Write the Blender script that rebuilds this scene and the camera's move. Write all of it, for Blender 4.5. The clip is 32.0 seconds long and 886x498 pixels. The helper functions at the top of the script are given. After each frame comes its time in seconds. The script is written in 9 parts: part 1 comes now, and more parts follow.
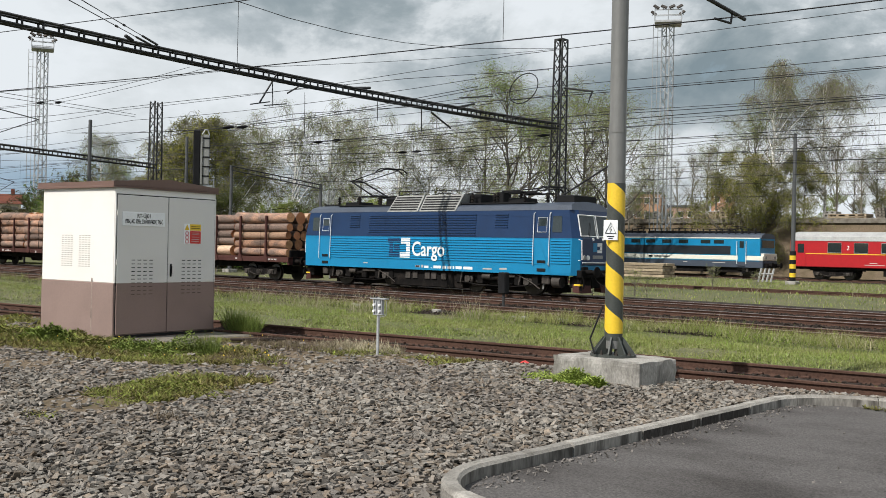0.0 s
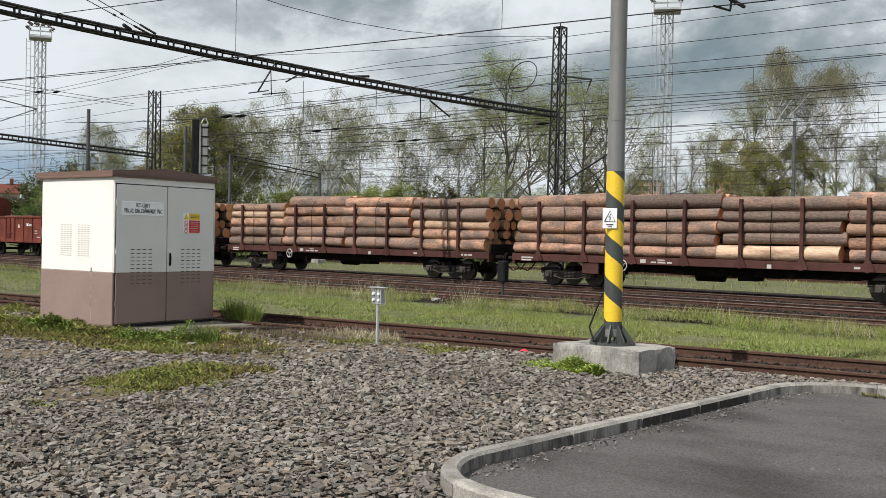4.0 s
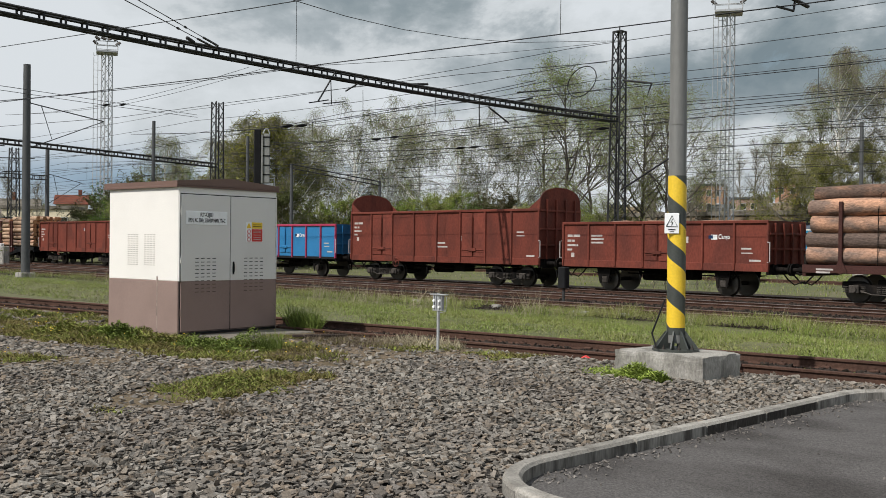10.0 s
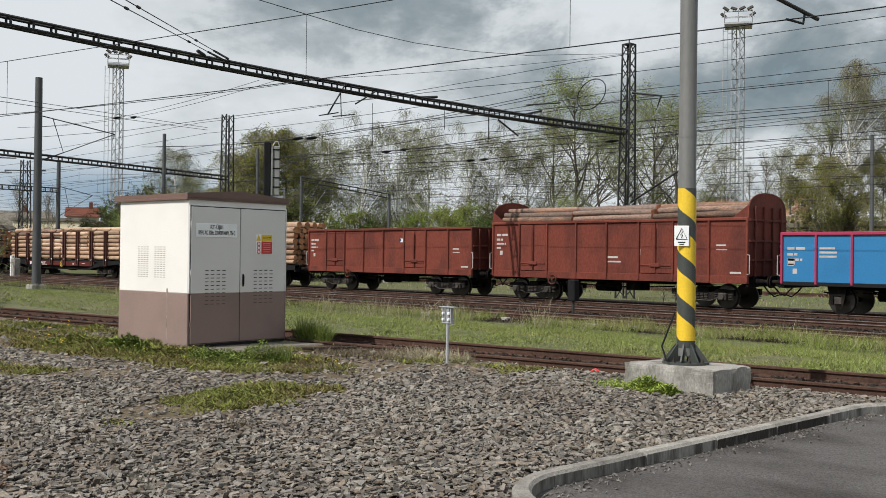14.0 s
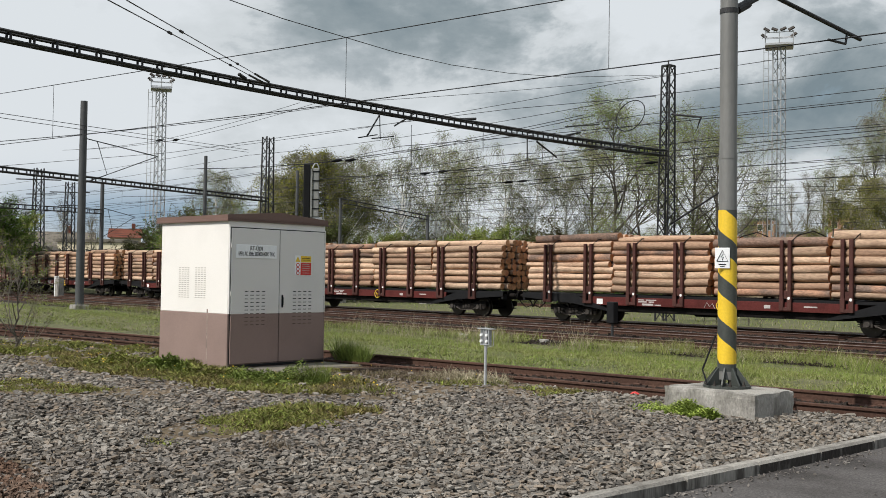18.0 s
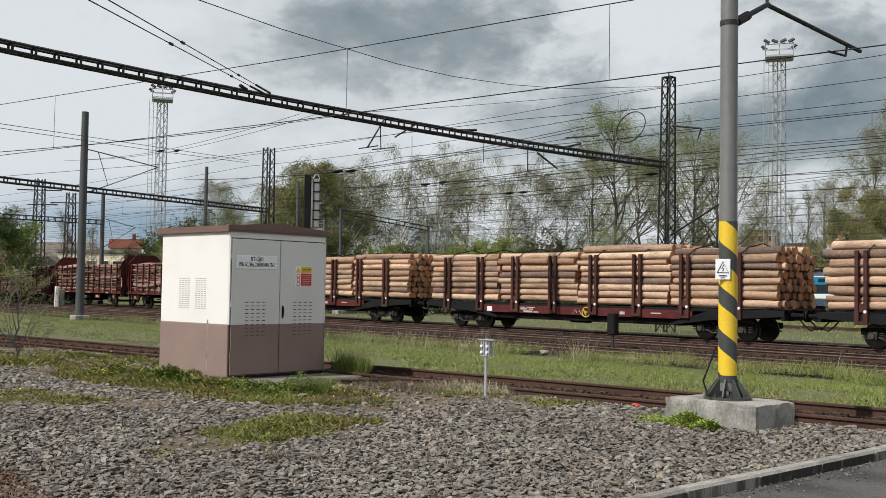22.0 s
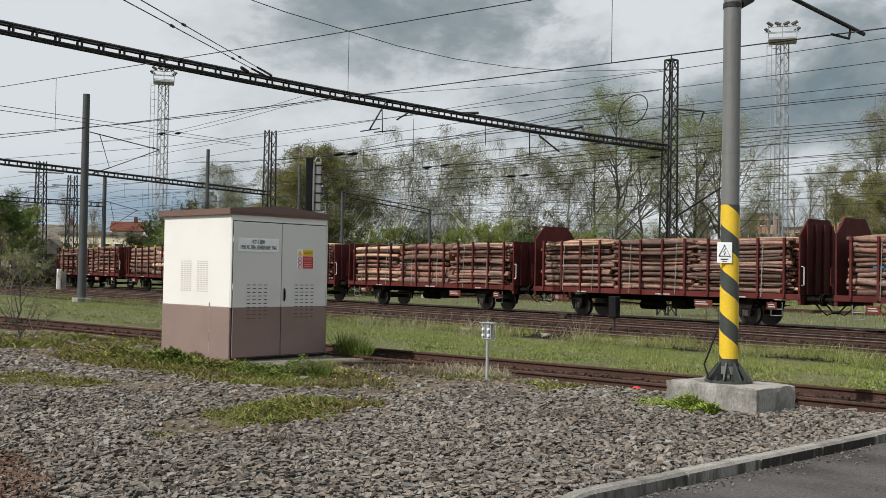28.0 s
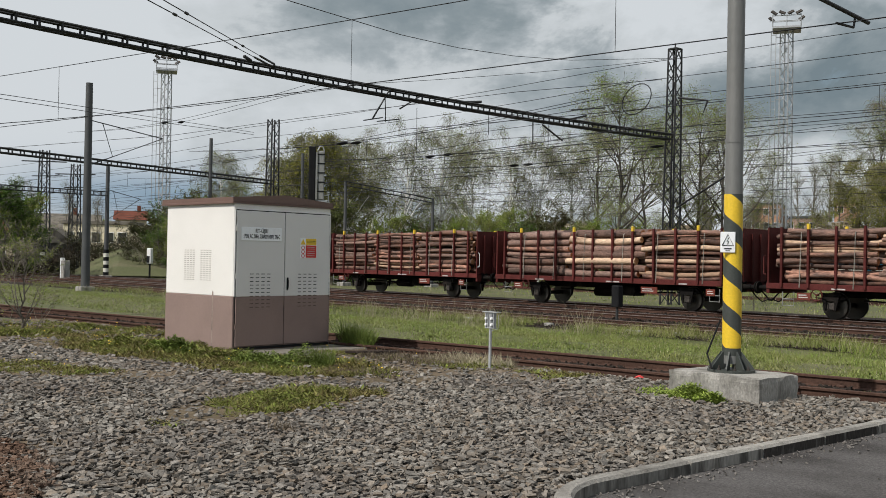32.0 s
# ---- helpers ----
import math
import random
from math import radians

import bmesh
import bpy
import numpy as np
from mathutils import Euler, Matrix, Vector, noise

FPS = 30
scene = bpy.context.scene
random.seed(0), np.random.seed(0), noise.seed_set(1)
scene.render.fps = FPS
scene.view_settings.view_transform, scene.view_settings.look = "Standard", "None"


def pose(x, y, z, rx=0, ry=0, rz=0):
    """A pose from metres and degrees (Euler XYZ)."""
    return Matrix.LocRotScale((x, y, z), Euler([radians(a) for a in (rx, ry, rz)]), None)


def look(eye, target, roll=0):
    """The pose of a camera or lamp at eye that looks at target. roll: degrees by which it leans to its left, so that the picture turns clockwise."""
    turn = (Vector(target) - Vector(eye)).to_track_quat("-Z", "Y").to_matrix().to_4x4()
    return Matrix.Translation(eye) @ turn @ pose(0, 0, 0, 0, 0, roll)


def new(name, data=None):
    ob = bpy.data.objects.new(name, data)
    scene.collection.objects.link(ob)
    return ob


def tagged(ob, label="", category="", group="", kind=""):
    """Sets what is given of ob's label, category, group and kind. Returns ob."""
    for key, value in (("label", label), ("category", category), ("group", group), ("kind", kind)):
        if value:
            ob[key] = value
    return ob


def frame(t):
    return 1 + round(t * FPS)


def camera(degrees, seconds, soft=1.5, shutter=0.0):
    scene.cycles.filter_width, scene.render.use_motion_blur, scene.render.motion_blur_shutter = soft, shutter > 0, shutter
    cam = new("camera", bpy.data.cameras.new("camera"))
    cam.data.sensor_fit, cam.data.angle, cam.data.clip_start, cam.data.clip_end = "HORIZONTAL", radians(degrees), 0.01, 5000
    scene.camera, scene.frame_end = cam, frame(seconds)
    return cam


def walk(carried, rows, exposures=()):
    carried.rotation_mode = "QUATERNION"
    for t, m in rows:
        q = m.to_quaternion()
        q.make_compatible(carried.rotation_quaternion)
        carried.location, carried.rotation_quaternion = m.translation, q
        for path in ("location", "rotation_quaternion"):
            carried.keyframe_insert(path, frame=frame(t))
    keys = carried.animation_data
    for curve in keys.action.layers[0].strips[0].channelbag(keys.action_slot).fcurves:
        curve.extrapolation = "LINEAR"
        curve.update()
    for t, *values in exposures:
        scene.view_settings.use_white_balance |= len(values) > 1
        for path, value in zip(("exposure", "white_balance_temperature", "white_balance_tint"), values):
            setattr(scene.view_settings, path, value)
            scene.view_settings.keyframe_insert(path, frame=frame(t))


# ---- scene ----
EXPOSURES = [(0.0, 0.08), (7.0, 0.04), (9.0, -0.12), (13.0, -0.07), (20.0, -0.08), (25.0, -0.12), (29.0, -0.17), (32.0, -0.25)]

# ---- camera: hand-held at one spot beside the yard, turning a little ----
cam = camera(46.8, 32.0, soft=0.75)
walk(cam, [
    (0.0, pose(0, 0, 1.6, 90.000, -1.232, 41.971)),
    (0.5, pose(0, 0, 1.6, 89.842, -1.233, 41.883)),
    (1.0, pose(0, 0, 1.6, 89.798, -1.216, 41.884)),
    (1.5, pose(0, 0, 1.6, 89.785, -1.215, 41.889)),
    (2.0, pose(0, 0, 1.6, 89.738, -1.226, 41.880)),
    (2.5, pose(0, 0, 1.6, 89.689, -1.261, 41.866)),
    (3.0, pose(0, 0, 1.6, 89.432, -1.159, 41.856)),
    (3.5, pose(0, 0, 1.6, 89.368, -1.118, 41.855)),
    (5.5, pose(0, 0, 1.6, 89.381, -0.964, 42.317)),
    (6.0, pose(0, 0, 1.6, 89.402, -0.952, 42.350)),
    (6.5, pose(0, 0, 1.6, 89.396, -0.947, 42.366)),
    (7.0, pose(0, 0, 1.6, 89.396, -0.945, 42.379)),
    (7.5, pose(0, 0, 1.6, 89.387, -0.953, 42.633)),
    (8.0, pose(0, 0, 1.6, 89.349, -0.989, 43.980)),
    (8.5, pose(0, 0, 1.6, 89.401, -0.784, 44.876)),
    (9.0, pose(0, 0, 1.6, 89.627, -0.669, 44.881)),
    (9.5, pose(0, 0, 1.6, 89.635, -0.635, 45.234)),
    (10.0, pose(0, 0, 1.6, 89.695, -0.611, 45.281)),
    (10.5, pose(0, 0, 1.6, 89.838, -0.595, 45.290)),
    (11.0, pose(0, 0, 1.6, 90.054, -0.596, 45.295)),
    (11.5, pose(0, 0, 1.6, 90.292, -0.588, 45.307)),
    (12.0, pose(0, 0, 1.6, 90.378, -0.592, 45.340)),
    (12.5, pose(0, 0, 1.6, 90.386, -0.596, 45.394)),
    (13.0, pose(0, 0, 1.6, 90.385, -0.608, 45.482)),
    (13.5, pose(0, 0, 1.6, 90.378, -0.584, 45.721)),
    (14.0, pose(0, 0, 1.6, 90.387, -0.660, 45.806)),
    (14.5, pose(0, 0, 1.6, 90.391, -0.663, 45.797)),
    (16.5, pose(0, 0, 1.6, 90.874, -0.783, 47.856)),
    (17.0, pose(0, 0, 1.6, 90.881, -0.811, 47.946)),
    (17.5, pose(0, 0, 1.6, 91.173, -0.793, 47.947)),
    (18.0, pose(0, 0, 1.6, 91.566, -0.823, 47.942)),
    (18.5, pose(0, 0, 1.6, 91.973, -0.811, 47.950)),
    (19.0, pose(0, 0, 1.6, 92.234, -0.815, 47.946)),
    (19.5, pose(0, 0, 1.6, 92.244, -0.873, 47.939)),
    (20.0, pose(0, 0, 1.6, 92.254, -0.853, 47.936)),
    (20.5, pose(0, 0, 1.6, 92.258, -0.879, 47.934)),
    (21.0, pose(0, 0, 1.6, 92.257, -0.892, 47.951)),
    (21.5, pose(0, 0, 1.6, 92.180, -0.866, 47.973)),
    (22.0, pose(0, 0, 1.6, 92.179, -0.894, 47.967)),
    (22.5, pose(0, 0, 1.6, 92.193, -0.865, 47.969)),
    (23.0, pose(0, 0, 1.6, 92.192, -0.864, 47.998)),
    (23.5, pose(0, 0, 1.6, 92.186, -0.924, 48.000)),
    (24.0, pose(0, 0, 1.6, 92.186, -0.927, 48.008)),
    (24.5, pose(0, 0, 1.6, 92.184, -0.953, 48.007)),
    (25.0, pose(0, 0, 1.6, 92.211, -0.955, 48.006)),
    (25.5, pose(0, 0, 1.6, 92.201, -0.993, 47.988)),
    (27.5, pose(0, 0, 1.6, 91.515, -0.976, 48.055)),
    (28.0, pose(0, 0, 1.6, 91.229, -0.975, 48.055)),
    (28.5, pose(0, 0, 1.6, 91.134, -0.973, 48.055)),
    (29.0, pose(0, 0, 1.6, 91.085, -0.981, 48.076)),
    (29.5, pose(0, 0, 1.6, 91.085, -1.005, 48.071)),
    (30.0, pose(0, 0, 1.6, 91.057, -1.060, 48.060)),
    (30.5, pose(0, 0, 1.6, 90.731, -1.081, 48.142)),
    (31.0, pose(0, 0, 1.6, 90.621, -1.056, 48.206)),
    (31.5, pose(0, 0, 1.6, 90.621, -1.056, 48.206)),
    (32.0, pose(0, 0, 1.6, 90.622, -1.026, 48.224)),
], exposures=EXPOSURES)

# ---- daylight: low spring sun through broken cloud ----
SUN_EL, SUN_AZ = 47.0, 189.0          # elevation; azimuth clockwise from +Y
world = bpy.data.worlds.new("world")
scene.world = world
world.use_nodes = True
nt = world.node_tree
nt.nodes.clear()


def wnode(kind, operation="", **values):
    n = nt.nodes.new(kind)
    if operation:
        n.operation = operation
    for k, v in values.items():
        n.inputs[k].default_value = v
    return n


def wlink(a, b):
    nt.links.new(a, b)


sky = wnode("ShaderNodeTexSky")
sky.sky_type = "NISHITA"
sky.sun_disc = False
sky.sun_elevation, sky.sun_rotation = radians(SUN_EL), radians(SUN_AZ)
sky.air_density, sky.dust_density, sky.ozone_density = 1.2, 1.5, 1.0
tc = wnode("ShaderNodeTexCoord")
sep = wnode("ShaderNodeSeparateXYZ")
wlink(tc.outputs["Generated"], sep.inputs[0])


def calc(operation, a, b=None, c=None):
    """A Math node on sockets or numbers; its output."""
    n = nt.nodes.new("ShaderNodeMath")
    n.operation = operation
    for i, v in enumerate((a, b, c)):
        if v is None:
            continue
        if isinstance(v, (int, float)):
            n.inputs[i].default_value = v
        else:
            wlink(v, n.inputs[i])
    return n.outputs[0]


# azimuth and height of the line of sight, in degrees
AZ = calc("MULTIPLY", calc("ARCTAN2", sep.outputs["X"], sep.outputs["Y"]), 57.2958)
EL = calc("MULTIPLY", calc("ARCSINE", sep.outputs["Z"]), 57.2958)


def cloud_noise(sx, sy, scale, detail, roughness, distortion, shift):
    """Noise over azimuth and height, drawn out along the horizon."""
    at = wnode("ShaderNodeCombineXYZ")
    wlink(calc("MULTIPLY", AZ, sx), at.inputs[0])
    wlink(calc("MULTIPLY", EL, sy), at.inputs[1])
    at.inputs[2].default_value = shift
    n = wnode("ShaderNodeTexNoise", Scale=scale, Detail=detail, Roughness=roughness, Distortion=distortion)
    wlink(at.outputs[0], n.inputs["Vector"])
    return n.outputs["Fac"]


broad = cloud_noise(0.045, 0.10, 1.0, 6.0, 0.55, 0.2, 3.1)
heaps = cloud_noise(0.12, 0.19, 1.0, 10.0, 0.60, 0.22, 8.4)
wisps = cloud_noise(0.34, 0.62, 1.0, 8.0, 0.58, 0.1, 5.7)
# the heavy banks over the yard (dark) and the thin bright stretches between them
level = calc("MULTIPLY_ADD", broad, 0.55, calc("MULTIPLY_ADD", heaps, 0.85, calc("MULTIPLY", wisps, 0.30)))
ragged = calc("MULTIPLY_ADD", heaps, 12.0, -6.0)
for az0, el0, wa, we, weight in ((-51.0, 14.5, 12.0, 4.2, -0.19), (-31.0, 9.0, 12.0, 3.0, -0.22), (-71.0, 10.0, 12.0, 6.0, 0.30), (-37.0, 15.5, 6.0, 3.0, 0.16), (-46.0, 4.4, 13.0, 2.2, 0.18),
                                 (-52.0, 8.2, 14.0, 1.8, 0.10), (-30.0, 4.8, 14.0, 1.4, 0.16), (-64.0, 4.4, 9.0, 1.6, 0.10), (-25.0, 14.0, 6.0, 2.0, -0.08)):
    u = calc("DIVIDE", calc("ADD", calc("SUBTRACT", AZ, az0), ragged), wa)
    w = calc("DIVIDE", calc("MULTIPLY_ADD", ragged, 0.35, calc("SUBTRACT", EL, el0)), we)
    near = calc("POWER", 2.718, calc("MULTIPLY", calc("MULTIPLY_ADD", u, u, calc("MULTIPLY", w, w)), -1.0))
    level = calc("MULTIPLY_ADD", near, weight, level)
shade = wnode("ShaderNodeValToRGB")       # dark bases, bright tops
cr = shade.color_ramp
cr.elements[0].position, cr.elements[0].color = 0.54, (0.262, 0.335, 0.378, 1)
cr.elements[1].position, cr.elements[1].color = 0.97, (0.92, 0.975, 1.02, 1)
for at_, colour in ((0.68, (0.375, 0.445, 0.482, 1)), (0.77, (0.54, 0.605, 0.645, 1)), (0.84, (0.79, 0.845, 0.88, 1))):
    e = cr.elements.new(at_)
    e.color = colour
wlink(level, shade.inputs[0])
# the sky is clear round the sun, and clouded over away from it
cover = calc("ADD", heaps, calc("MULTIPLY", calc("MINIMUM", calc("ADD", sep.outputs["Y"], -0.15), 0.0), 0.5))
cmap = wnode("ShaderNodeMapRange")
cmap.inputs["From Min"].default_value, cmap.inputs["From Max"].default_value = 0.22, 0.34
wlink(cover, cmap.inputs["Value"])
skyb = wnode("ShaderNodeVectorMath", operation="SCALE")
wlink(sky.outputs[0], skyb.inputs[0])
skyb.inputs["Scale"].default_value = 0.12
mixc = wnode("ShaderNodeMix")
mixc.data_type = "RGBA"
wlink(cmap.outputs[0], mixc.inputs["Factor"])
wlink(skyb.outputs[0], mixc.inputs["A"])
# a gap of clear blue low over the houses
gu, gw = calc("DIVIDE", calc("ADD", calc("ADD", AZ, 65.0), ragged), 7.0), calc("DIVIDE", calc("SUBTRACT", EL, 3.2), 1.6)
gap_ = calc("POWER", 2.718, calc("MULTIPLY", calc("MULTIPLY_ADD", gu, gu, calc("MULTIPLY", gw, gw)), -1.0))
blue = wnode("ShaderNodeMix")
blue.data_type = "RGBA"
blue.inputs["B"].default_value = (0.30, 0.45, 0.60, 1)
wlink(calc("MULTIPLY", gap_, 0.85), blue.inputs["Factor"])
wlink(shade.outputs["Color"], blue.inputs["A"])
wlink(blue.outputs["Result"], mixc.inputs["B"])
bg = wnode("ShaderNodeBackground", Strength=0.82)
wlink(mixc.outputs["Result"], bg.inputs["Color"])
wo = wnode("ShaderNodeOutputWorld")
wlink(bg.outputs[0], wo.inputs[0])

sun_data = bpy.data.lights.new("sun", "SUN")
sun_data.energy, sun_data.angle, sun_data.color = 4.5, radians(0.55), (1.0, 0.965, 0.91)
sun = new("sun", sun_data)
sa, se = radians(SUN_AZ), radians(SUN_EL)
sun_dir = Vector((math.sin(sa) * math.cos(se), math.cos(sa) * math.cos(se), math.sin(se)))
sun.matrix_world = look(sun_dir * 60, (0, 0, 0))

# ---- materials ----
def mat(name, col, rough=0.75, metal=0.0, var=0.25, scale=3.0, fine=40.0, bump=0.15, rand=0.0, col2=None, mix=(0.45, 0.65),
        stretch=(1, 1, 1), island=0.0, spec=None, rcol=None, icol=None):
    """Principled with colour that varies at two scales, bump, and a tint by object or by loose piece."""
    m = bpy.data.materials.new(name)
    m.use_nodes = True
    t = m.node_tree
    bsdf = t.nodes["Principled BSDF"]
    bsdf.inputs["Roughness"].default_value, bsdf.inputs["Metallic"].default_value = rough, metal
    bsdf.inputs["Specular IOR Level"].default_value = spec if spec is not None else (0.5 if rough < 0.6 else 0.12)
    N, L = t.nodes.new, t.links.new
    co = N("ShaderNodeTexCoord")
    info = N("ShaderNodeObjectInfo")
    mp = N("ShaderNodeMapping")
    mp.inputs["Scale"].default_value = stretch
    L(co.outputs["Object"], mp.inputs["Vector"])
    shift = N("ShaderNodeVectorMath")
    shift.operation = "SCALE"
    shift.inputs[0].default_value = (37.0, 91.0, 53.0)
    L(info.outputs["Random"], shift.inputs["Scale"])
    L(shift.outputs[0], mp.inputs["Location"])
    big, small = N("ShaderNodeTexNoise"), N("ShaderNodeTexNoise")
    big.inputs["Scale"].default_value, big.inputs["Detail"].default_value = scale, 5.0
    small.inputs["Scale"].default_value, small.inputs["Detail"].default_value = fine, 3.0
    L(mp.outputs[0], big.inputs["Vector"]), L(mp.outputs[0], small.inputs["Vector"])
    # first colour: between col and col2 by large patches
    ramp = N("ShaderNodeValToRGB")
    ramp.color_ramp.elements[0].position, ramp.color_ramp.elements[1].position = mix
    L(big.outputs["Fac"], ramp.inputs[0])
    c2 = col2 if col2 else tuple(c * (1 - var) for c in col)
    mx = N("ShaderNodeMix")
    mx.data_type = "RGBA"
    mx.inputs["A"].default_value, mx.inputs["B"].default_value = (*col, 1), (*c2, 1)
    L(ramp.outputs["Color"], mx.inputs["Factor"])
    # value: fine grain, object and island tint
    g = N("ShaderNodeMapRange")
    g.inputs["From Min"].default_value, g.inputs["From Max"].default_value = 0.25, 0.75
    g.inputs["To Min"].default_value, g.inputs["To Max"].default_value = 1 - var, 1 + var
    L(small.outputs["Fac"], g.inputs["Value"])
    val = g.outputs[0]
    for amount, src in ((rand, info.outputs["Random"]), (island, None)):
        if amount:
            if src is None:
                src = N("ShaderNodeNewGeometry").outputs["Random Per Island"]
            r = N("ShaderNodeMapRange")
            r.inputs["To Min"].default_value, r.inputs["To Max"].default_value = 1 - amount, 1 + amount
            L(src, r.inputs["Value"])
            mu = N("ShaderNodeMath")
            mu.operation = "MULTIPLY"
            L(val, mu.inputs[0]), L(r.outputs[0], mu.inputs[1])
            val = mu.outputs[0]
    tone = mx.outputs["Result"]
    if rcol:
        # each object leans towards another tone by its own chance
        sp = N("ShaderNodeMath")
        sp.operation = "FRACT"
        k7 = N("ShaderNodeMath")
        k7.operation = "MULTIPLY"
        k7.inputs[1].default_value = 7.31
        L(info.outputs["Random"], k7.inputs[0]), L(k7.outputs[0], sp.inputs[0])
        m2 = N("ShaderNodeMix")
        m2.data_type = "RGBA"
        m2.inputs["B"].default_value = (*rcol, 1)
        L(sp.outputs[0], m2.inputs["Factor"]), L(tone, m2.inputs["A"])
        tone = m2.outputs["Result"]
    if icol:
        # loose pieces lean towards another tone by chance
        p3 = N("ShaderNodeMath")
        p3.operation = "POWER"
        p3.inputs[1].default_value = 2.2
        s2 = N("ShaderNodeMath")
        s2.operation = "FRACT"
        k9 = N("ShaderNodeMath")
        k9.operation = "MULTIPLY"
        k9.inputs[1].default_value = 9.73
        L(N("ShaderNodeNewGeometry").outputs["Random Per Island"], k9.inputs[0]), L(k9.outputs[0], s2.inputs[0]), L(s2.outputs[0], p3.inputs[0])
        m3 = N("ShaderNodeMix")
        m3.data_type = "RGBA"
        m3.inputs["B"].default_value = (*icol, 1)
        L(p3.outputs[0], m3.inputs["Factor"]), L(tone, m3.inputs["A"])
        tone = m3.outputs["Result"]
    hsv = N("ShaderNodeHueSaturation")
    L(tone, hsv.inputs["Color"]), L(val, hsv.inputs["Value"])
    L(hsv.outputs[0], bsdf.inputs["Base Color"])
    if bump:
        b = N("ShaderNodeBump")
        b.inputs["Strength"].default_value, b.inputs["Distance"].default_value = bump, 0.02
        L(small.outputs["Fac"], b.inputs["Height"]), L(b.outputs[0], bsdf.inputs["Normal"])
    return m


M_WHITE = mat("cream_render", (0.78, 0.755, 0.71), 0.8, var=0.05, scale=1.2, fine=60, bump=0.05)
M_GREYDOOR = mat("cream_door_paint", (0.72, 0.70, 0.67), 0.45, var=0.04, scale=1.5, fine=80, bump=0.02)
M_BROWN = mat("brown_plinth", (0.27, 0.195, 0.17), 0.75, var=0.10, scale=1.5, fine=70, bump=0.06)
M_ROOF = mat("brown_roof_sheet", (0.16, 0.095, 0.075), 0.5, var=0.12, scale=2, fine=60, bump=0.03)
# darker brown that paints the shade inside the lower door slots
M_VENTD = mat("shaded_slots_in_brown", (0.12, 0.085, 0.072), 0.8, var=0.1, bump=0.0)
M_STAIN = mat("rust_run", (0.30, 0.235, 0.205), 0.85, var=0.3, scale=6, fine=40, bump=0.0)
M_VENT = mat("shaded_slots", (0.40, 0.37, 0.33), 0.8, var=0.1, bump=0.0)
M_BLOCK = mat("weathered_block", (0.33, 0.315, 0.285), 0.92, var=0.28, scale=3.2, fine=45, bump=0.6, col2=(0.12, 0.113, 0.10), mix=(0.46, 0.68), stretch=(1, 1, 0.45))
M_CONC = mat("concrete", (0.34, 0.325, 0.295), 0.9, var=0.22, scale=2.5, fine=55, bump=0.35, col2=(0.22, 0.21, 0.19))
M_CONCD = mat("dusty_grit", (0.17, 0.155, 0.14), 0.9, var=0.3, scale=2, fine=30, bump=0.2, island=0.4)
M_KERB = mat("kerb_concrete", (0.30, 0.282, 0.252), 0.9, var=0.3, scale=4.5, fine=55, bump=0.5, rand=0.14, col2=(0.19, 0.176, 0.155), mix=(0.45, 0.70))
M_KERBF = mat("splashed_kerb_face", (0.25, 0.236, 0.21), 0.92, var=0.3, scale=9.0, fine=45, bump=0.5, rand=0.2, col2=(0.075, 0.068, 0.060), mix=(0.46, 0.66), stretch=(1, 1, 0.22))
M_KERBD = mat("blackened_kerb_face", (0.050, 0.044, 0.039), 0.92, var=0.3, scale=7.0, fine=40, bump=0.5, rand=0.1, col2=(0.19, 0.178, 0.158), mix=(0.54, 0.74), stretch=(1, 1, 0.35))
M_ASPH = mat("asphalt", (0.104, 0.097, 0.093), 0.9, var=0.5, scale=1.3, fine=85, bump=0.6, col2=(0.058, 0.053, 0.050), mix=(0.40, 0.66), stretch=(0.6, 1, 1))
# far darker than the stones: shade in their gaps, put into the colour
M_GRAVEL = mat("gap_shade_gravel_floor", (0.045, 0.040, 0.036), 0.95, var=0.4, scale=1.0, fine=28, bump=0.8, col2=(0.035, 0.031, 0.027))
M_STONE = mat("crushed_stone", (0.214, 0.198, 0.174), 0.9, var=0.30, scale=0.7, fine=60, bump=0.4, island=0.42, col2=(0.165, 0.149, 0.133), icol=(0.182, 0.144, 0.108))
M_RUSTST = mat("rust_stained_stone", (0.125, 0.078, 0.054), 0.92, var=0.3, scale=2, fine=50, bump=0.4, island=0.45, col2=(0.15, 0.115, 0.09))
M_BALLAST = mat("dark_ballast", (0.040, 0.031, 0.026), 0.95, var=0.4, scale=0.9, fine=16, bump=0.9, col2=(0.030, 0.024, 0.020))
M_GROUND = mat("meadow_soil", (0.105, 0.112, 0.055), 0.95, var=0.35, scale=0.25, fine=9, bump=0.8, col2=(0.135, 0.128, 0.075))
M_DIRT = mat("weedy_soil", (0.140, 0.106, 0.072), 0.95, var=0.35, scale=0.8, fine=18, bump=0.7, col2=(0.105, 0.082, 0.050))
M_GRASS = mat("grass_blades", (0.185, 0.258, 0.048), 0.8, var=0.25, scale=0.45, fine=3, bump=0.0, island=0.4, col2=(0.205, 0.222, 0.065), icol=(0.23, 0.215, 0.09))
M_STRAW = mat("dry_grass", (0.38, 0.335, 0.23), 0.85, var=0.2, scale=1, fine=5, bump=0.0, island=0.3)
M_RUST = mat("rusty_rail", (0.088, 0.050, 0.037), 0.85, 0.1, var=0.3, scale=1.5, fine=30, bump=0.3, col2=(0.070, 0.040, 0.030))
M_RAILTOP = mat("worn_rail_head", (0.17, 0.12, 0.10), 0.45, 0.5, var=0.2, scale=2, fine=20, bump=0.05)
M_RAILSH = mat("polished_rail", (0.26, 0.22, 0.20), 0.38, 0.7, var=0.15, scale=2, fine=20, bump=0.05)
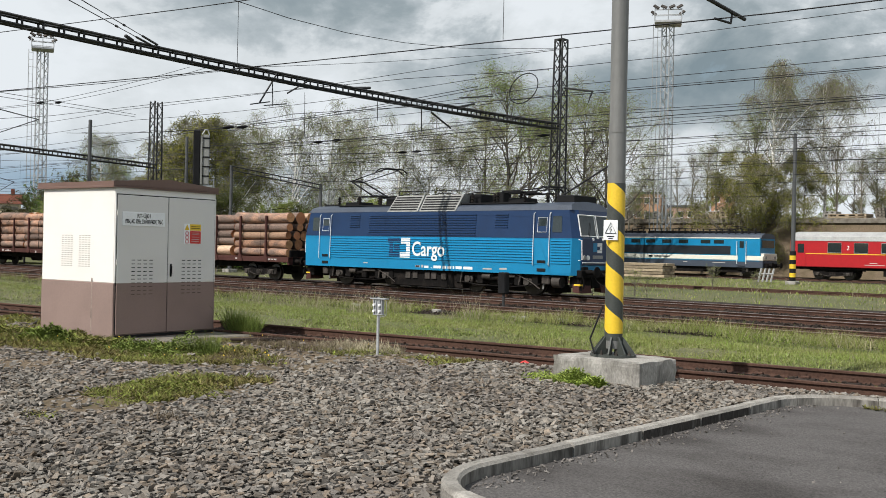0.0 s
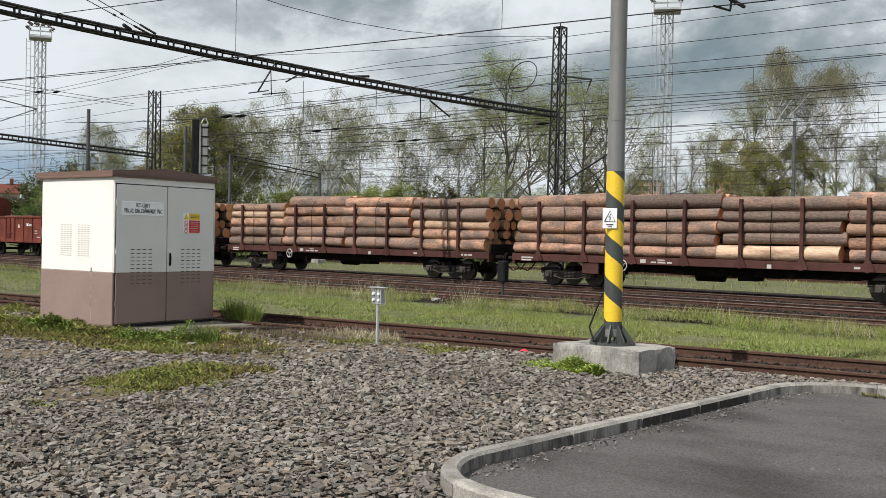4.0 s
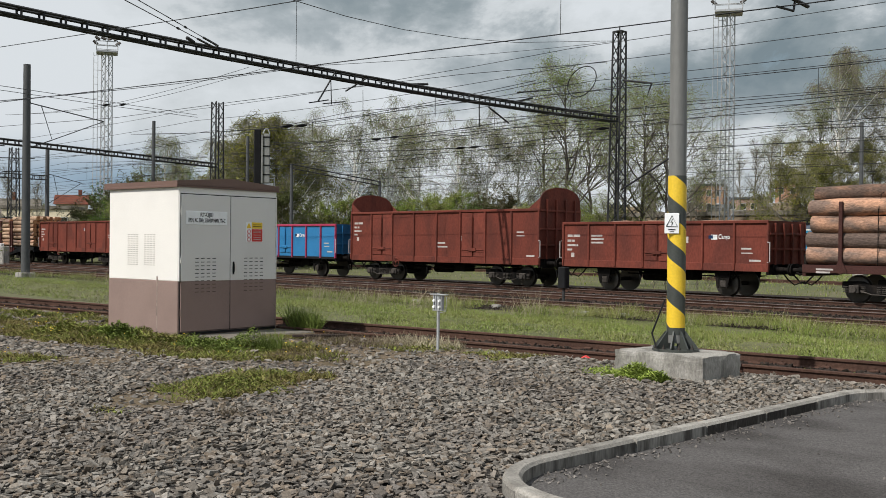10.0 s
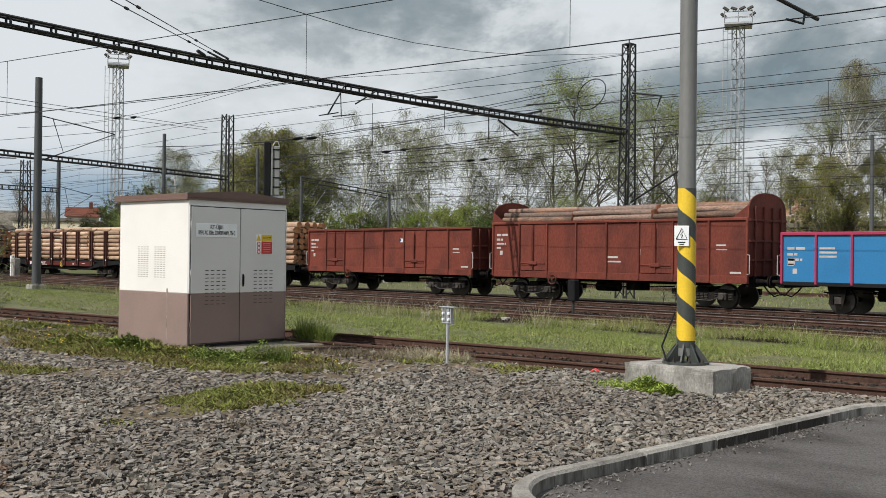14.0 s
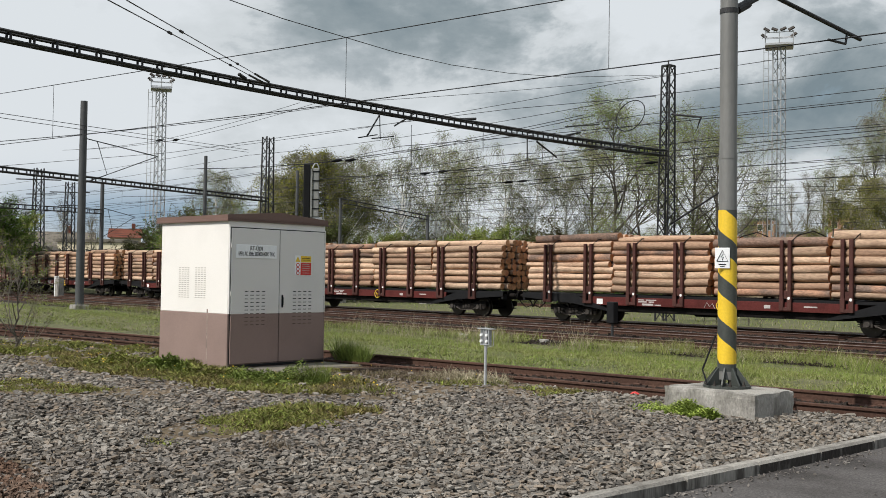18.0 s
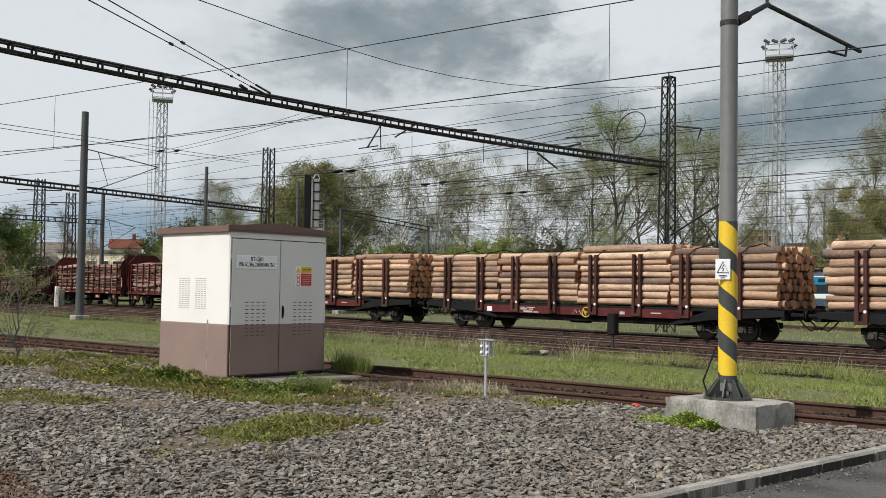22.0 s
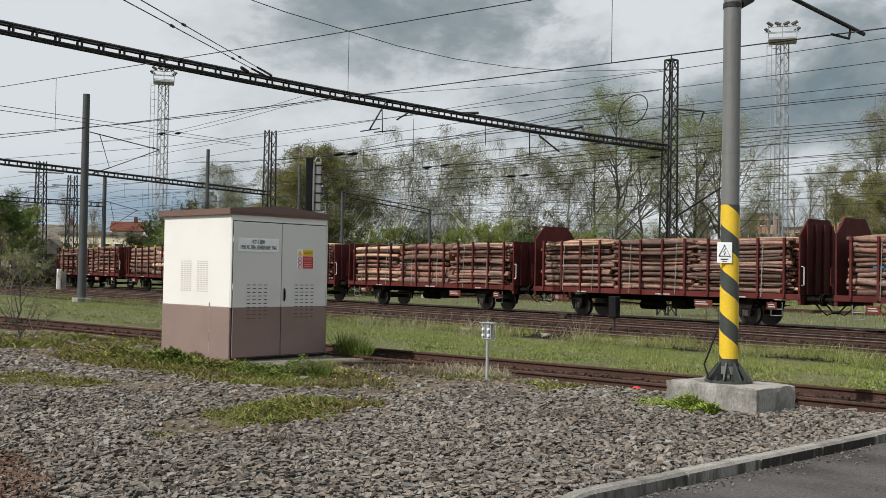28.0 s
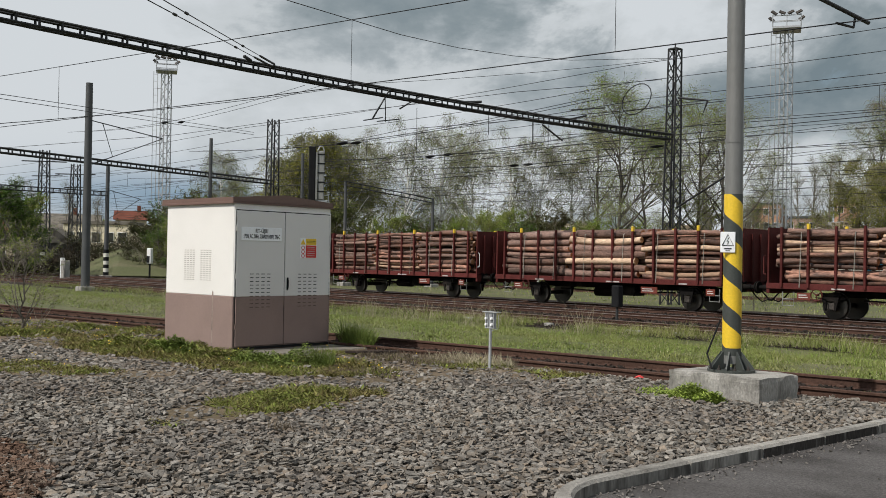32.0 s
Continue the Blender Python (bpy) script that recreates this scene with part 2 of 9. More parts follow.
M_SLEEP = mat("dark_sleeper", (0.05, 0.038, 0.032), 0.95, var=0.3, scale=3, fine=30, bump=0.5, rand=0.25)
M_POLE = mat("grey_mast_paint", (0.185, 0.185, 0.175), 0.5, 0.15, var=0.10, scale=1.5, fine=30, bump=0.04, stretch=(1, 1, 0.25))
M_POLED = mat("dark_mast_paint", (0.095, 0.098, 0.10), 0.6, 0.1, var=0.12, scale=1.5, fine=30, bump=0.04)
M_YEL = mat("yellow_paint", (0.78, 0.52, 0.03), 0.5, var=0.08, scale=4, fine=40, bump=0.02)
M_DKGR = mat("dark_green_paint", (0.052, 0.058, 0.052), 0.5, var=0.15, scale=4, fine=40, bump=0.02)
M_STEEL = mat("dark_lattice_steel", (0.055, 0.055, 0.056), 0.6, 0.3, var=0.25, scale=2, fine=20, bump=0.05)
M_GALV = mat("galvanised_steel", (0.42, 0.43, 0.44), 0.55, 0.3, var=0.15, scale=3, fine=25, bump=0.03)
M_WIRE = mat("dark_wire", (0.045, 0.045, 0.047), 0.6, 0.4, var=0.1, bump=0.0)
M_BLACK = mat("black_paint", (0.014, 0.014, 0.015), 0.62, var=0.2, bump=0.03)
M_UNDER = mat("grimy_running_gear", (0.008, 0.007, 0.0065), 0.85, 0.0, var=0.4, scale=2.5, fine=25, bump=0.3, col2=(0.024, 0.019, 0.016), mix=(0.5, 0.72))
M_WHEEL = mat("wheel_steel", (0.030, 0.025, 0.022), 0.65, 0.4, var=0.3, scale=3, fine=30, bump=0.1)
M_TREAD = mat("worn_tread", (0.085, 0.078, 0.072), 0.45, 0.7, var=0.1, bump=0.02)
M_SIGNW = mat("white_enamel", (0.90, 0.91, 0.91), 0.4, var=0.05, bump=0.01)
M_RED = mat("red_enamel", (0.62, 0.03, 0.025), 0.45, var=0.08, bump=0.01)
M_INK = mat("black_ink", (0.02, 0.02, 0.022), 0.6, var=0.1, bump=0.0)
M_DEEP = mat("loco_navy", (0.004, 0.026, 0.085), 0.42, var=0.14, scale=1.2, fine=25, bump=0.02)
M_SKYB = mat("loco_sky_blue", (0.004, 0.205, 0.405), 0.38, var=0.08, scale=1.2, fine=25, bump=0.02)
M_LROOF = mat("loco_roof_grey", (0.045, 0.058, 0.082), 0.55, var=0.2, scale=1.0, fine=20, bump=0.05)
M_LOUV = mat("light_grey_louvre", (0.30, 0.30, 0.285), 0.6, 0.2, var=0.2, scale=2, fine=30, bump=0.05)
M_GLASS = mat("dark_cab_glass", (0.02, 0.028, 0.03), 0.06, var=0.1, bump=0.0, spec=0.8)
M_WPAINT = mat("white_paint", (0.78, 0.78, 0.76), 0.5, var=0.06, bump=0.01)
M_LABEL = mat("faded_white_lettering", (0.47, 0.43, 0.41), 0.7, var=0.2, scale=6, fine=50, bump=0.0)
M_OXIDE = mat("oxide_red_wagon_paint", (0.160, 0.043, 0.030), 0.62, var=0.20, scale=1.1, fine=16, bump=0.06, col2=(0.105, 0.033, 0.025), stretch=(1, 1, 0.5), rand=0.12)
M_STAKE = mat("brown_stake_paint", (0.075, 0.033, 0.028), 0.65, var=0.22, scale=2, fine=20, bump=0.06, rand=0.2)
M_STAKER = mat("red_stake_paint", (0.105, 0.026, 0.023), 0.62, var=0.22, scale=2, fine=20, bump=0.06, rand=0.2)
M_BLUEW = mat("bright_blue_wagon_paint", (0.018, 0.165, 0.365), 0.5, var=0.10, scale=1.2, fine=18, bump=0.03)
M_MAG = mat("crimson_trim_paint", (0.33, 0.026, 0.075), 0.5, var=0.12, bump=0.02)
M_BARK = mat("pine_bark", (0.40, 0.225, 0.145), 0.9, var=0.40, scale=2.6, fine=22, bump=1.0, rand=0.34, col2=(0.155, 0.108, 0.086), stretch=(0.45, 1, 1), mix=(0.40, 0.60), rcol=(0.165, 0.122, 0.102))
M_BARKL = mat("peeled_pine", (0.52, 0.375, 0.262), 0.85, var=0.28, scale=3.6, fine=22, bump=0.7, rand=0.28, col2=(0.20, 0.125, 0.09), stretch=(0.3, 1, 1), mix=(0.44, 0.74), rcol=(0.36, 0.225, 0.15))
M_BARKD = mat("dark_rough_bark", (0.33, 0.175, 0.125), 0.92, var=0.42, scale=3.5, fine=24, bump=1.0, rand=0.5, col2=(0.10, 0.068, 0.058), stretch=(0.4, 1, 1), mix=(0.40, 0.62), rcol=(0.17, 0.115, 0.095))
M_CUT = mat("sawn_log_end", (0.60, 0.33, 0.16), 0.85, var=0.25, scale=5, fine=35, bump=0.2, rand=0.32, col2=(0.40, 0.20, 0.10), rcol=(0.50, 0.21, 0.10))
M_STRAP = mat("webbing_strap", (0.30, 0.28, 0.24), 0.8, var=0.1, bump=0.05, rand=0.3)
M_BARKT = mat("grey_tree_bark", (0.125, 0.110, 0.092), 0.95, var=0.3, scale=2, fine=15, bump=0.6, rand=0.2)
M_BIRCH = mat("birch_bark", (0.74, 0.72, 0.67), 0.85, var=0.2, scale=5, fine=14, bump=0.3, col2=(0.14, 0.12, 0.11), mix=(0.52, 0.66), stretch=(1, 1, 2.5))
M_LEAF = mat("spring_leaves", (0.195, 0.265, 0.048), 0.75, var=0.2, scale=0.3, fine=2, bump=0.0, island=0.4, rand=0.15, col2=(0.22, 0.23, 0.07))
M_LEAFG = mat("fresh_green_leaves", (0.085, 0.145, 0.028), 0.75, var=0.2, scale=0.3, fine=2, bump=0.0, island=0.4, rand=0.15)
M_LEAFO = mat("olive_bud_leaves", (0.205, 0.250, 0.052), 0.8, var=0.2, scale=0.3, fine=2, bump=0.0, island=0.4, rand=0.15)
M_TWIG = mat("bare_twigs", (0.20, 0.180, 0.140), 0.9, var=0.2, scale=1, fine=5, bump=0.0, rand=0.2)
M_HOUSE = mat("ochre_house_render", (0.50, 0.42, 0.30), 0.9, var=0.1, scale=0.5, fine=6, bump=0.05, rand=0.2)
M_CREAMH = mat("cream_house_render", (0.72, 0.64, 0.47), 0.9, var=0.1, scale=0.5, fine=6, bump=0.05)
M_SHED = mat("grey_shed_boards", (0.13, 0.125, 0.12), 0.9, var=0.2, scale=1.5, fine=8, bump=0.2)
M_TILE = mat("red_roof_tiles", (0.17, 0.062, 0.042), 0.85, var=0.2, scale=0.6, fine=5, bump=0.2, rand=0.15)
M_PANEL = mat("apartment_panel", (0.40, 0.27, 0.22), 0.9, var=0.12, scale=0.3, fine=3, bump=0.05)
M_ORANGE = mat("orange_render", (0.42, 0.24, 0.16), 0.9, var=0.1, scale=0.3, fine=3, bump=0.05)
M_PLANK = mat("stacked_timber", (0.36, 0.29, 0.20), 0.85, var=0.2, scale=2, fine=12, bump=0.3, rand=0.3)
M_CREAMW = mat("cream_car_paint", (0.74, 0.72, 0.62), 0.4, var=0.08, bump=0.01)
M_COACHR = mat("coach_red", (0.40, 0.012, 0.018), 0.35, var=0.08, bump=0.01)
M_COACHG = mat("coach_roof_grey", (0.37, 0.37, 0.36), 0.6, var=0.15, scale=1, fine=8, bump=0.05)
M_GEAR = mat("greasy_grey_castings", (0.080, 0.070, 0.062), 0.6, 0.3, var=0.35, scale=4, fine=25, bump=0.25)
M_DRYW = mat("withered_weeds", (0.17, 0.135, 0.095), 0.9, var=0.25, scale=1, fine=5, bump=0.0, island=0.35)
M_SCRUB = mat("dark_scrub_leaves", (0.085, 0.100, 0.032), 0.8, var=0.25, scale=0.4, fine=2, bump=0.0, island=0.4, rand=0.3, col2=(0.085, 0.070, 0.038))
M_BRAMBLE = mat("dark_bramble", (0.050, 0.040, 0.027), 0.9, var=0.3, scale=0.4, fine=2, bump=0.0, island=0.45, col2=(0.040, 0.046, 0.020))
M_WEEDL = mat("pale_weed_leaves", (0.27, 0.34, 0.075), 0.65, var=0.2, scale=1, fine=5, bump=0.0, island=0.35)
M_WEED = mat("lush_weed_leaves", (0.150, 0.195, 0.045), 0.7, var=0.2, scale=1, fine=5, bump=0.0, island=0.35)
M_MOSS = mat("yellow_green_weeds", (0.175, 0.210, 0.045), 0.8, var=0.25, scale=1.2, fine=5, bump=0.0, island=0.4, col2=(0.165, 0.145, 0.05), icol=(0.16, 0.12, 0.06))
M_CLOVER = mat("clover_leaves", (0.165, 0.215, 0.060), 0.8, var=0.25, scale=0.7, fine=4, bump=0.0, island=0.5, col2=(0.205, 0.220, 0.080), icol=(0.26, 0.25, 0.13))
M_SLAB = mat("dirty_slab", (0.19, 0.172, 0.145), 0.95, var=0.3, scale=2.0, fine=40, bump=0.4, col2=(0.12, 0.105, 0.085))
M_DARKP = mat("dark_gloss_panel", (0.020, 0.024, 0.030), 0.3, var=0.15, scale=1, fine=8, bump=0.02)
M_WILLOW = mat("olive_willow_leaves", (0.205, 0.200, 0.042), 0.8, var=0.25, scale=0.4, fine=2, bump=0.0, island=0.45, rand=0.15, col2=(0.115, 0.130, 0.034))

# ---- mesh building ----
class Shape:
    """Collects vertices and faces with a material slot each."""

    def __init__(self):
        self.v, self.f, self.m = [], [], []

    def add(self, verts, faces, slot=0):
        k = len(self.v)
        self.v.extend(verts)
        self.f.extend([tuple(i + k for i in q) for q in faces])
        self.m.extend([slot] * len(faces))
        return self

    def box(self, x0, x1, y0, y1, z0, z1, slot=0, b=0.0):
        """A box, its edges chamfered by b."""
        if b <= 0:
            vs = [(x, y, z) for x in (x0, x1) for y in (y0, y1) for z in (z0, z1)]
            return self.add(vs, [(0, 1, 3, 2), (4, 6, 7, 5), (0, 4, 5, 1), (2, 3, 7, 6), (0, 2, 6, 4), (1, 5, 7, 3)], slot)
        vs, idx = [], {}
        for i, x in enumerate((x0, x1)):
            for j, y in enumerate((y0, y1)):
                for k, z in enumerate((z0, z1)):
                    sx, sy, sz = (1 - 2 * i) * b, (1 - 2 * j) * b, (1 - 2 * k) * b
                    for a, p in enumerate(((x, y + sy, z + sz), (x + sx, y, z + sz), (x + sx, y + sy, z))):
                        idx[i, j, k, a] = len(vs)
                        vs.append(p)
        fs = []
        for s in (0, 1):
            for a, order in ((0, [(s, 0, 0), (s, 1, 0), (s, 1, 1), (s, 0, 1)]), (1, [(0, s, 0), (0, s, 1), (1, s, 1), (1, s, 0)]),
                             (2, [(0, 0, s), (1, 0, s), (1, 1, s), (0, 1, s)])):
                q = [idx[o + (a,)] for o in order]
                fs.append(tuple(q if s else q[::-1]))
        for p in (0, 1):
            for q in (0, 1):
                fs.append((idx[0, p, q, 1], idx[1, p, q, 1], idx[1, p, q, 2], idx[0, p, q, 2]))
                fs.append((idx[p, 0, q, 0], idx[p, 1, q, 0], idx[p, 1, q, 2], idx[p, 0, q, 2]))
                fs.append((idx[p, q, 0, 0], idx[p, q, 1, 0], idx[p, q, 1, 1], idx[p, q, 0, 1]))
        for i in (0, 1):
            for j in (0, 1):
                for k in (0, 1):
                    fs.append((idx[i, j, k, 0], idx[i, j, k, 1], idx[i, j, k, 2]))
        return self.add(vs, fs, slot)

    def tube(self, p, q, r, r2=None, n=8, slot=0, caps=True, capslot=None):
        """A straight tube from p to q, tapering from r to r2."""
        p, q = Vector(p), Vector(q)
        d = (q - p).normalized()
        a = d.cross(Vector((0, 0, 1)) if abs(d.z) < 0.9 else Vector((1, 0, 0))).normalized()
        b = d.cross(a)
        r2 = r if r2 is None else r2
        vs = []
        for c, rr in ((p, r), (q, r2)):
            for i in range(n):
                t = 2 * math.pi * i / n
                vs.append(tuple(c + a * (rr * math.cos(t)) + b * (rr * math.sin(t))))
        self.add(vs, [(i, (i + 1) % n, n + (i + 1) % n, n + i) for i in range(n)], slot)
        if caps:
            k = len(self.v) - 2 * n
            self.f += [tuple(k + i for i in range(n))[::-1], tuple(k + n + i for i in range(n))]
            self.m += [slot if capslot is None else capslot] * 2
        return self

    def line(self, pts, r, n=5, slot=0):
        """A bent rod or wire along points."""
        pts = [Vector(p) for p in pts]
        vs, fs = [], []
        for i, p in enumerate(pts):
            d = (pts[min(i + 1, len(pts) - 1)] - pts[max(i - 1, 0)]).normalized()
            a = d.cross(Vector((0, 0, 1)) if abs(d.z) < 0.9 else Vector((1, 0, 0))).normalized()
            b = d.cross(a)
            for j in range(n):
                t = 2 * math.pi * j / n
                vs.append(tuple(p + a * (r * math.cos(t)) + b * (r * math.sin(t))))
        for i in range(len(pts) - 1):
            for j in range(n):
                fs.append((i * n + j, i * n + (j + 1) % n, (i + 1) * n + (j + 1) % n, (i + 1) * n + j))
        fs += [tuple(range(n))[::-1], tuple((len(pts) - 1) * n + j for j in range(n))]
        return self.add(vs, fs, slot)

    def turned(self, p, q, profile, n=8):
        """A body turned about the line p to q; profile in (share of the length, radius)."""
        p, q = Vector(p), Vector(q)
        d = (q - p).normalized()
        a = d.cross(Vector((0, 0, 1)) if abs(d.z) < 0.9 else Vector((1, 0, 0))).normalized()
        b = d.cross(a)
        vs = [tuple(p.lerp(q, f) + a * (r * math.cos(2 * math.pi * i / n)) + b * (r * math.sin(2 * math.pi * i / n))) for f, r in profile for i in range(n)]
        fs = [(k * n + i, k * n + (i + 1) % n, (k + 1) * n + (i + 1) % n, (k + 1) * n + i) for k in range(len(profile) - 1) for i in range(n)]
        k = len(profile) - 1
        return self.add(vs, fs + [tuple(range(n))[::-1], tuple(k * n + i for i in range(n))])

    def prism(self, prof, a0, a1, axis="x", slot=0):
        """A closed profile drawn out along an axis. Profile in (y, z), (x, z) or (x, y)."""
        n = len(prof)
        put = {"x": lambda a, u, w: (a, u, w), "y": lambda a, u, w: (u, a, w), "z": lambda a, u, w: (u, w, a)}[axis]
        vs = [put(a, u, w) for a in (a0, a1) for u, w in prof]
        fs = [(i, (i + 1) % n, n + (i + 1) % n, n + i) for i in range(n)]
        return self.add(vs, fs + [tuple(range(n))[::-1], tuple(range(n, 2 * n))], slot)

    def disc(self, c, r, y, n=16, slot=0):
        vs = [(c[0] + r * math.cos(2 * math.pi * i / n), y, c[1] + r * math.sin(2 * math.pi * i / n)) for i in range(n)]
        return self.add(vs, [tuple(range(n))], slot)

    def mesh(self, name, mats, smooth=False):
        me = bpy.data.meshes.new(name)
        me.from_pydata(self.v, [], self.f)
        for m in (mats if isinstance(mats, (list, tuple)) else [mats]):
            me.materials.append(m)
        if len(set(self.m)) > 1:
            me.polygons.foreach_set("material_index", self.m)
        bm = bmesh.new()
        bm.from_mesh(me)
        bmesh.ops.recalc_face_normals(bm, faces=bm.faces)
        bm.to_mesh(me)
        bm.free()
        if smooth:
            me.shade_smooth()
            me.set_sharp_from_angle(angle=radians(40))
        return me


def part(name, shape, mats, parent=None, label="", at=None, smooth=False):
    """One mesh object from a Shape or a ready mesh, under a thing or a part."""
    me = shape.mesh(name, mats, smooth) if isinstance(shape, Shape) else shape
    ob = new(name, me)
    if parent is not None:
        ob.parent = parent
    if at is not None:
        ob.matrix_basis = at
    if label:
        ob["label"] = label
    return ob


def thing(name, at, label, category, group="", kind=""):
    """An Empty at the base of a thing."""
    ob = new(name)
    ob.empty_display_size = 0.2
    ob.matrix_basis = at
    return tagged(ob, label, category, group, kind)


def flat(name, data_v, data_f, mats, label, kind="structure", category=""):
    me = bpy.data.meshes.new(name)
    me.from_pydata(data_v, [], data_f)
    for m in (mats if isinstance(mats, (list, tuple)) else [mats]):
        me.materials.append(m)
    return tagged(new(name, me), label, category, kind=kind)


def lettering(text, size, at, material, parent, name="lettering", thick=0.004, width=None, bold=0.0):
    """Raised letters in the built-in font, turned into a mesh; width squeezes the line to that length."""
    cu = bpy.data.curves.new(name, "FONT")
    cu.body, cu.size, cu.extrude, cu.align_x, cu.align_y = text, size, thick, "CENTER", "CENTER"
    cu.offset = bold
    tmp = new(name, cu)
    dg = bpy.context.evaluated_depsgraph_get()
    dg.update()
    me = bpy.data.meshes.new_from_object(tmp.evaluated_get(dg))
    bpy.data.objects.remove(tmp)
    if width:
        xs = [v.co.x for v in me.vertices]
        k = width / max(max(xs) - min(xs), 1e-6)
        for v in me.vertices:
            v.co.x *= k
    me.materials.clear()
    me.materials.append(material)
    ob = new(name, me)
    ob.parent = parent
    ob.matrix_basis = at
    return ob


rng = np.random.default_rng(7)

# ---- ground: one sheet to the horizon, the yard's beds lying on it ----
TRACK_Z = -0.25                       # top of the main line rails
NEAR_SLOPE = 0.139                    # the siding runs at a small angle to the main line


def near_y(x, side=0.0):
    """The siding's middle line (side: metres across it)."""
    return 13.20 + NEAR_SLOPE * (x + 4.8) + side * 1.01


def ground_z(x, y):
    """Height of the ground sheet."""
    d = y - near_y(x)
    h = 0.0 - 0.10 * min(max(d - 0.2, 0), 1.0) - (0.05 if d > -1.0 else 0)
    k = min(max((y - 17.0) / 6.0, 0), 1)
    h -= 0.27 * k * k * (3 - 2 * k)
    if y > 60:
        h += 0.0
    return h - 0.06


def grid(x0, x1, nx, y0, y1, ny, fn):
    xs, ys = np.linspace(x0, x1, nx), np.linspace(y0, y1, ny)
    v = [(x, y, fn(x, y)) for y in ys for x in xs]
    f = [(j * nx + i, j * nx + i + 1, (j + 1) * nx + i + 1, (j + 1) * nx + i) for j in range(ny - 1) for i in range(nx - 1)]
    return v, f


def sheet(xs, ys, fn):
    v = [(x, y, fn(x, y)) for y in ys for x in xs]
    nx = len(xs)
    f = [(j * nx + i, j * nx + i + 1, (j + 1) * nx + i + 1, (j + 1) * nx + i) for j in range(len(ys) - 1) for i in range(nx - 1)]
    return v, f


gx = [-1500, -900, -500, -300, -200, *np.arange(-150, 61, 3.0), 100, 200, 400, 900, 1500]
gy = [-900, -400, -150, -60, -30, -15, -6, *np.arange(0, 40, 0.75), *np.arange(40, 110, 5.0), 130, 160, 220, 320, 500, 900, 1800]
flat("ground", *sheet(gx, gy, ground_z), M_GROUND, "grassy yard ground with short spring grass")

# bed of crushed stone in the foreground; its dark floor paints the shade between stones
gv, gf = [], []


def gravel_edge(x):
    """How far back the crushed stone reaches."""
    return near_y(x) - 0.95


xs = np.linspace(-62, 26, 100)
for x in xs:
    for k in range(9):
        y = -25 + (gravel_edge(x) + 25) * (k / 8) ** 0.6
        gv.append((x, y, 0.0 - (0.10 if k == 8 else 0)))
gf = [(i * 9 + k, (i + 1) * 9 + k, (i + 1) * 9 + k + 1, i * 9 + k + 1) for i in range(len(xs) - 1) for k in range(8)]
flat("gravel_area", gv, gf, M_GRAVEL, "crushed stone area beside the siding, its floor darkened as shade between the stones")

# paved bay behind a concrete kerb
KERB_X, BAY_Y0, BAY_Y1, KR = -4.66, 4.62, 11.25, 0.95


def bay_outline(inset, n=9):
    pts = []
    for cx, cy, a0 in ((KERB_X + KR, BAY_Y1 - KR, 180), (None, None, 0), (KERB_X + KR, BAY_Y0 + KR, 180)):
        if cx is None:
            continue
        if cy > 8:
            arc = [radians(180 - 90 * i / n) for i in range(n + 1)]
        else:
            arc = [radians(270 - 90 * i / n) for i in range(n + 1)]
        pts.append([(cx + (KR - inset) * math.cos(a), cy + (KR - inset) * math.sin(a)) for a in arc])
    lower, upper = pts[1], pts[0]
    return [(16.0, BAY_Y0 + inset), *lower, *upper, (16.0, BAY_Y1 - inset + 0.9)]


inner = bay_outline(0.10)
flat("paved_bay", [(x, y, 0.012) for x, y in inner], [tuple(range(len(inner)))[::-1]], M_ASPH, "worn dark grey asphalt bay with stains")
kerb = tagged(new("kerb"), "weathered concrete kerb round the asphalt bay", "kerb", kind="structure")


def refined(n=18):
    """Outer and inner edge of the kerb, cut alike into short steps."""
    outer, within = bay_outline(0.0, n), bay_outline(0.13, n)
    oo, ii = [], []
    for k in range(len(outer) - 1):
        m = max(1, int(math.dist(outer[k], outer[k + 1]) / 0.2))
        for j in range(m):
            f = j / m
            oo.append(Vector((outer[k][0] + (outer[k + 1][0] - outer[k][0]) * f, outer[k][1] + (outer[k + 1][1] - outer[k][1]) * f, 0)))
            ii.append(Vector((within[k][0] + (within[k + 1][0] - within[k][0]) * f, within[k][1] + (within[k + 1][1] - within[k][1]) * f, 0)))
    return oo, ii


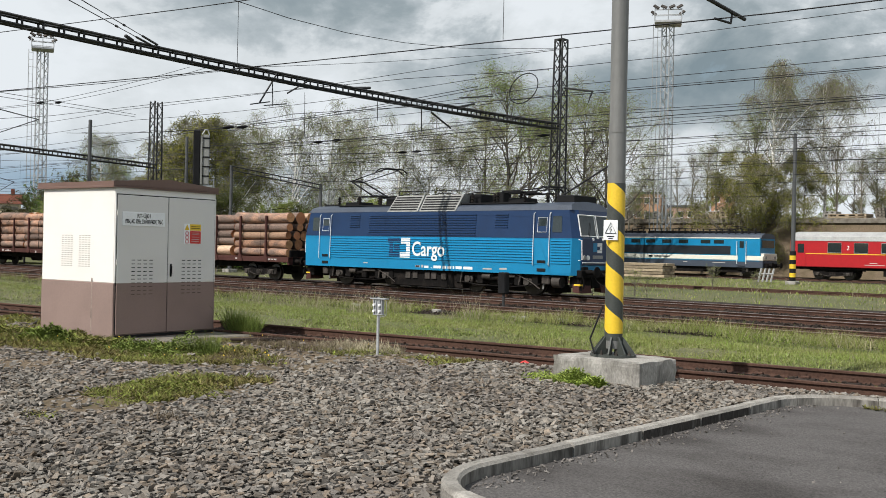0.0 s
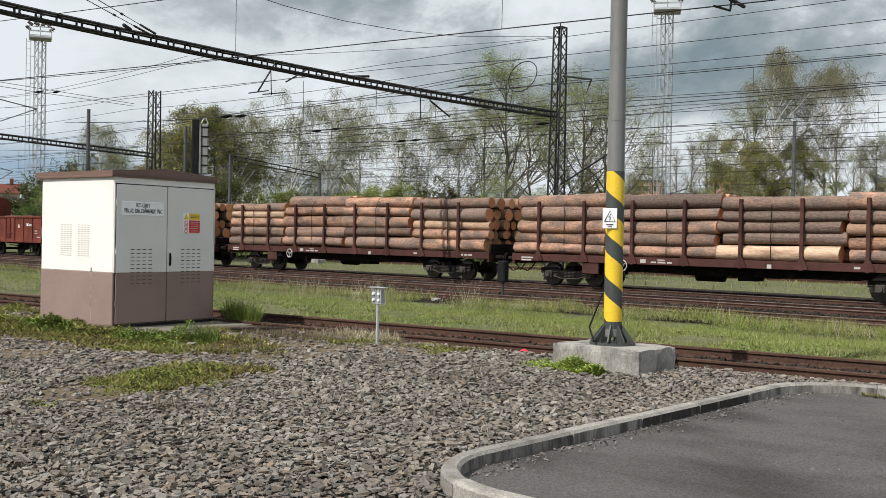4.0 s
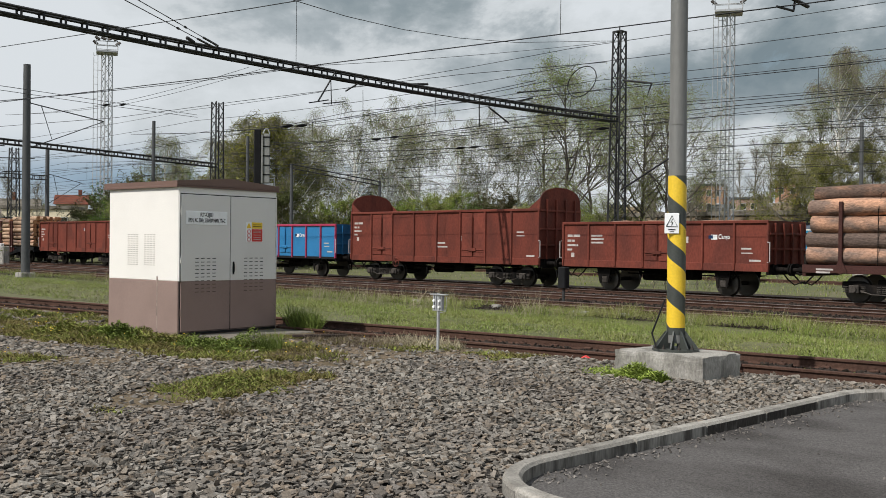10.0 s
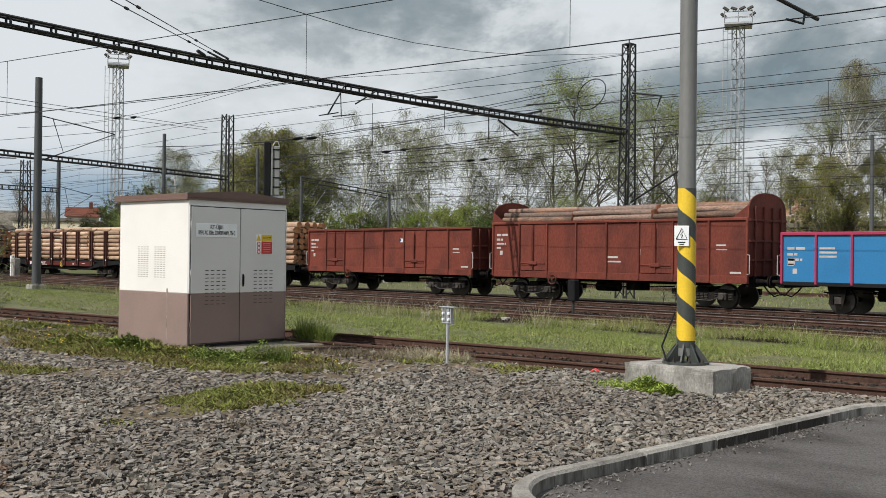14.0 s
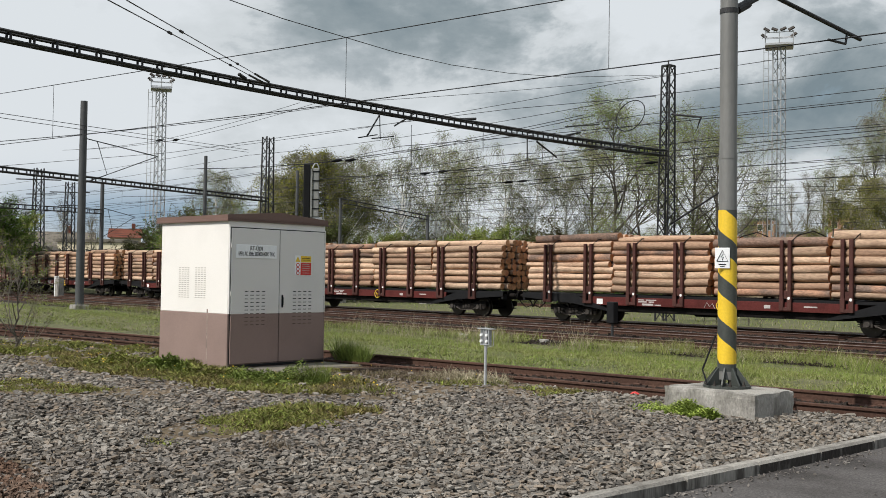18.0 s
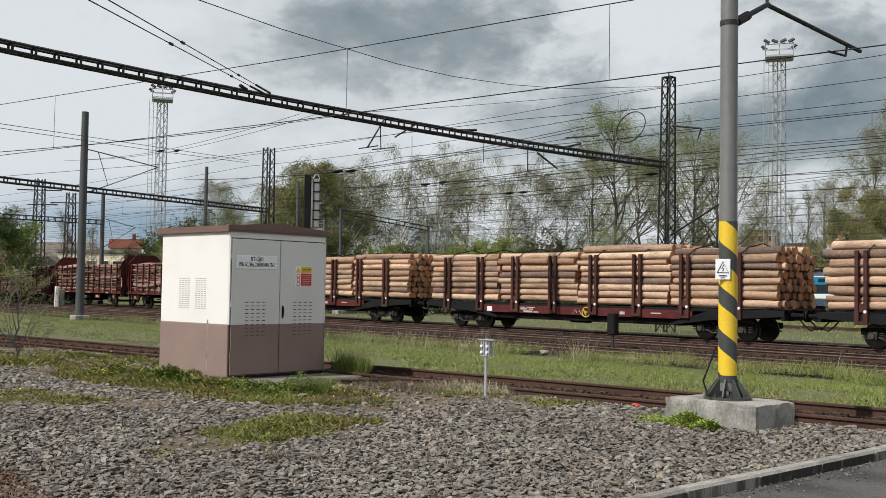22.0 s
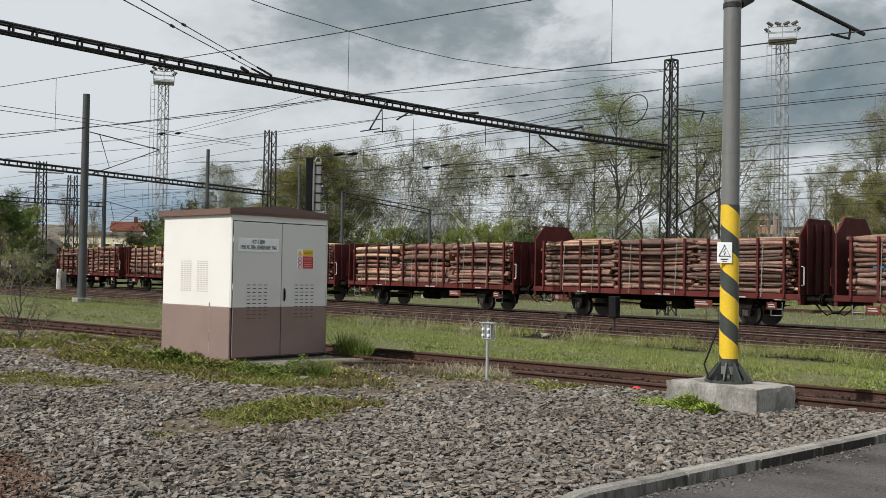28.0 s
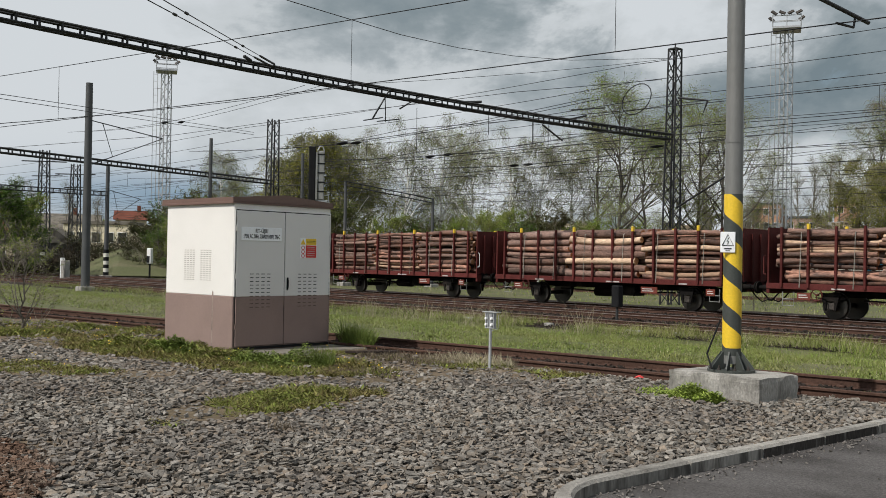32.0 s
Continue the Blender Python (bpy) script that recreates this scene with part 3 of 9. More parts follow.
oo, ii = refined()
start, run_len = 0, 0.0
for k in range(1, len(oo)):
    run_len += (oo[k] - oo[k - 1]).length
    if run_len < 0.98 and k < len(oo) - 1:
        continue
    top, low, ch = 0.115 + rng.uniform(-0.004, 0.004), -0.1, 0.022
    vs = []
    for j in range(start, k + 1):
        p, q = oo[j], ii[j]
        if j == start:
            p, q = p.lerp(oo[j + 1], 0.05), q.lerp(ii[j + 1], 0.05)
        if j == k:
            p, q = p.lerp(oo[j - 1], 0.05), q.lerp(ii[j - 1], 0.05)
        w = (q - p).normalized() * ch
        vs += [(p.x, p.y, low), (p.x, p.y, top - ch), (p.x + w.x, p.y + w.y, top), (q.x - w.x, q.y - w.y, top), (q.x, q.y, top - ch), (q.x, q.y, low)]
    m = k - start
    fs = [(r * 6 + i, r * 6 + (i + 1) % 6, (r + 1) * 6 + (i + 1) % 6, (r + 1) * 6 + i) for r in range(m) for i in range(6)]
    mid = (ii[start] + ii[k]) * 0.5
    black = mid.x < KERB_X + 0.3 and 8.0 < mid.y < 9.9
    face = Shape().add(vs, [f for n_, f in enumerate(fs) if n_ % 6 != 4] + [(5, 4, 3, 2, 1, 0), tuple(m * 6 + i for i in range(6))])
    stone = part("kerb_stone", face.add(vs, [f for n_, f in enumerate(fs) if n_ % 6 == 4], slot=1), (M_KERB, M_KERBD if black else M_KERBF), kerb)
    start, run_len = k, 0.0


# ---- tracks ----
RAIL = [(-0.07, 0), (0.07, 0), (0.07, 0.012), (0.012, 0.03), (0.012, 0.115), (0.036, 0.125), (0.036, 0.15), (0.028, 0.158),
        (-0.028, 0.158), (-0.036, 0.15), (-0.036, 0.125), (-0.012, 0.115), (-0.012, 0.03), (-0.07, 0.012)]


def rail_shape(x0, x1):
    """A rail along x with its foot at z = 0; the running surface has a slot of its own."""
    s = Shape()
    s.prism(RAIL, x0, x1, "x")
    s.m[7] = 1
    s.m[6] = s.m[8] = 1
    return s


def track(name, y, ztop, x0, x1, label, top, turn=0.0, origin=(0, 0), sleepers=None, bed=True):
    """A track: ballast bed, sleepers near the camera, two rails."""
    tr = thing(name, pose(origin[0], origin[1] + y, ztop, 0, 0, turn), label, "track", kind="structure")
    if bed:
        b = Shape()
        n = 60
        for i in range(n):
            a, c = x0 + (x1 - x0) * i / n, x0 + (x1 - x0) * (i + 1) / n
            pr = [(-2.25, -0.34), (-1.5, -0.15), (1.5, -0.15), (2.25, -0.34)]
            b.add([(a, u, w) for u, w in pr] + [(c, u, w) for u, w in pr], [(k, k + 1, k + 5, k + 4) for k in range(3)])
        part("ballast", b, M_BALLAST, tr)
    rs = rail_shape(x0, x1).mesh("rail", [M_RUST, top])
    for s in (-0.755, 0.755):
        part("rail", rs, None, tr, at=pose(0, s, -0.158))
    if sleepers:
        a, c = sleepers
        me = Shape().box(-0.12, 0.12, -1.25, 1.25, -0.30, -0.135, b=0.015).mesh("sleeper", M_SLEEP)
        cl = Shape()
        for sy in (-0.755, 0.755):
            for o in (-0.11, 0.11):
                cl.box(-0.06, 0.06, sy + o - 0.045, sy + o + 0.045, -0.14, -0.10, b=0.01)
                cl.tube((0, sy + o, -0.11), (0, sy + o, -0.075), 0.016, n=6)
        clm = cl.mesh("fastening", M_RUST)
        x = a
        while x < c:
            sl = part("sleeper", me, None, tr, at=pose(x, 0, 0, 0, 0, rng.uniform(-1, 1)))
            part("fastening", clm, None, sl)
            x += 0.62
    return tr


near_turn = math.degrees(math.atan(NEAR_SLOPE))
track("siding_track", 13.20 + NEAR_SLOPE * 4.8, 0.075, -90, 30, "disused siding with dark rusty rails half sunk in gravel", M_RUST, near_turn, (0, 0), (-36, 2), bed=False)
track("main_track_1", 25.6, TRACK_Z, -420, 140, "rusty main line track on dark ballast", M_RAILTOP, sleepers=(-42, -4))
track("main_track_2", 30.3, TRACK_Z, -420, 140, "main line track with worn bright rails on dark ballast", M_RAILSH, sleepers=(-46, -6))
track("main_track_3", 35.0, TRACK_Z, -420, 140, "main line track that carries the freight train", M_RAILSH)
track("far_track_1", 56.0, TRACK_Z - 0.06, -300, 140, "overgrown track in the grass behind the main line", M_RUST, bed=False)
track("far_track_2", 85.5, TRACK_Z, -300, 140, "stabling track where coaches stand", M_RAILTOP)

# ---- electrical cabinet beside the siding ----
KZ, KTURN = 0.03, 5.8
kw, kd, kh, kb = 2.01, 2.13, 2.46, 0.90
KC = Vector((-15.004, 8.735))                      # the corner towards the bay
KO = KC - kw * Vector((math.cos(radians(KTURN)), math.sin(radians(KTURN))))
cabinet_pose = pose(KO.x, KO.y, KZ, 0, 0, KTURN)
cabinet_back = cabinet_pose.inverted()
slab = tagged(part("concrete_slab", Shape().box(0.04, kw + 0.85, 0.06, kd + 0.18, -0.15, 0.0, b=0.02), M_SLAB, at=cabinet_pose),
              "weathered concrete slab under the electrical cabinet", "slab", kind="structure")
kiosk = thing("electrical_cabinet", cabinet_pose, "cream and brown electrical cabinet house with double steel doors", "cabinet")
part("plinth", Shape().box(0, kw, 0, kd, 0.0, kb, b=0.008), M_BROWN, kiosk, "brown painted lower wall")
part("wall", Shape().box(0.006, kw - 0.006, 0.006, kd - 0.006, kb, kh, b=0.008), M_WHITE, kiosk, "cream painted upper wall")
rf = Shape()
ry, rz0, ov = kd / 2, kh, 0.035
prof = [(-ov, rz0), (-ov, rz0 + 0.10), (ry, rz0 + 0.185), (kd + ov, rz0 + 0.10), (kd + ov, rz0)]
rf.prism(prof, -0.10, kw + 0.012, "x")
part("roof", rf, M_ROOF, kiosk, "low brown gabled sheet roof")
for u in (-ov, kd + ov):
    part("gutter_edge", Shape().box(-0.108, kw + 0.018, u - 0.008, u + 0.008, rz0 - 0.008, rz0 + 0.03, b=0.003), M_ROOF, kiosk)
gable = Shape()
for z in (0.0, 0.035):
    gable.add([(kw + 0.012 + e * 0.012, y, rz0 + z + h) for e in (0, 1) for y, h in ((-ov, 0.0), (kd + ov, 0.0), (kd + ov, 0.012), (-ov, 0.012))],
              [(0, 1, 2, 3), (7, 6, 5, 4), (0, 4, 5, 1), (2, 6, 7, 3), (1, 5, 6, 2), (0, 3, 7, 4)])
part("gable_trim", gable, M_ROOF, kiosk)
slots = {}


def shared_slot(w, d, material=None):
    """One mesh for all the like ventilation slots: a solid bar, the opening's shade in its colour."""
    if (w, d) not in slots:
        slots[w, d] = Shape().box(0, w, 0, d, 0, 0.012).mesh("slot", material or M_BLACK)
    return slots[w, d]


# double door on the east wall
fr = Shape()
fr.box(kw - 0.01, kw + 0.014, 0.012, 0.036, kb, kh - 0.085, b=0.004)
fr.box(kw - 0.01, kw + 0.014, kd - 0.036, kd - 0.012, kb, kh - 0.085, b=0.004)
fr.box(kw - 0.01, kw + 0.014, 0.012, kd - 0.012, kh - 0.105, kh - 0.085, b=0.004)
part("door_frame", fr, M_GREYDOOR, kiosk)
part("door_gap", Shape().box(kw - 0.004, kw + 0.010, 0.036, kd - 0.036, 0.06, kh - 0.105), M_BLACK, kiosk, "dark gap round the door leaves")
part("threshold", Shape().box(kw - 0.01, kw + 0.020, 0.03, kd - 0.03, 0.012, 0.050, b=0.004), M_BLACK, kiosk)
for i, (a, b) in enumerate(((0.046, kd / 2 - 0.006), (kd / 2 + 0.006, kd - 0.046))):
    d = part("door", Shape().box(kw - 0.002, kw + 0.024, a, b, kb, kh - 0.12, b=0.006), M_GREYDOOR, kiosk, "cream sheet steel door leaf")
    part("door_lower", Shape().box(kw - 0.002, kw + 0.024, a, b, 0.065, kb, b=0.006), M_BROWN, d, "brown lower door panel")
    y0 = 0.33 if i == 0 else 1.365
    for r in range(10):
        for k in range(4):
            part("vent_slot", shared_slot(0.0030, 0.070) if r > 3 else shared_slot(0.0031, 0.070, M_VENTD), None, d, at=pose(kw + 0.0235, y0 + 0.118 * k, kb - 0.19 + 0.0625 * r))
    for z in (0.35, 1.2, 2.0):
        y = a - 0.004 if i == 0 else b + 0.004
        part("hinge", Shape().tube((kw + 0.024, y, z), (kw + 0.024, y, z + 0.09), 0.009, n=8), M_GREYDOOR if z > kb else M_BROWN, d)
hd = Shape().box(kw + 0.024, kw + 0.044, kd / 2 + 0.045, kd / 2 + 0.080, kb + 0.10, kb + 0.32, b=0.008)
hd.box(kw + 0.044, kw + 0.058, kd / 2 + 0.05, kd / 2 + 0.075, kb + 0.14, kb + 0.28, b=0.006)
part("door_handle", hd, M_BLACK, kiosk, "black swing handle")
for gxx in (0.57, 1.06):
    for c in range(4):
        for r in range(15):
            part("louvre_slot", shared_slot(0.055, 0.0055, M_VENT), None, kiosk, at=pose(gxx + 0.085 * c, 0.0035, 1.15 + 0.0365 * r))
part("stain", Shape().box(1.425, 1.455, -0.0012, 0.002, 0.02, kb + 0.07), M_STAIN, kiosk, "faint vertical rust run")
plate = part("name_plate", Shape().box(kw + 0.024, kw + 0.034, 0.128, 0.985, 1.84, 2.068, b=0.004), M_SIGNW, kiosk, "white plate with black lettering")
for k, (txt, z, w) in enumerate((("RT-ÚJ01", 2.005, 0.26), ("1PEN, AC, 50Hz, 230/400V/400V, TN-C", 1.912, 0.76))):
    lettering(txt, 0.095, pose(kw + 0.0345, 0.556, z, 90, 0, 90), M_INK, plate, thick=0.0015, width=w, bold=0.002)
warn = part("warning_label", Shape().box(kw + 0.024, kw + 0.029, 1.40, 1.77, 1.565, 1.912), M_SIGNW, kiosk, "yellow and red electrical warning label")
part("yellow_field", Shape().box(kw + 0.0292, kw + 0.031, 1.525, 1.765, 1.795, 1.907), M_YEL, warn)
part("yellow_triangle", Shape().prism([(1.405, 1.80), (1.515, 1.80), (1.46, 1.90)], kw + 0.0292, kw + 0.031, "x"), M_YEL, warn)
part("red_field", Shape().box(kw + 0.0292, kw + 0.031, 1.525, 1.765, 1.570, 1.788), M_RED, warn)
rings = Shape()
for z in (1.745, 1.675, 1.605):
    pts = [(kw + 0.0325, 1.462 + 0.034 * math.cos(a), z + 0.030 * math.sin(a)) for a in np.linspace(0, 2 * math.pi, 15)]
    rings.line(pts, 0.006, 4)
part("prohibition_rings", rings, M_RED, warn)
bars = Shape()
for z in (1.75, 1.72, 1.68, 1.64, 1.60):
    bars.box(kw + 0.0312, kw + 0.032, 1.56, 1.73, z, z + 0.010)
part("text_bars", bars, M_LABEL, warn)
bars = Shape()
for z in (1.86, 1.83):
    bars.box(kw + 0.0312, kw + 0.032, 1.55, 1.745, z, z + 0.009)
part("warning_bars", bars, M_INK, warn)

# ---- trackside marker post ----
post = thing("marker_post", pose(-10.85, 10.66, 0), "thin galvanised post with a small bolted connection box", "post")
part("pole", Shape().tube((0, 0, -0.1), (0, 0, 0.86), 0.022, n=8), M_GALV, post, smooth=True)
bx = Shape()
bx.box(-0.14, 0.17, -0.045, 0.045, 0.835, 0.85, b=0.003)
bx.box(-0.09, 0.10, -0.035, 0.035, 0.60, 0.615, b=0.003)
for x in (-0.075, -0.03, 0.04, 0.085):
    bx.box(x - 0.010, x + 0.010, -0.03, 0.03, 0.60, 0.84, b=0.003)
part("terminal_frame", bx, M_GALV, post)
for x, z in ((-0.055, 0.66), (0.06, 0.66), (-0.055, 0.75), (0.06, 0.75)):
    part("clamp_bolt", Shape().tube((x, -0.055, z), (x, 0.045, z), 0.020, n=8), M_SIGNW, post)
lp = Shape()
lp.line([(0.17, 0, 0.81), (0.17, -0.01, 0.60), (0.03, -0.01, 0.57)], 0.007)
part("cable_loop", lp, M_GALV, post)

# ---- steel mast on a concrete block ----
BX0, BX1, BY0, BY1, BZ = -7.60, -6.34, 10.57, 11.48, 0.30
def worn_block(x0, x1, y0, y1, z0, z1, n=14, wear=0.03):
    """A cast block with a fine grid of faces, its edges rounded and chipped unevenly."""
    s = Shape()
    c = Vector(((x0 + x1) / 2, (y0 + y1) / 2, (z0 + z1) / 2))
    hx = Vector(((x1 - x0) / 2, (y1 - y0) / 2, (z1 - z0) / 2))
    for ax in range(3):
        for sg in (-1, 1):
            vs = []
            for i in range(n + 1):
                for j in range(n + 1):
                    p = Vector((0, 0, 0))
                    p[ax], p[(ax + 1) % 3], p[(ax + 2) % 3] = sg * hx[ax], (2 * i / n - 1) * hx[(ax + 1) % 3], (2 * j / n - 1) * hx[(ax + 2) % 3]
                    near = sorted(hx[k] - abs(p[k]) for k in range(3))
                    w = c + p
                    chip = max(0.0, 0.35 + noise.noise(w * 5.0) + 0.5 * noise.noise(w * 14.0)) * wear
                    edge = max(0.0, 1 - near[1] / 0.07)
                    q = p - Vector([math.copysign(1, p[k]) * chip * edge if hx[k] - abs(p[k]) < 0.07 else 0 for k in range(3)])
                    vs.append(tuple(c + q + Vector((0.004 * noise.noise(w * 7), 0.004 * noise.noise(w * 7 + Vector((9, 0, 0))), 0.004 * noise.noise(w * 6)))))
            s.add(vs, [(i * (n + 1) + j, (i + 1) * (n + 1) + j, (i + 1) * (n + 1) + j + 1, i * (n + 1) + j + 1) for i in range(n) for j in range(n)])
    me = s.mesh("foundation_block", M_BLOCK)
    bm = bmesh.new()
    bm.from_mesh(me)
    bmesh.ops.remove_doubles(bm, verts=bm.verts, dist=0.004)
    bmesh.ops.recalc_face_normals(bm, faces=bm.faces)
    bm.to_mesh(me)
    bm.free()
    return me


tagged(part("foundation_block", worn_block(BX0, BX1, BY0, BY1, -0.15, BZ), None), "chipped grey concrete foundation block in the gravel", "foundation")
PX, PY = -6.997, 11.016
mast = thing("catenary_mast", pose(PX, PY, BZ), "grey tubular steel mast with yellow and black safety stripes", "mast")
tb = Shape()
for z0, z1, r0, r1 in ((0.10, 2.84, 0.1115, 0.1085), (2.84, 7.6, 0.1055, 0.107)):
    tb.tube((0, 0, z0), (0, 0, z1), r0, r1, 28, caps=False)
tb.tube((0, 0, 7.6), (0, 0, 7.63), 0.10, 0.02, 28)
tb.tube((0, 0, 2.80), (0, 0, 2.85), 0.1125, n=28)
part("tube", tb, M_POLE, mast, smooth=True)
bp = Shape().tube((0, 0, 0), (0, 0, 0.030), 0.285, 0.285, 20)
part("base_plate", bp, M_DKGR, mast)
for k in range(8):
    a = radians(45 * k + 20)
    w = Shape()
    c, sn = math.cos(a), math.sin(a)
    tx, ty = -sn * 0.009, c * 0.009
    pr = [(0.10, 0.030), (0.275, 0.030), (0.275, 0.05), (0.125, 0.245), (0.10, 0.245)]
    w.add([(r * c + e * tx, r * sn + e * ty, z) for e in (-1, 1) for r, z in pr],
          [(i, (i + 1) % 5, 5 + (i + 1) % 5, 5 + i) for i in range(5)] + [(4, 3, 2, 1, 0), (5, 6, 7, 8, 9)])
    part("gusset", w, M_DKGR, mast)
for k in range(8):
    a = radians(45 * k + 42)
    x, y = 0.245 * math.cos(a), 0.245 * math.sin(a)
    bo = Shape().tube((x, y, 0.03), (x, y, 0.085), 0.010, n=6)
    bo.tube((x, y, 0.030), (x, y, 0.052), 0.022, n=6)
    part("anchor_bolt", bo, M_GEAR, mast)
# painted bands wind round the mast as a thin sleeve
SL0, SL1, RS, NST, PITCH, BAND = 0.26, 2.17, 0.1135, 36, 0.535, 0.225
for dark in (0, 1):
    s = Shape()
    for i in range(NST):
        ang = [2 * math.pi * (i + k) / NST for k in (0, 1)]
        for k in range(-2, 7):
            quad = []
            for a in ang:
                zt = 1.97 - PITCH * (a / (2 * math.pi) + 148 / 360) + PITCH * (k - 2)
                lo, hi = (zt - BAND, zt) if dark else (zt - PITCH, zt - BAND)
                if not dark:
                    lo, hi = max(lo, SL0 + 0.03), min(hi, SL1)
                quad.append((a, max(min(lo, SL1), SL0), max(min(hi, SL1), SL0)))
            (a0, l0, h0), (a1, l1, h1) = quad
            if h0 - l0 < 1e-4 and h1 - l1 < 1e-4:
                continue
            h0, h1 = max(h0, l0), max(h1, l1)
            s.add([(RS * math.cos(a0), RS * math.sin(a0), l0), (RS * math.cos(a1), RS * math.sin(a1), l1),
                   (RS * math.cos(a1), RS * math.sin(a1), h1), (RS * math.cos(a0), RS * math.sin(a0), h0)], [(0, 1, 2, 3)])
    if dark:
        s.tube((0, 0, 0.20), (0, 0, SL0 + 0.04), RS - 0.001, n=NST, caps=False)
    part("dark_stripe" if dark else "yellow_stripe", s, M_DKGR if dark else M_YEL, mast)

# ---- overhead line ----
def lattice(s, base, top, w0, w1, bay, leg=0.05, brace=0.028, slot=0):
    """A square lattice column from base to top, w0 to w1 wide."""
    base, top = Vector(base), Vector(top)
    h = top.z - base.z
    n = max(2, int(h / bay))
    cs = []
    for i in range(n + 1):
        f = i / n
        c, w = base.lerp(top, f), (w0 + (w1 - w0) * f) / 2
        cs.append([c + Vector((dx * w, dy * w, 0)) for dx, dy in ((-1, -1), (1, -1), (1, 1), (-1, 1))])
    for k in range(4):
        s.line([c[k] for c in (cs[0], cs[-1])], leg, 4)
    for i in range(n):
        for k in range(4):
            a, b = (k, (k + 1) % 4) if i % 2 else ((k + 1) % 4, k)
            s.line([cs[i][a], cs[i + 1][b]], brace, 3)
    return s


def beam(s, a, b, w, h, bay=0.62, leg=0.05, sag=0.0):
    """A lattice cross-beam: two deep chords and short posts between them."""
    a, b = Vector(a), Vector(b)
    d = (b - a).normalized()
    side = d.cross(Vector((0, 0, 1))).normalized() * (w / 2)
    up = Vector((0, 0, h / 2))

    def spot(f):
        return a.lerp(b, f) - Vector((0, 0, sag * 4 * f * (1 - f)))
    for e in (-1, 1):
        for u in (-1, 1):
            s.line([spot(k / 10) + side * e + up * u for k in range(11)], leg, 4)
    n = int((b - a).length / bay)
    for i in range(n + 1):
        c = spot(i / n)
        for e in (-1, 1):
            s.line([c + side * e - up, c + side * e + up], leg * 0.9, 4)
        s.line([c - side + up, c + side + up], leg * 0.7, 3)
        if i < n:
            c2 = spot((i + 1) / n)
            s.line([c - side - up, c2 + side - up], leg * 0.5, 3)
    return s


GX, GZ = -28.4, 7.55
gantry = thing("catenary_gantry", pose(0, 0, -0.16), "dark lattice steel gantry spanning the main line tracks", "gantry", "gantries")
gantry.scale = (1.1, 1.1, 1.1)
part("lattice_mast", lattice(Shape(), (GX, 39.5, -0.3), (GX + 0.1, 39.5, 11.6), 0.62, 0.42, 0.55, 0.055, 0.03), M_STEEL, gantry)
part("mast_head", Shape().box(GX - 0.13, GX + 0.33, 39.27, 39.73, 11.56, 11.62, b=0.01).line([(GX + 0.1, 39.5, 11.6), (GX + 0.1, 39.5, 11.85)], 0.03, 5), M_STEEL, gantry)
part("lattice_mast", lattice(Shape(), (GX + 0.62, -0.8, 0.15), (GX + 0.62, -0.8, 10.4), 0.62, 0.45, 0.55, 0.055, 0.03), M_STEEL, gantry)
part("cross_beam", beam(Shape(), (GX + 0.62, -0.8, GZ + 0.79), (GX + 0.5, 7.0, GZ + 0.40), 0.30, 0.24, 0.62, 0.042, 0.0), M_STEEL, gantry)
part("cross_beam", beam(Shape(), (GX + 0.5, 7.0, GZ + 0.40), (GX, 39.5, GZ - 0.05), 0.30, 0.24, 0.62, 0.042, 0.29), M_STEEL, gantry)
G2A, G2B = Vector((-57.5, 12.0, 7.4)), Vector((-68.2, 43.0, 7.4))
gantry2 = thing("catenary_gantry", pose(0, 0, 0), "further lattice steel gantry over the tracks", "gantry", "gantries")
part("lattice_mast", lattice(Shape(), (G2B.x, G2B.y, -0.3), (G2B.x, G2B.y, 12.3), 0.8, 0.62, 0.7, 0.07, 0.035), M_STEEL, gantry2)
part("lattice_mast", lattice(Shape(), (G2A.x, G2A.y, -0.2), (G2A.x, G2A.y, 9.4), 0.8, 0.62, 0.7, 0.07, 0.035), M_STEEL, gantry2)
part("cross_beam", beam(Shape(), G2A, G2B, 0.32, 0.27, 0.8), M_STEEL, gantry2)


def direction(az, d):
    """A spot d metres off, at an azimuth in degrees from +Y."""
    return d * math.sin(radians(az)), d * math.cos(radians(az))


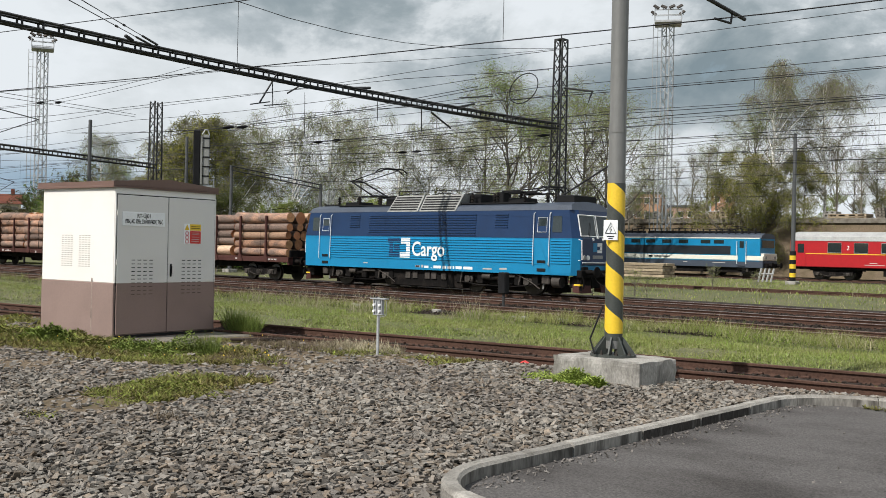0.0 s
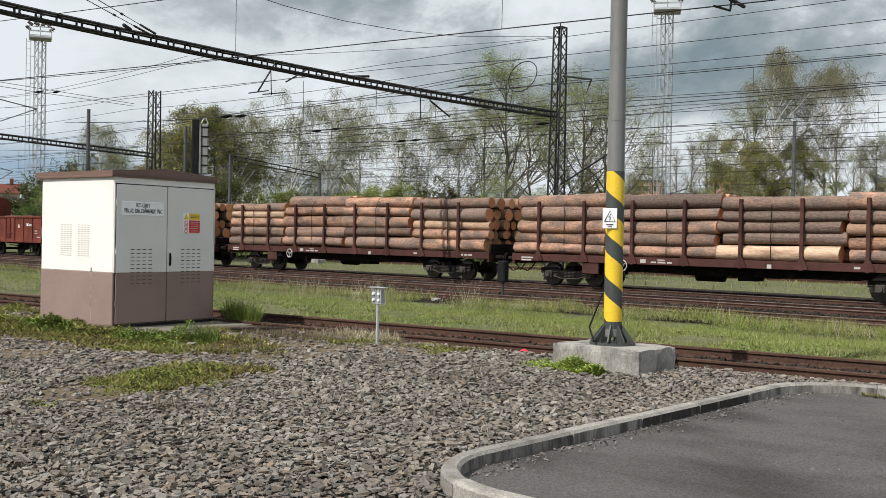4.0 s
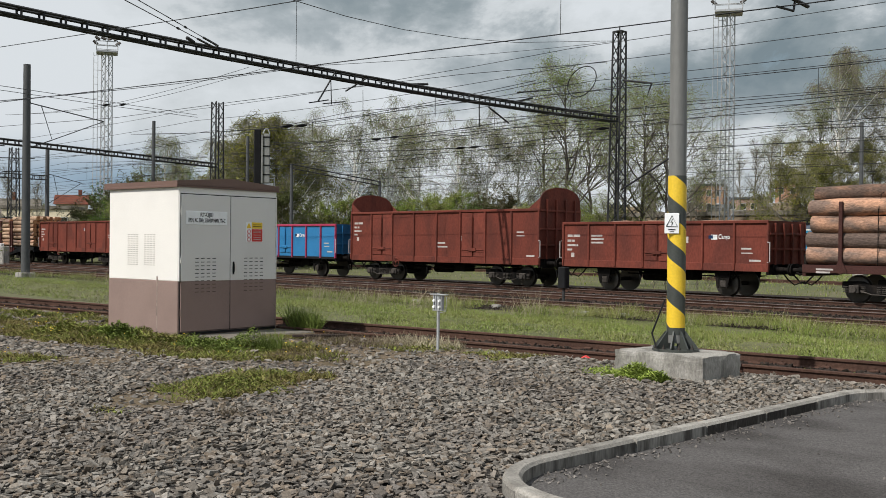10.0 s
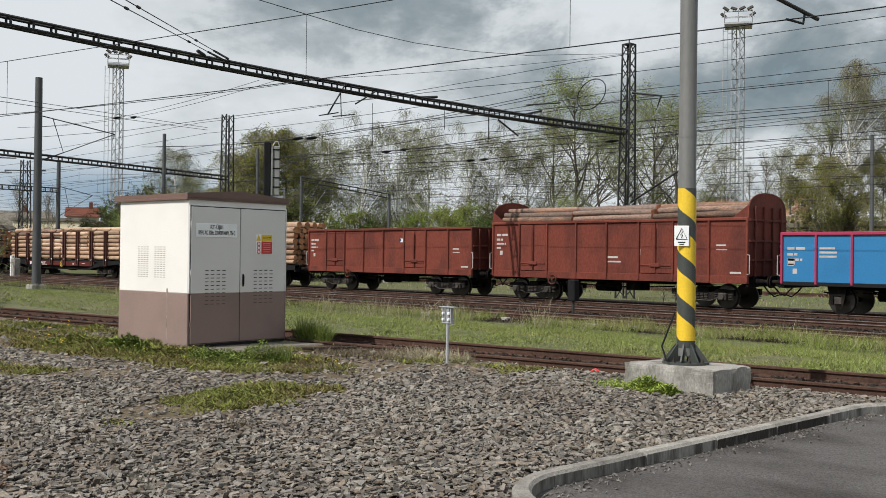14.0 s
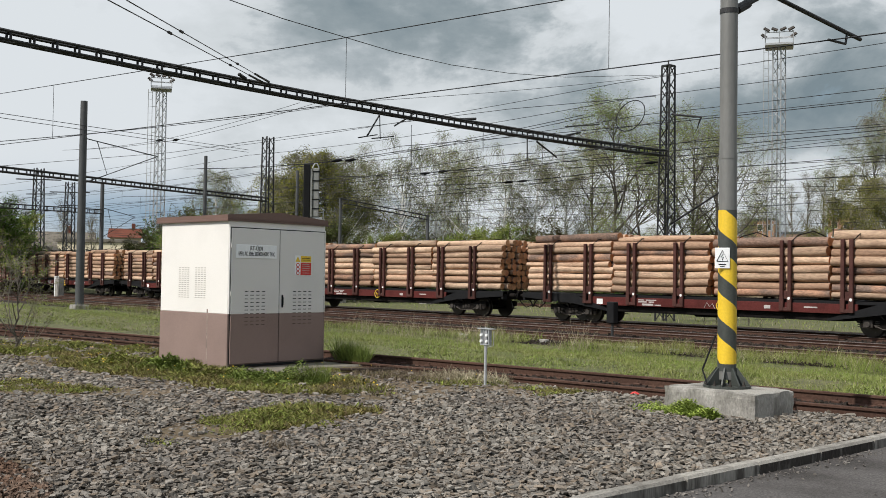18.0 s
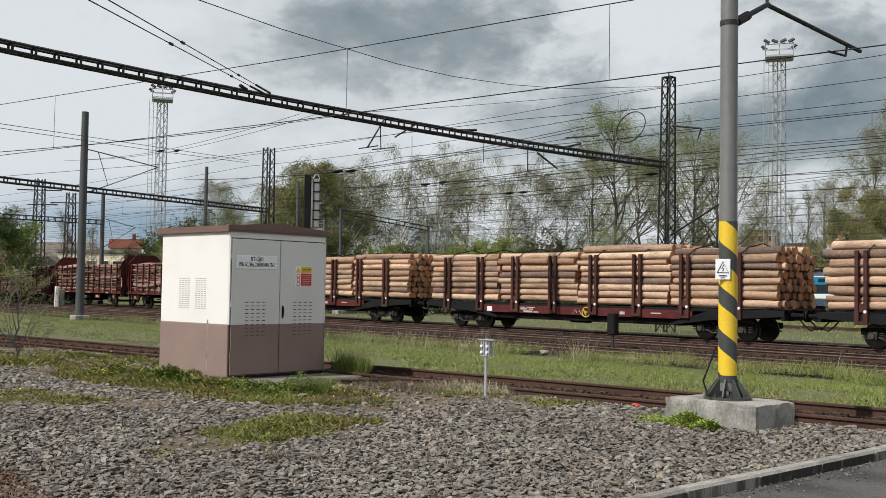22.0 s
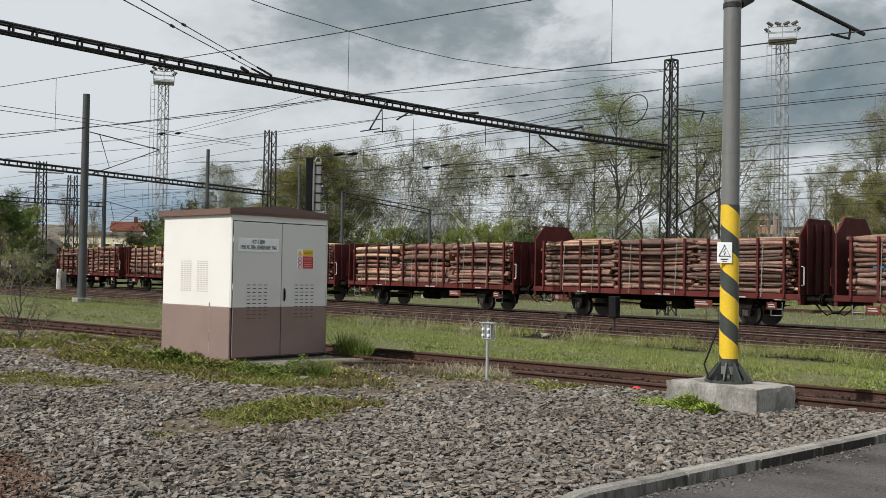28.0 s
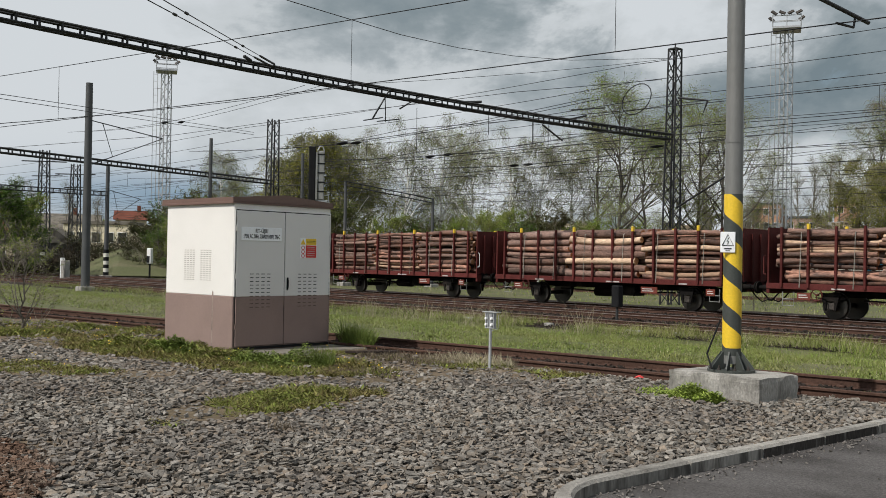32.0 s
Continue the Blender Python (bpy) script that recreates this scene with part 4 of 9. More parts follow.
# floodlight towers
def floodlight_tower(az, d, top, label, w=1.3):
    x, y = direction(az, d)
    t = thing("floodlight_tower", pose(x, y, -0.3), label, "lighting tower", "floodlight towers")
    deck = top - 1.25
    part("lattice", lattice(Shape(), (0, 0, 0), (0, 0, deck), 0.98, 0.84, 0.85, 0.075, 0.04), M_GALV, t)
    turn = pose(0, 0, 0, 0, 0, -az)
    part("platform", Shape().box(-w, w, -w, w, deck, deck + 0.22, b=0.02), M_GALV, t, at=turn)
    for z in (deck + 0.7, deck + 1.2):
        part("rail", Shape().line([(-w, -w, z), (w, -w, z), (w, w, z), (-w, w, z), (-w, -w, z)], 0.04, 4), M_GALV, t, at=turn)
    for px, py in ((-w, -w), (w, -w), (w, w), (-w, w), (0, -w), (0, w), (-w, 0), (w, 0)):
        part("rail_post", Shape().line([(px, py, deck + 0.2), (px, py, deck + 1.3)], 0.04, 4), M_GALV, t, at=turn)
    for k, (px, tilt) in enumerate(((-1.16, 34), (-0.42, 22), (0.36, -24), (1.10, -28), (-1.42, 40), (1.36, -34))):
        q = Shape().box(-0.30, 0.30, -0.22, 0.22, -0.07, 0.08, b=0.03)
        lamp = part("floodlight", q, M_GEAR, t, at=turn @ pose(px * w / 1.3, -w if k < 4 else 0.4, top + (0.24 if k < 4 else 0.02), 35, tilt, 0))
        part("bracket", Shape().line([(0, 0, -0.30), (0, 0, 0)], 0.04, 4), M_GALV, lamp)
    s = Shape()
    for o in (-1.42, -0.98):
        s.line([(o, -0.3, 0), (o, -0.3, deck)], 0.035, 4)
    for z in np.arange(1, deck, 0.8):
        s.line([(-1.42, -0.3, z), (-0.98, -0.3, z)], 0.022, 3)
    for z in np.arange(3, deck, 3.0):
        s.line([(-0.98, -0.3, z), (-0.42, -0.2, z)], 0.03, 4)
    part("ladder", s, M_GALV, t, at=turn)


floodlight_tower(-29.83, 104.0, 25.9, "tall galvanised lattice floodlight tower behind the tracks")
floodlight_tower(-63.53, 122.0, 24.2, "distant lattice floodlight tower", 1.15)


def tube_mast(az, d, top, r, label, arm=0.0, armz=6.6):
    x, y = direction(az, d)
    m = thing("tube_mast", pose(x, y, -0.3), label, "mast", "tubular masts")
    part("tube", Shape().tube((0, 0, 0), (0, 0, top), r, r * 0.78, 14), M_POLED, m, smooth=True)
    part("foundation", Shape().box(-0.4, 0.4, -0.4, 0.4, -0.2, 0.08, b=0.03), M_BLOCK, m)
    if arm:
        s = Shape()
        s.line([(0, 0, armz), (0, arm, armz - 0.65)], 0.03, 6)
        s.line([(0, arm * 0.18, armz - 0.1), (0, arm * 0.32, armz - 1.95), (0, arm, armz - 0.65)], 0.028, 6)
        s.line([(0, arm * 0.32, armz - 1.95), (0, 0.1, armz - 2.5)], 0.03, 6)
        part("cantilever", s, M_STEEL, m)
    return m


tube_mast(-67.46, 60.2, 11.4, 0.24, "grey tubular mast with a cantilever arm beside the tracks", 4.45, 9.35)
tube_mast(-66.44, 92.0, 9.6, 0.2, "distant tubular mast with a striped foot", 3.0, 7.4)
tube_mast(-61.11, 74.0, 10.2, 0.15, "slim grey mast behind the tracks", 0)
tube_mast(-56.13, 78.0, 9.8, 0.14, "slim grey mast among the trees", 0)
tube_mast(-53.73, 78.0, 7.8, 0.14, "short mast carrying a light cross-beam", 0)
tube_mast(-48.85, 78.0, 6.6, 0.14, "short mast carrying a light cross-beam", 0)
tube_mast(-23.1, 80.0, 11.0, 0.17, "mast with a striped foot beside the far coaches", 0)
gantry3 = thing("light_gantry", pose(0, 0, 0), "light lattice beam between two short masts in the trees", "gantry")
p3, q3 = direction(-53.73, 78.0), direction(-48.85, 78.0)
part("cross_beam", beam(Shape(), (*p3, 7.3), (*q3, 6.1), 0.25, 0.3, 0.6, 0.035), M_STEEL, gantry3)
gantry4 = thing("light_gantry", pose(0, 0, 0), "light lattice beam reaching from a tubular mast across far tracks", "gantry")
part("cross_beam", beam(Shape(), (*direction(-66.44, 92.0), 6.75), (*direction(-75.0, 86.0), 6.75), 0.25, 0.34, 0.6, 0.04), M_STEEL, gantry4)
for az, d, top in ((-69.59, 108.0, 12.0), (-68.05, 118.0, 11.6)):
    x, y = direction(az, d)
    m = thing("lattice_mast", pose(x, y, -0.3), "distant lattice steel mast", "mast", "distant lattice masts")
    part("lattice", lattice(Shape(), (0, 0, 0), (0, 0, top), 1.1, 0.7, 0.9, 0.07, 0.04), M_STEEL, m)
    s = Shape()
    s.line([(0, -2.2, top - 1.2), (0, 2.2, top - 1.0)], 0.06)
    s.line([(0, -1.2, top - 2.6), (0, 1.8, top - 2.4)], 0.05)
    part("arm", s, M_STEEL, m)

# signal with ladder
sx, sy = direction(-55.33, 40.0)
sig = thing("railway_signal", pose(sx, sy, -0.3), "light signal with a tall black board and a steel ladder", "signal")
part("post", Shape().tube((0, 0, 0), (0, 0, 4.2), 0.075, n=10), M_POLE, sig, smooth=True)
sig_turn = pose(0, 0, 0, 0, 0, 55)
part("board", Shape().box(-0.32, -0.06, -0.14, 0.10, 4.10, 6.20, b=0.03), M_BLACK, sig, at=sig_turn)
part("white_edge", Shape().box(-0.06, 0.02, -0.12, 0.06, 4.15, 6.0, b=0.01), M_LOUV, sig, at=sig_turn)
part("lamp_housing", Shape().box(0.03, 0.28, -0.08, 0.12, 4.15, 6.05, b=0.03), M_LOUV, sig, at=sig_turn)
for k in range(5):
    z = 4.45 + 0.36 * k
    part("lamp_hood", Shape().box(0.03, 0.30, -0.10, 0.14, z, z + 0.05, b=0.01), M_BLACK, sig, at=sig_turn)
s = Shape()
for o in (0.26, 0.46):
    s.line([(o, 0.12, 0.2), (o, 0.12, 6.1 if o < 0.4 else 4.4), ], 0.022, 5)
for z in np.arange(0.5, 4.4, 0.32):
    s.line([(0.26, 0.12, z), (0.46, 0.12, z)], 0.016, 4)
s.line([(0.0, 0.12, 6.05), (0.1, 0.12, 6.25), (0.2, 0.12, 6.25), (0.26, 0.12, 6.1)], 0.022, 5)
s.box(0.0, 0.42, -0.05, 0.3, 4.05, 4.15, b=0.01)
part("ladder", s, M_GALV, sig, at=sig_turn)


# wires
def wire(name, pts, r, label, sag=0.0, n=14):
    """A wire through points; each span hangs by sag."""
    out = []
    for a, b in zip(pts, pts[1:]):
        for i in range(n):
            f = i / n
            out.append((a[0] + (b[0] - a[0]) * f, a[1] + (b[1] - a[1]) * f, a[2] + (b[2] - a[2]) * f - sag * 4 * f * (1 - f)))
    out.append(pts[-1])
    ob = part(name, Shape().line(out, r, 4), M_WIRE)
    return tagged(ob, label, "wire", "overhead wires"), out


SPANS = [-230, -178, -120, -66, -31.0, 22, 70, 120]
for y, zc, zm in ((25.6, 5.50, 6.72), (30.3, 5.45, 6.75), (35.0, 5.4, 6.9), (40.0, 5.4, 6.9), (46.0, 5.4, 6.8), (52.0, 5.5, 6.9), (62.0, 5.4, 6.9)):
    wire("contact_wire", [(x, y + 0.2 * (-1) ** i, zc) for i, x in enumerate(SPANS)], 0.011, "thin dark contact wire over a track")
    mes, pts = wire("messenger_wire", [(x, y, zm) for x in SPANS], 0.011, "sagging messenger wire over a track", 0.5)
    for i, p in enumerate(pts):
        if i % 3 == 1 and -70 < p[0] < 25:
            part("dropper", Shape().line([p, (p[0], y, zc)], 0.007, 3), M_WIRE, mes)
for y, z, sg in ((39.2, 11.1, 0.2), (39.8, 10.4, 0.3), (41.0, 9.75, 0.3), (43.5, 9.8, 0.3), (48.0, 9.4, 0.4), (55.0, 9.8, 0.4), (60.0, 8.9, 0.4), (66.0, 9.6, 0.5), (70.0, 8.2, 0.5)):
    wire("feeder_cable", [(x, y, z) for x in SPANS], 0.014, "dark feeder cable along the tracks", sg)

# the siding's own overhead line, close to the camera
arm = part("cantilever", Shape().line([(0, 0.12, 4.66), (0, 0.9, 5.05)], 0.035, 8).line([(0, 0.86, 5.04), (0, 3.45, 4.86)], 0.030, 8)
           .line([(0, 3.05, 4.89), (0, 3.0, 4.72), (0, 2.5, 4.70)], 0.018, 6).tube((0, 0.16, 4.68), (0, 0.42, 4.81), 0.06, n=10)
           .line([(0, 0.88, 5.05), (0, 0.86, 5.5)], 0.02, 6), M_STEEL, mast, "steel cantilever arm with insulator")
part("arm_clamp", Shape().tube((0, 0, 4.60), (0, 0, 4.66), 0.113, n=20), M_STEEL, mast)
wire("contact_wire", [(-95, near_y(-95), 5.6), (-29.3, near_y(-29.3), 5.09), (-17.3, near_y(-17.3), 4.92), (-5.95, near_y(-5.95), 4.84), (38, near_y(38), 5.3)], 0.009, "contact wire above the siding", 0.0)
wire("messenger_wire", [(-95, near_y(-95), 8.2), (-29.4, near_y(-29.4), 6.52), (-17.3, near_y(-17.3), 6.20), (-9.65, near_y(-9.65), 6.06), (-5.95, near_y(-5.95), 6.16), (38, near_y(38), 7.4)], 0.009, "messenger wire above the siding", 0.0)
for x, z0, z1 in ((-40, 5.17, 6.79), (-26.5, 5.05, 6.44), (-15.8, 4.91, 6.17), (-10.05, 4.87, 6.06)):
    wire("dropper_wire", [(x, near_y(x), z0), (x, near_y(x), z1)], 0.006, "thin dropper between two wires", n=1)


def out(x, y, z):
    """A spot on the gantry, in the world."""
    return 1.1 * x, 1.1 * y, 1.1 * z - 0.16


head = out(GX + 0.1, 39.4, 11.15)
# a line that drops from overhead to an anchor at the gantry mast's head
wire("anchor_wire", [(-9.0, -2.0, 5.2), (-15.63, 6.69, 6.63), (-19.32, 12.48, 7.32), (-20.12, 14.83, 7.42), (-21.7, 17.7, 7.75), (-23.63, 21.58, 8.26), (-25.55, 26.07, 8.92), (-27.7, 31.57, 9.85), head], 0.010, "anchor wire running from the gantry mast overhead", 0.0)
wire("anchor_wire", [(-26.2, 3.0, 4.2), (-28.45, 9.51, 5.08), (-34.98, 26.69, 9.11), head], 0.010, "long anchor wire fixed at the gantry mast's head", 0.12)
wire("cross_wire", [(-35.0, 7.0, 6.9), (-38.18, 11.94, 7.32), (-53.05, 32.08, 9.01)], 0.012, "wire hung across the tracks", 0.0)
wire("cross_wire", [(-35.0, 7.0, 6.7), (-38.18, 11.94, 7.16), (-46.72, 22.83, 8.12), (-53.05, 32.09, 8.87)], 0.012, "wire hung across the tracks", 0.0)
wire("cross_wire", [(-66.68, 21.3, 8.03), (-58.83, 29.91, 9.11), (-49.97, 33.22, 9.69), (-34.98, 35.73, 9.86), (-31.37, 42.72, 10.96)], 0.014, "long wire running to the gantry mast", 0.0)
for p, q, r in (((-30.78, 19.24, 8.29), (-16.63, 6.89, 6.33), (-6.7, -1.76, 4.96)), ((-30.87, 19.48, 8.38), (-16.52, 7.15, 6.38), (-6.5, -1.5, 5.0))):
    wire("span_wire", [p, q, r], 0.013, "heavy span wire fixed to the gantry beam", 0.0)
    a3, b3 = Vector(p), Vector(q)
    rod = tagged(part("rod_insulator", Shape().tube(a3.lerp(b3, 0.01), a3.lerp(b3, 0.17), 0.04, 0.035, 8), M_STEEL), "dark rod insulator and clamps on a heavy span wire", "insulator", "rod insulators")
    for f in (0.33, 0.70):
        part("clamp", Shape().tube(a3.lerp(b3, f), a3.lerp(b3, f + 0.012), 0.034, n=8), M_STEEL, rod)
RIBBED = [(k / 16 + o, r) for k in range(16) for o, r in ((0.0, 0.35), (0.02, 1.0), (0.04, 0.5))] + [(1.0, 0.35)]
ins = Shape().turned(out(GX + 1.2, 16.3, GZ + 0.02), out(GX + 1.83, 15.7, GZ - 0.02), [(f, 0.06 * r) for f, r in RIBBED])
tagged(part("insulator", ins, M_STEEL), "string insulator on a span wire beside the gantry", "insulator")
# registration arms, struts and droppers hanging from the gantry beam: (y, z) to (y, z), thickness
for y0, y_z0, y1, y_z1, r in ((22.47, 7.55, 21.73, 6.45, 0.03), (22.27, 7.4, 22.32, 6.41, 0.018), (23.94, 7.52, 22.96, 6.94, 0.03), (21.34, 6.36, 22.19, 6.55, 0.02), (21.94, 6.39, 22.94, 6.57, 0.02), (29.94, 7.32, 29.96, 6.3, 0.026), (30.52, 7.15, 31.76, 6.62, 0.04), (32.21, 7.56, 33.28, 7.82, 0.04)):
    part("registration_arm", Shape().line([(GX + 0.5 - (y0 - 7) / 65, y0, y_z0), (GX + 0.5 - (y1 - 7) / 65, y1, y_z1)], r, 5), M_STEEL, gantry)
for y0, y_z0, y1, y_z1, r in ((23.76, 7.07, 23.79, 5.49, 0.01), (27.43, 7.39, 27.44, 6.45, 0.014), (25.92, 7.52, 27.02, 7.67, 0.05), (32.28, 7.95, 34.53, 8.3, 0.03)):
    part("hanger", Shape().line([(GX + 0.5 - (y0 - 7) / 65, y0, y_z0), (GX + 0.5 - (y1 - 7) / 65, y1, y_z1)], r, 5), M_STEEL, gantry)
lp = Shape()
lp.line([(GX + 0.78 * math.sin(a), 38.0 + 0.25 * math.cos(a) - 1.2, 8.95 + 0.72 * math.cos(a)) for a in np.linspace(0, 6.28, 20)], 0.025, 5)
part("cable_loop", lp, M_WIRE, gantry)
br = Shape().line([(GX + 0.3, 39.5, 9.3), (GX + 1.9, 39.5, 9.0), (GX + 1.6, 39.5, 8.3), (GX + 1.9, 39.5, 9.0)], 0.05, 5)
part("side_bracket", br, M_STEEL, gantry)
part("stay", Shape().line([(GX + 0.3, 39.5, 4.2), (GX + 3.6, 39.5, 5.9)], 0.05, 5), M_STEEL, gantry)
# dark insulators strung in the wires
for az, d, z in ((-63.57, 60, 9.1), (-62.71, 61, 9.3), (-53.95, 45, 6.63), (-53.2, 46, 6.78), (-49.04, 55, 7.15), (-48.06, 55, 7.28), (-44.35, 58, 7.02), (-43.56, 58, 7.09), (-36.5, 48, 7.0)):
    x, y = direction(az, d)
    s = Shape().turned((-0.38, 0, 0), (0.38, 0, 0), [(f, 0.085 * r * (1 - 1.2 * abs(f - 0.5))) for f, r in RIBBED])
    ob = tagged(part("insulator", s, M_BLACK, at=pose(x, y, z)), "dark ribbed insulator strung in an overhead wire", "insulator", "line insulators")
    wire("stay_wire", [(x - 14, y, z + 0.6), (x, y, z), (x + 14, y, z + 0.5)], 0.011, "thin wire that carries an insulator", 0.1)

# ---- freight train on the third main track ----
TRAIN_Y = 35.0
cache = {}
rollers = []          # wheelsets with the wagon's place in the train, keyed at the end
rolling = []          # vehicles with their place in the train


def shared(key, make):
    if key not in cache:
        cache[key] = make()
    return cache[key]


def run(t):
    """How far the train has gone after t seconds."""
    return 8.3216 * t - 0.017549 * t * t + 0.00092153 * t ** 3


def vehicle(name, u0, u1, label, category, group=""):
    c = (u0 + u1) / 2
    ob = thing(name, pose(-c, TRAIN_Y, TRACK_Z), label, category, group)
    rolling.append((ob, c))
    return ob


def wheelset_mesh(r):
    def make():
        s = Shape()
        s.tube((0, -0.95, 0), (0, 0.95, 0), 0.085, n=10)
        for sy in (-1, 1):
            y = 0.72 * sy
            s.tube((0, y - 0.065 * sy, 0), (0, y + 0.07 * sy, 0), r, r - 0.012, 24, slot=0)
            s.tube((0, y - 0.07 * sy, 0), (0, y - 0.03 * sy, 0), r + 0.028, r + 0.028, 24, slot=1)
            s.tube((0, y + 0.07 * sy, 0), (0, y + 0.085 * sy, 0), r - 0.02, r - 0.055, 24, slot=1)
            s.tube((0, y + 0.06 * sy, 0), (0, y + 0.13 * sy, 0), 0.15, 0.12, 12)
            for k in range(4):
                a = math.pi / 2 * k
                s.tube((0.27 * math.cos(a), y + 0.06 * sy, 0.27 * math.sin(a)), (0.27 * math.cos(a), y + 0.095 * sy, 0.27 * math.sin(a)), 0.045, n=6, slot=1)
        return s.mesh("wheelset", [M_WHEEL, M_TREAD], True)
    return shared(("wheelset", r), make)


def wheelset(veh, x, r=0.46):
    w = part("wheelset", wheelset_mesh(r), None, veh, at=pose(x, 0, r))
    rollers.append((w, veh, x, r))
    return w


def bogie_mesh(wb, heavy):
    def make():
        s = Shape()
        h = wb / 2
        for sy in (-1, 1):
            y0, y1 = 0.90 * sy, 1.06 * sy
            pr = [(-h - 0.42, 0.50), (-h - 0.42, 0.72), (-h + 0.25, 0.74), (-0.45, 0.62), (0.45, 0.62), (h - 0.25, 0.74), (h + 0.42, 0.72),
                  (h + 0.42, 0.50), (h - 0.3, 0.50), (0.42, 0.32), (-0.42, 0.32), (-h + 0.3, 0.50)]
            s.prism(pr, min(y0, y1), max(y0, y1), "y")
            for x in (-h, h):
                s.box(x - 0.17, x + 0.17, min(y0, y1 + 0.1 * sy), max(y0, y1 + 0.1 * sy), 0.32, 0.60, 1, b=0.03)
                s.tube((x, y1, 0.46), (x, y1 + 0.16 * sy, 0.46), 0.13, 0.11, 12, slot=1)
                for o in (-0.3, 0.3):
                    for k in range(4):
                        s.tube((x + o, 1.03 * sy, 0.36 + 0.06 * k), (x + o, 1.03 * sy, 0.385 + 0.06 * k), 0.095, n=10, slot=1)
            for o in (-0.18, 0.0, 0.18):
                for k in range(4):
                    s.tube((o, 1.04 * sy, 0.36 + 0.06 * k), (o, 1.04 * sy, 0.39 + 0.06 * k), 0.085, n=8, slot=1)
            s.line([(-h + 0.2, 1.09 * sy, 0.42), (-0.4, 1.10 * sy, 0.30), (0.4, 1.10 * sy, 0.30), (h - 0.2, 1.09 * sy, 0.42)], 0.022, 5, slot=1)
            if heavy:
                s.box(-h - 0.7, h + 0.7, min(y0, y1), max(y0, y1), 0.72, 0.82, b=0.02)
        s.box(-0.25, 0.25, -1.0, 1.0, 0.5, 0.8, b=0.03)
        return s.mesh("bogie", [M_UNDER, M_GEAR])
    return shared(("bogie", wb, heavy), make)


def bogie(veh, x, wb=1.8, r=0.46, heavy=False):
    part("bogie", bogie_mesh(wb, heavy), None, veh, at=pose(x, 0, 0))
    for o in (-wb / 2, wb / 2):
        wheelset(veh, x + o, r)


def buffer_mesh():
    def make():
        s = Shape()
        s.tube((0, 0, 0), (0.34, 0, 0), 0.105, 0.095, 12)
        s.tube((0.34, 0, 0), (0.56, 0, 0), 0.075, n=12)
        s.tube((0.56, 0, 0), (0.60, 0, 0), 0.22, 0.225, 18)
        s.box(-0.03, 0.02, -0.2, 0.2, -0.2, 0.2, b=0.01)
        return s.mesh("buffer", M_UNDER, True)
    return shared("buffer", make)


def ends(veh, L, hose=True):
    """Buffers, coupling and brake hoses at both ends; L is the length over the headstocks."""
    for e in (-1, 1):
        for y in (-0.875, 0.875):
            part("buffer", buffer_mesh(), None, veh, at=pose(e * L / 2, y, 1.05, 0, 0, 0 if e > 0 else 180))

        def make():
            s = Shape()
            s.line([(0, 0, 1.02), (0.3, 0, 0.98), (0.5, 0, 0.86), (0.66, 0, 0.94)], 0.045, 6)
            s.line([(0, 0.3, 0.95), (0.25, 0.28, 0.72), (0.45, 0.2, 0.55), (0.62, 0.12, 0.62)], 0.028, 6)
            s.line([(0, -0.35, 0.95), (0.2, -0.33, 0.7), (0.42, -0.25, 0.5), (0.62, -0.12, 0.6)], 0.028, 6)
            s.box(-0.02, 0.25, -0.12, 0.12, 0.93, 1.12, b=0.02)
            return s.mesh("coupling", M_UNDER)
        part("coupling", shared("coupling", make), None, veh, at=pose(e * L / 2, 0, 0, 0, 0, 0 if e > 0 else 180))




def log_mesh(length, rad, peeled, k, bark=None):
    """A felled log along x, uneven and a little tapered, with sawn ends."""
    def make():
        r = np.random.default_rng(int(length * 100 + rad * 1000 + k * 7 + (50 if peeled else 0)))
        n, rings = 11, 6
        s = Shape()
        vs = []
        bend = r.uniform(-0.045, 0.045, 2) * (2.4 if bark is M_BARKD else 1.0)
        for i in range(rings):
            f = i / (rings - 1)
            x = (f - 0.5) * length
            rr = rad * (1.0 + 0.09 * (f - 0.5)) * (1 + r.uniform(-0.06, 0.06))
            cy, cz = bend * (1 - (2 * f - 1) ** 2)
            for j in range(n):
                a = 2 * math.pi * j / n
                q = rr * (1 + r.uniform(-0.035, 0.035))
                vs.append((x + (r.uniform(-0.015, 0.015) if i in (0, rings - 1) else 0), cy + q * math.cos(a), cz + q * math.sin(a)))
        fs = [(i * n + j, i * n + (j + 1) % n, (i + 1) * n + (j + 1) % n, (i + 1) * n + j) for i in range(rings - 1) for j in range(n)]
        s.add(vs, fs, 0)
        k0 = len(s.v) - n * rings
        s.f += [tuple(k0 + j for j in range(n))[::-1], tuple(k0 + (rings - 1) * n + j for j in range(n))]
        s.m += [1, 1]
        me = s.mesh("log", [M_BARKL if peeled else (bark or M_BARK), M_CUT], True)
        for f in me.polygons:
            f.use_smooth = f.material_index == 0
        return me
    return shared(("log", length, rad, peeled, k, bark.name if bark else ""), make)


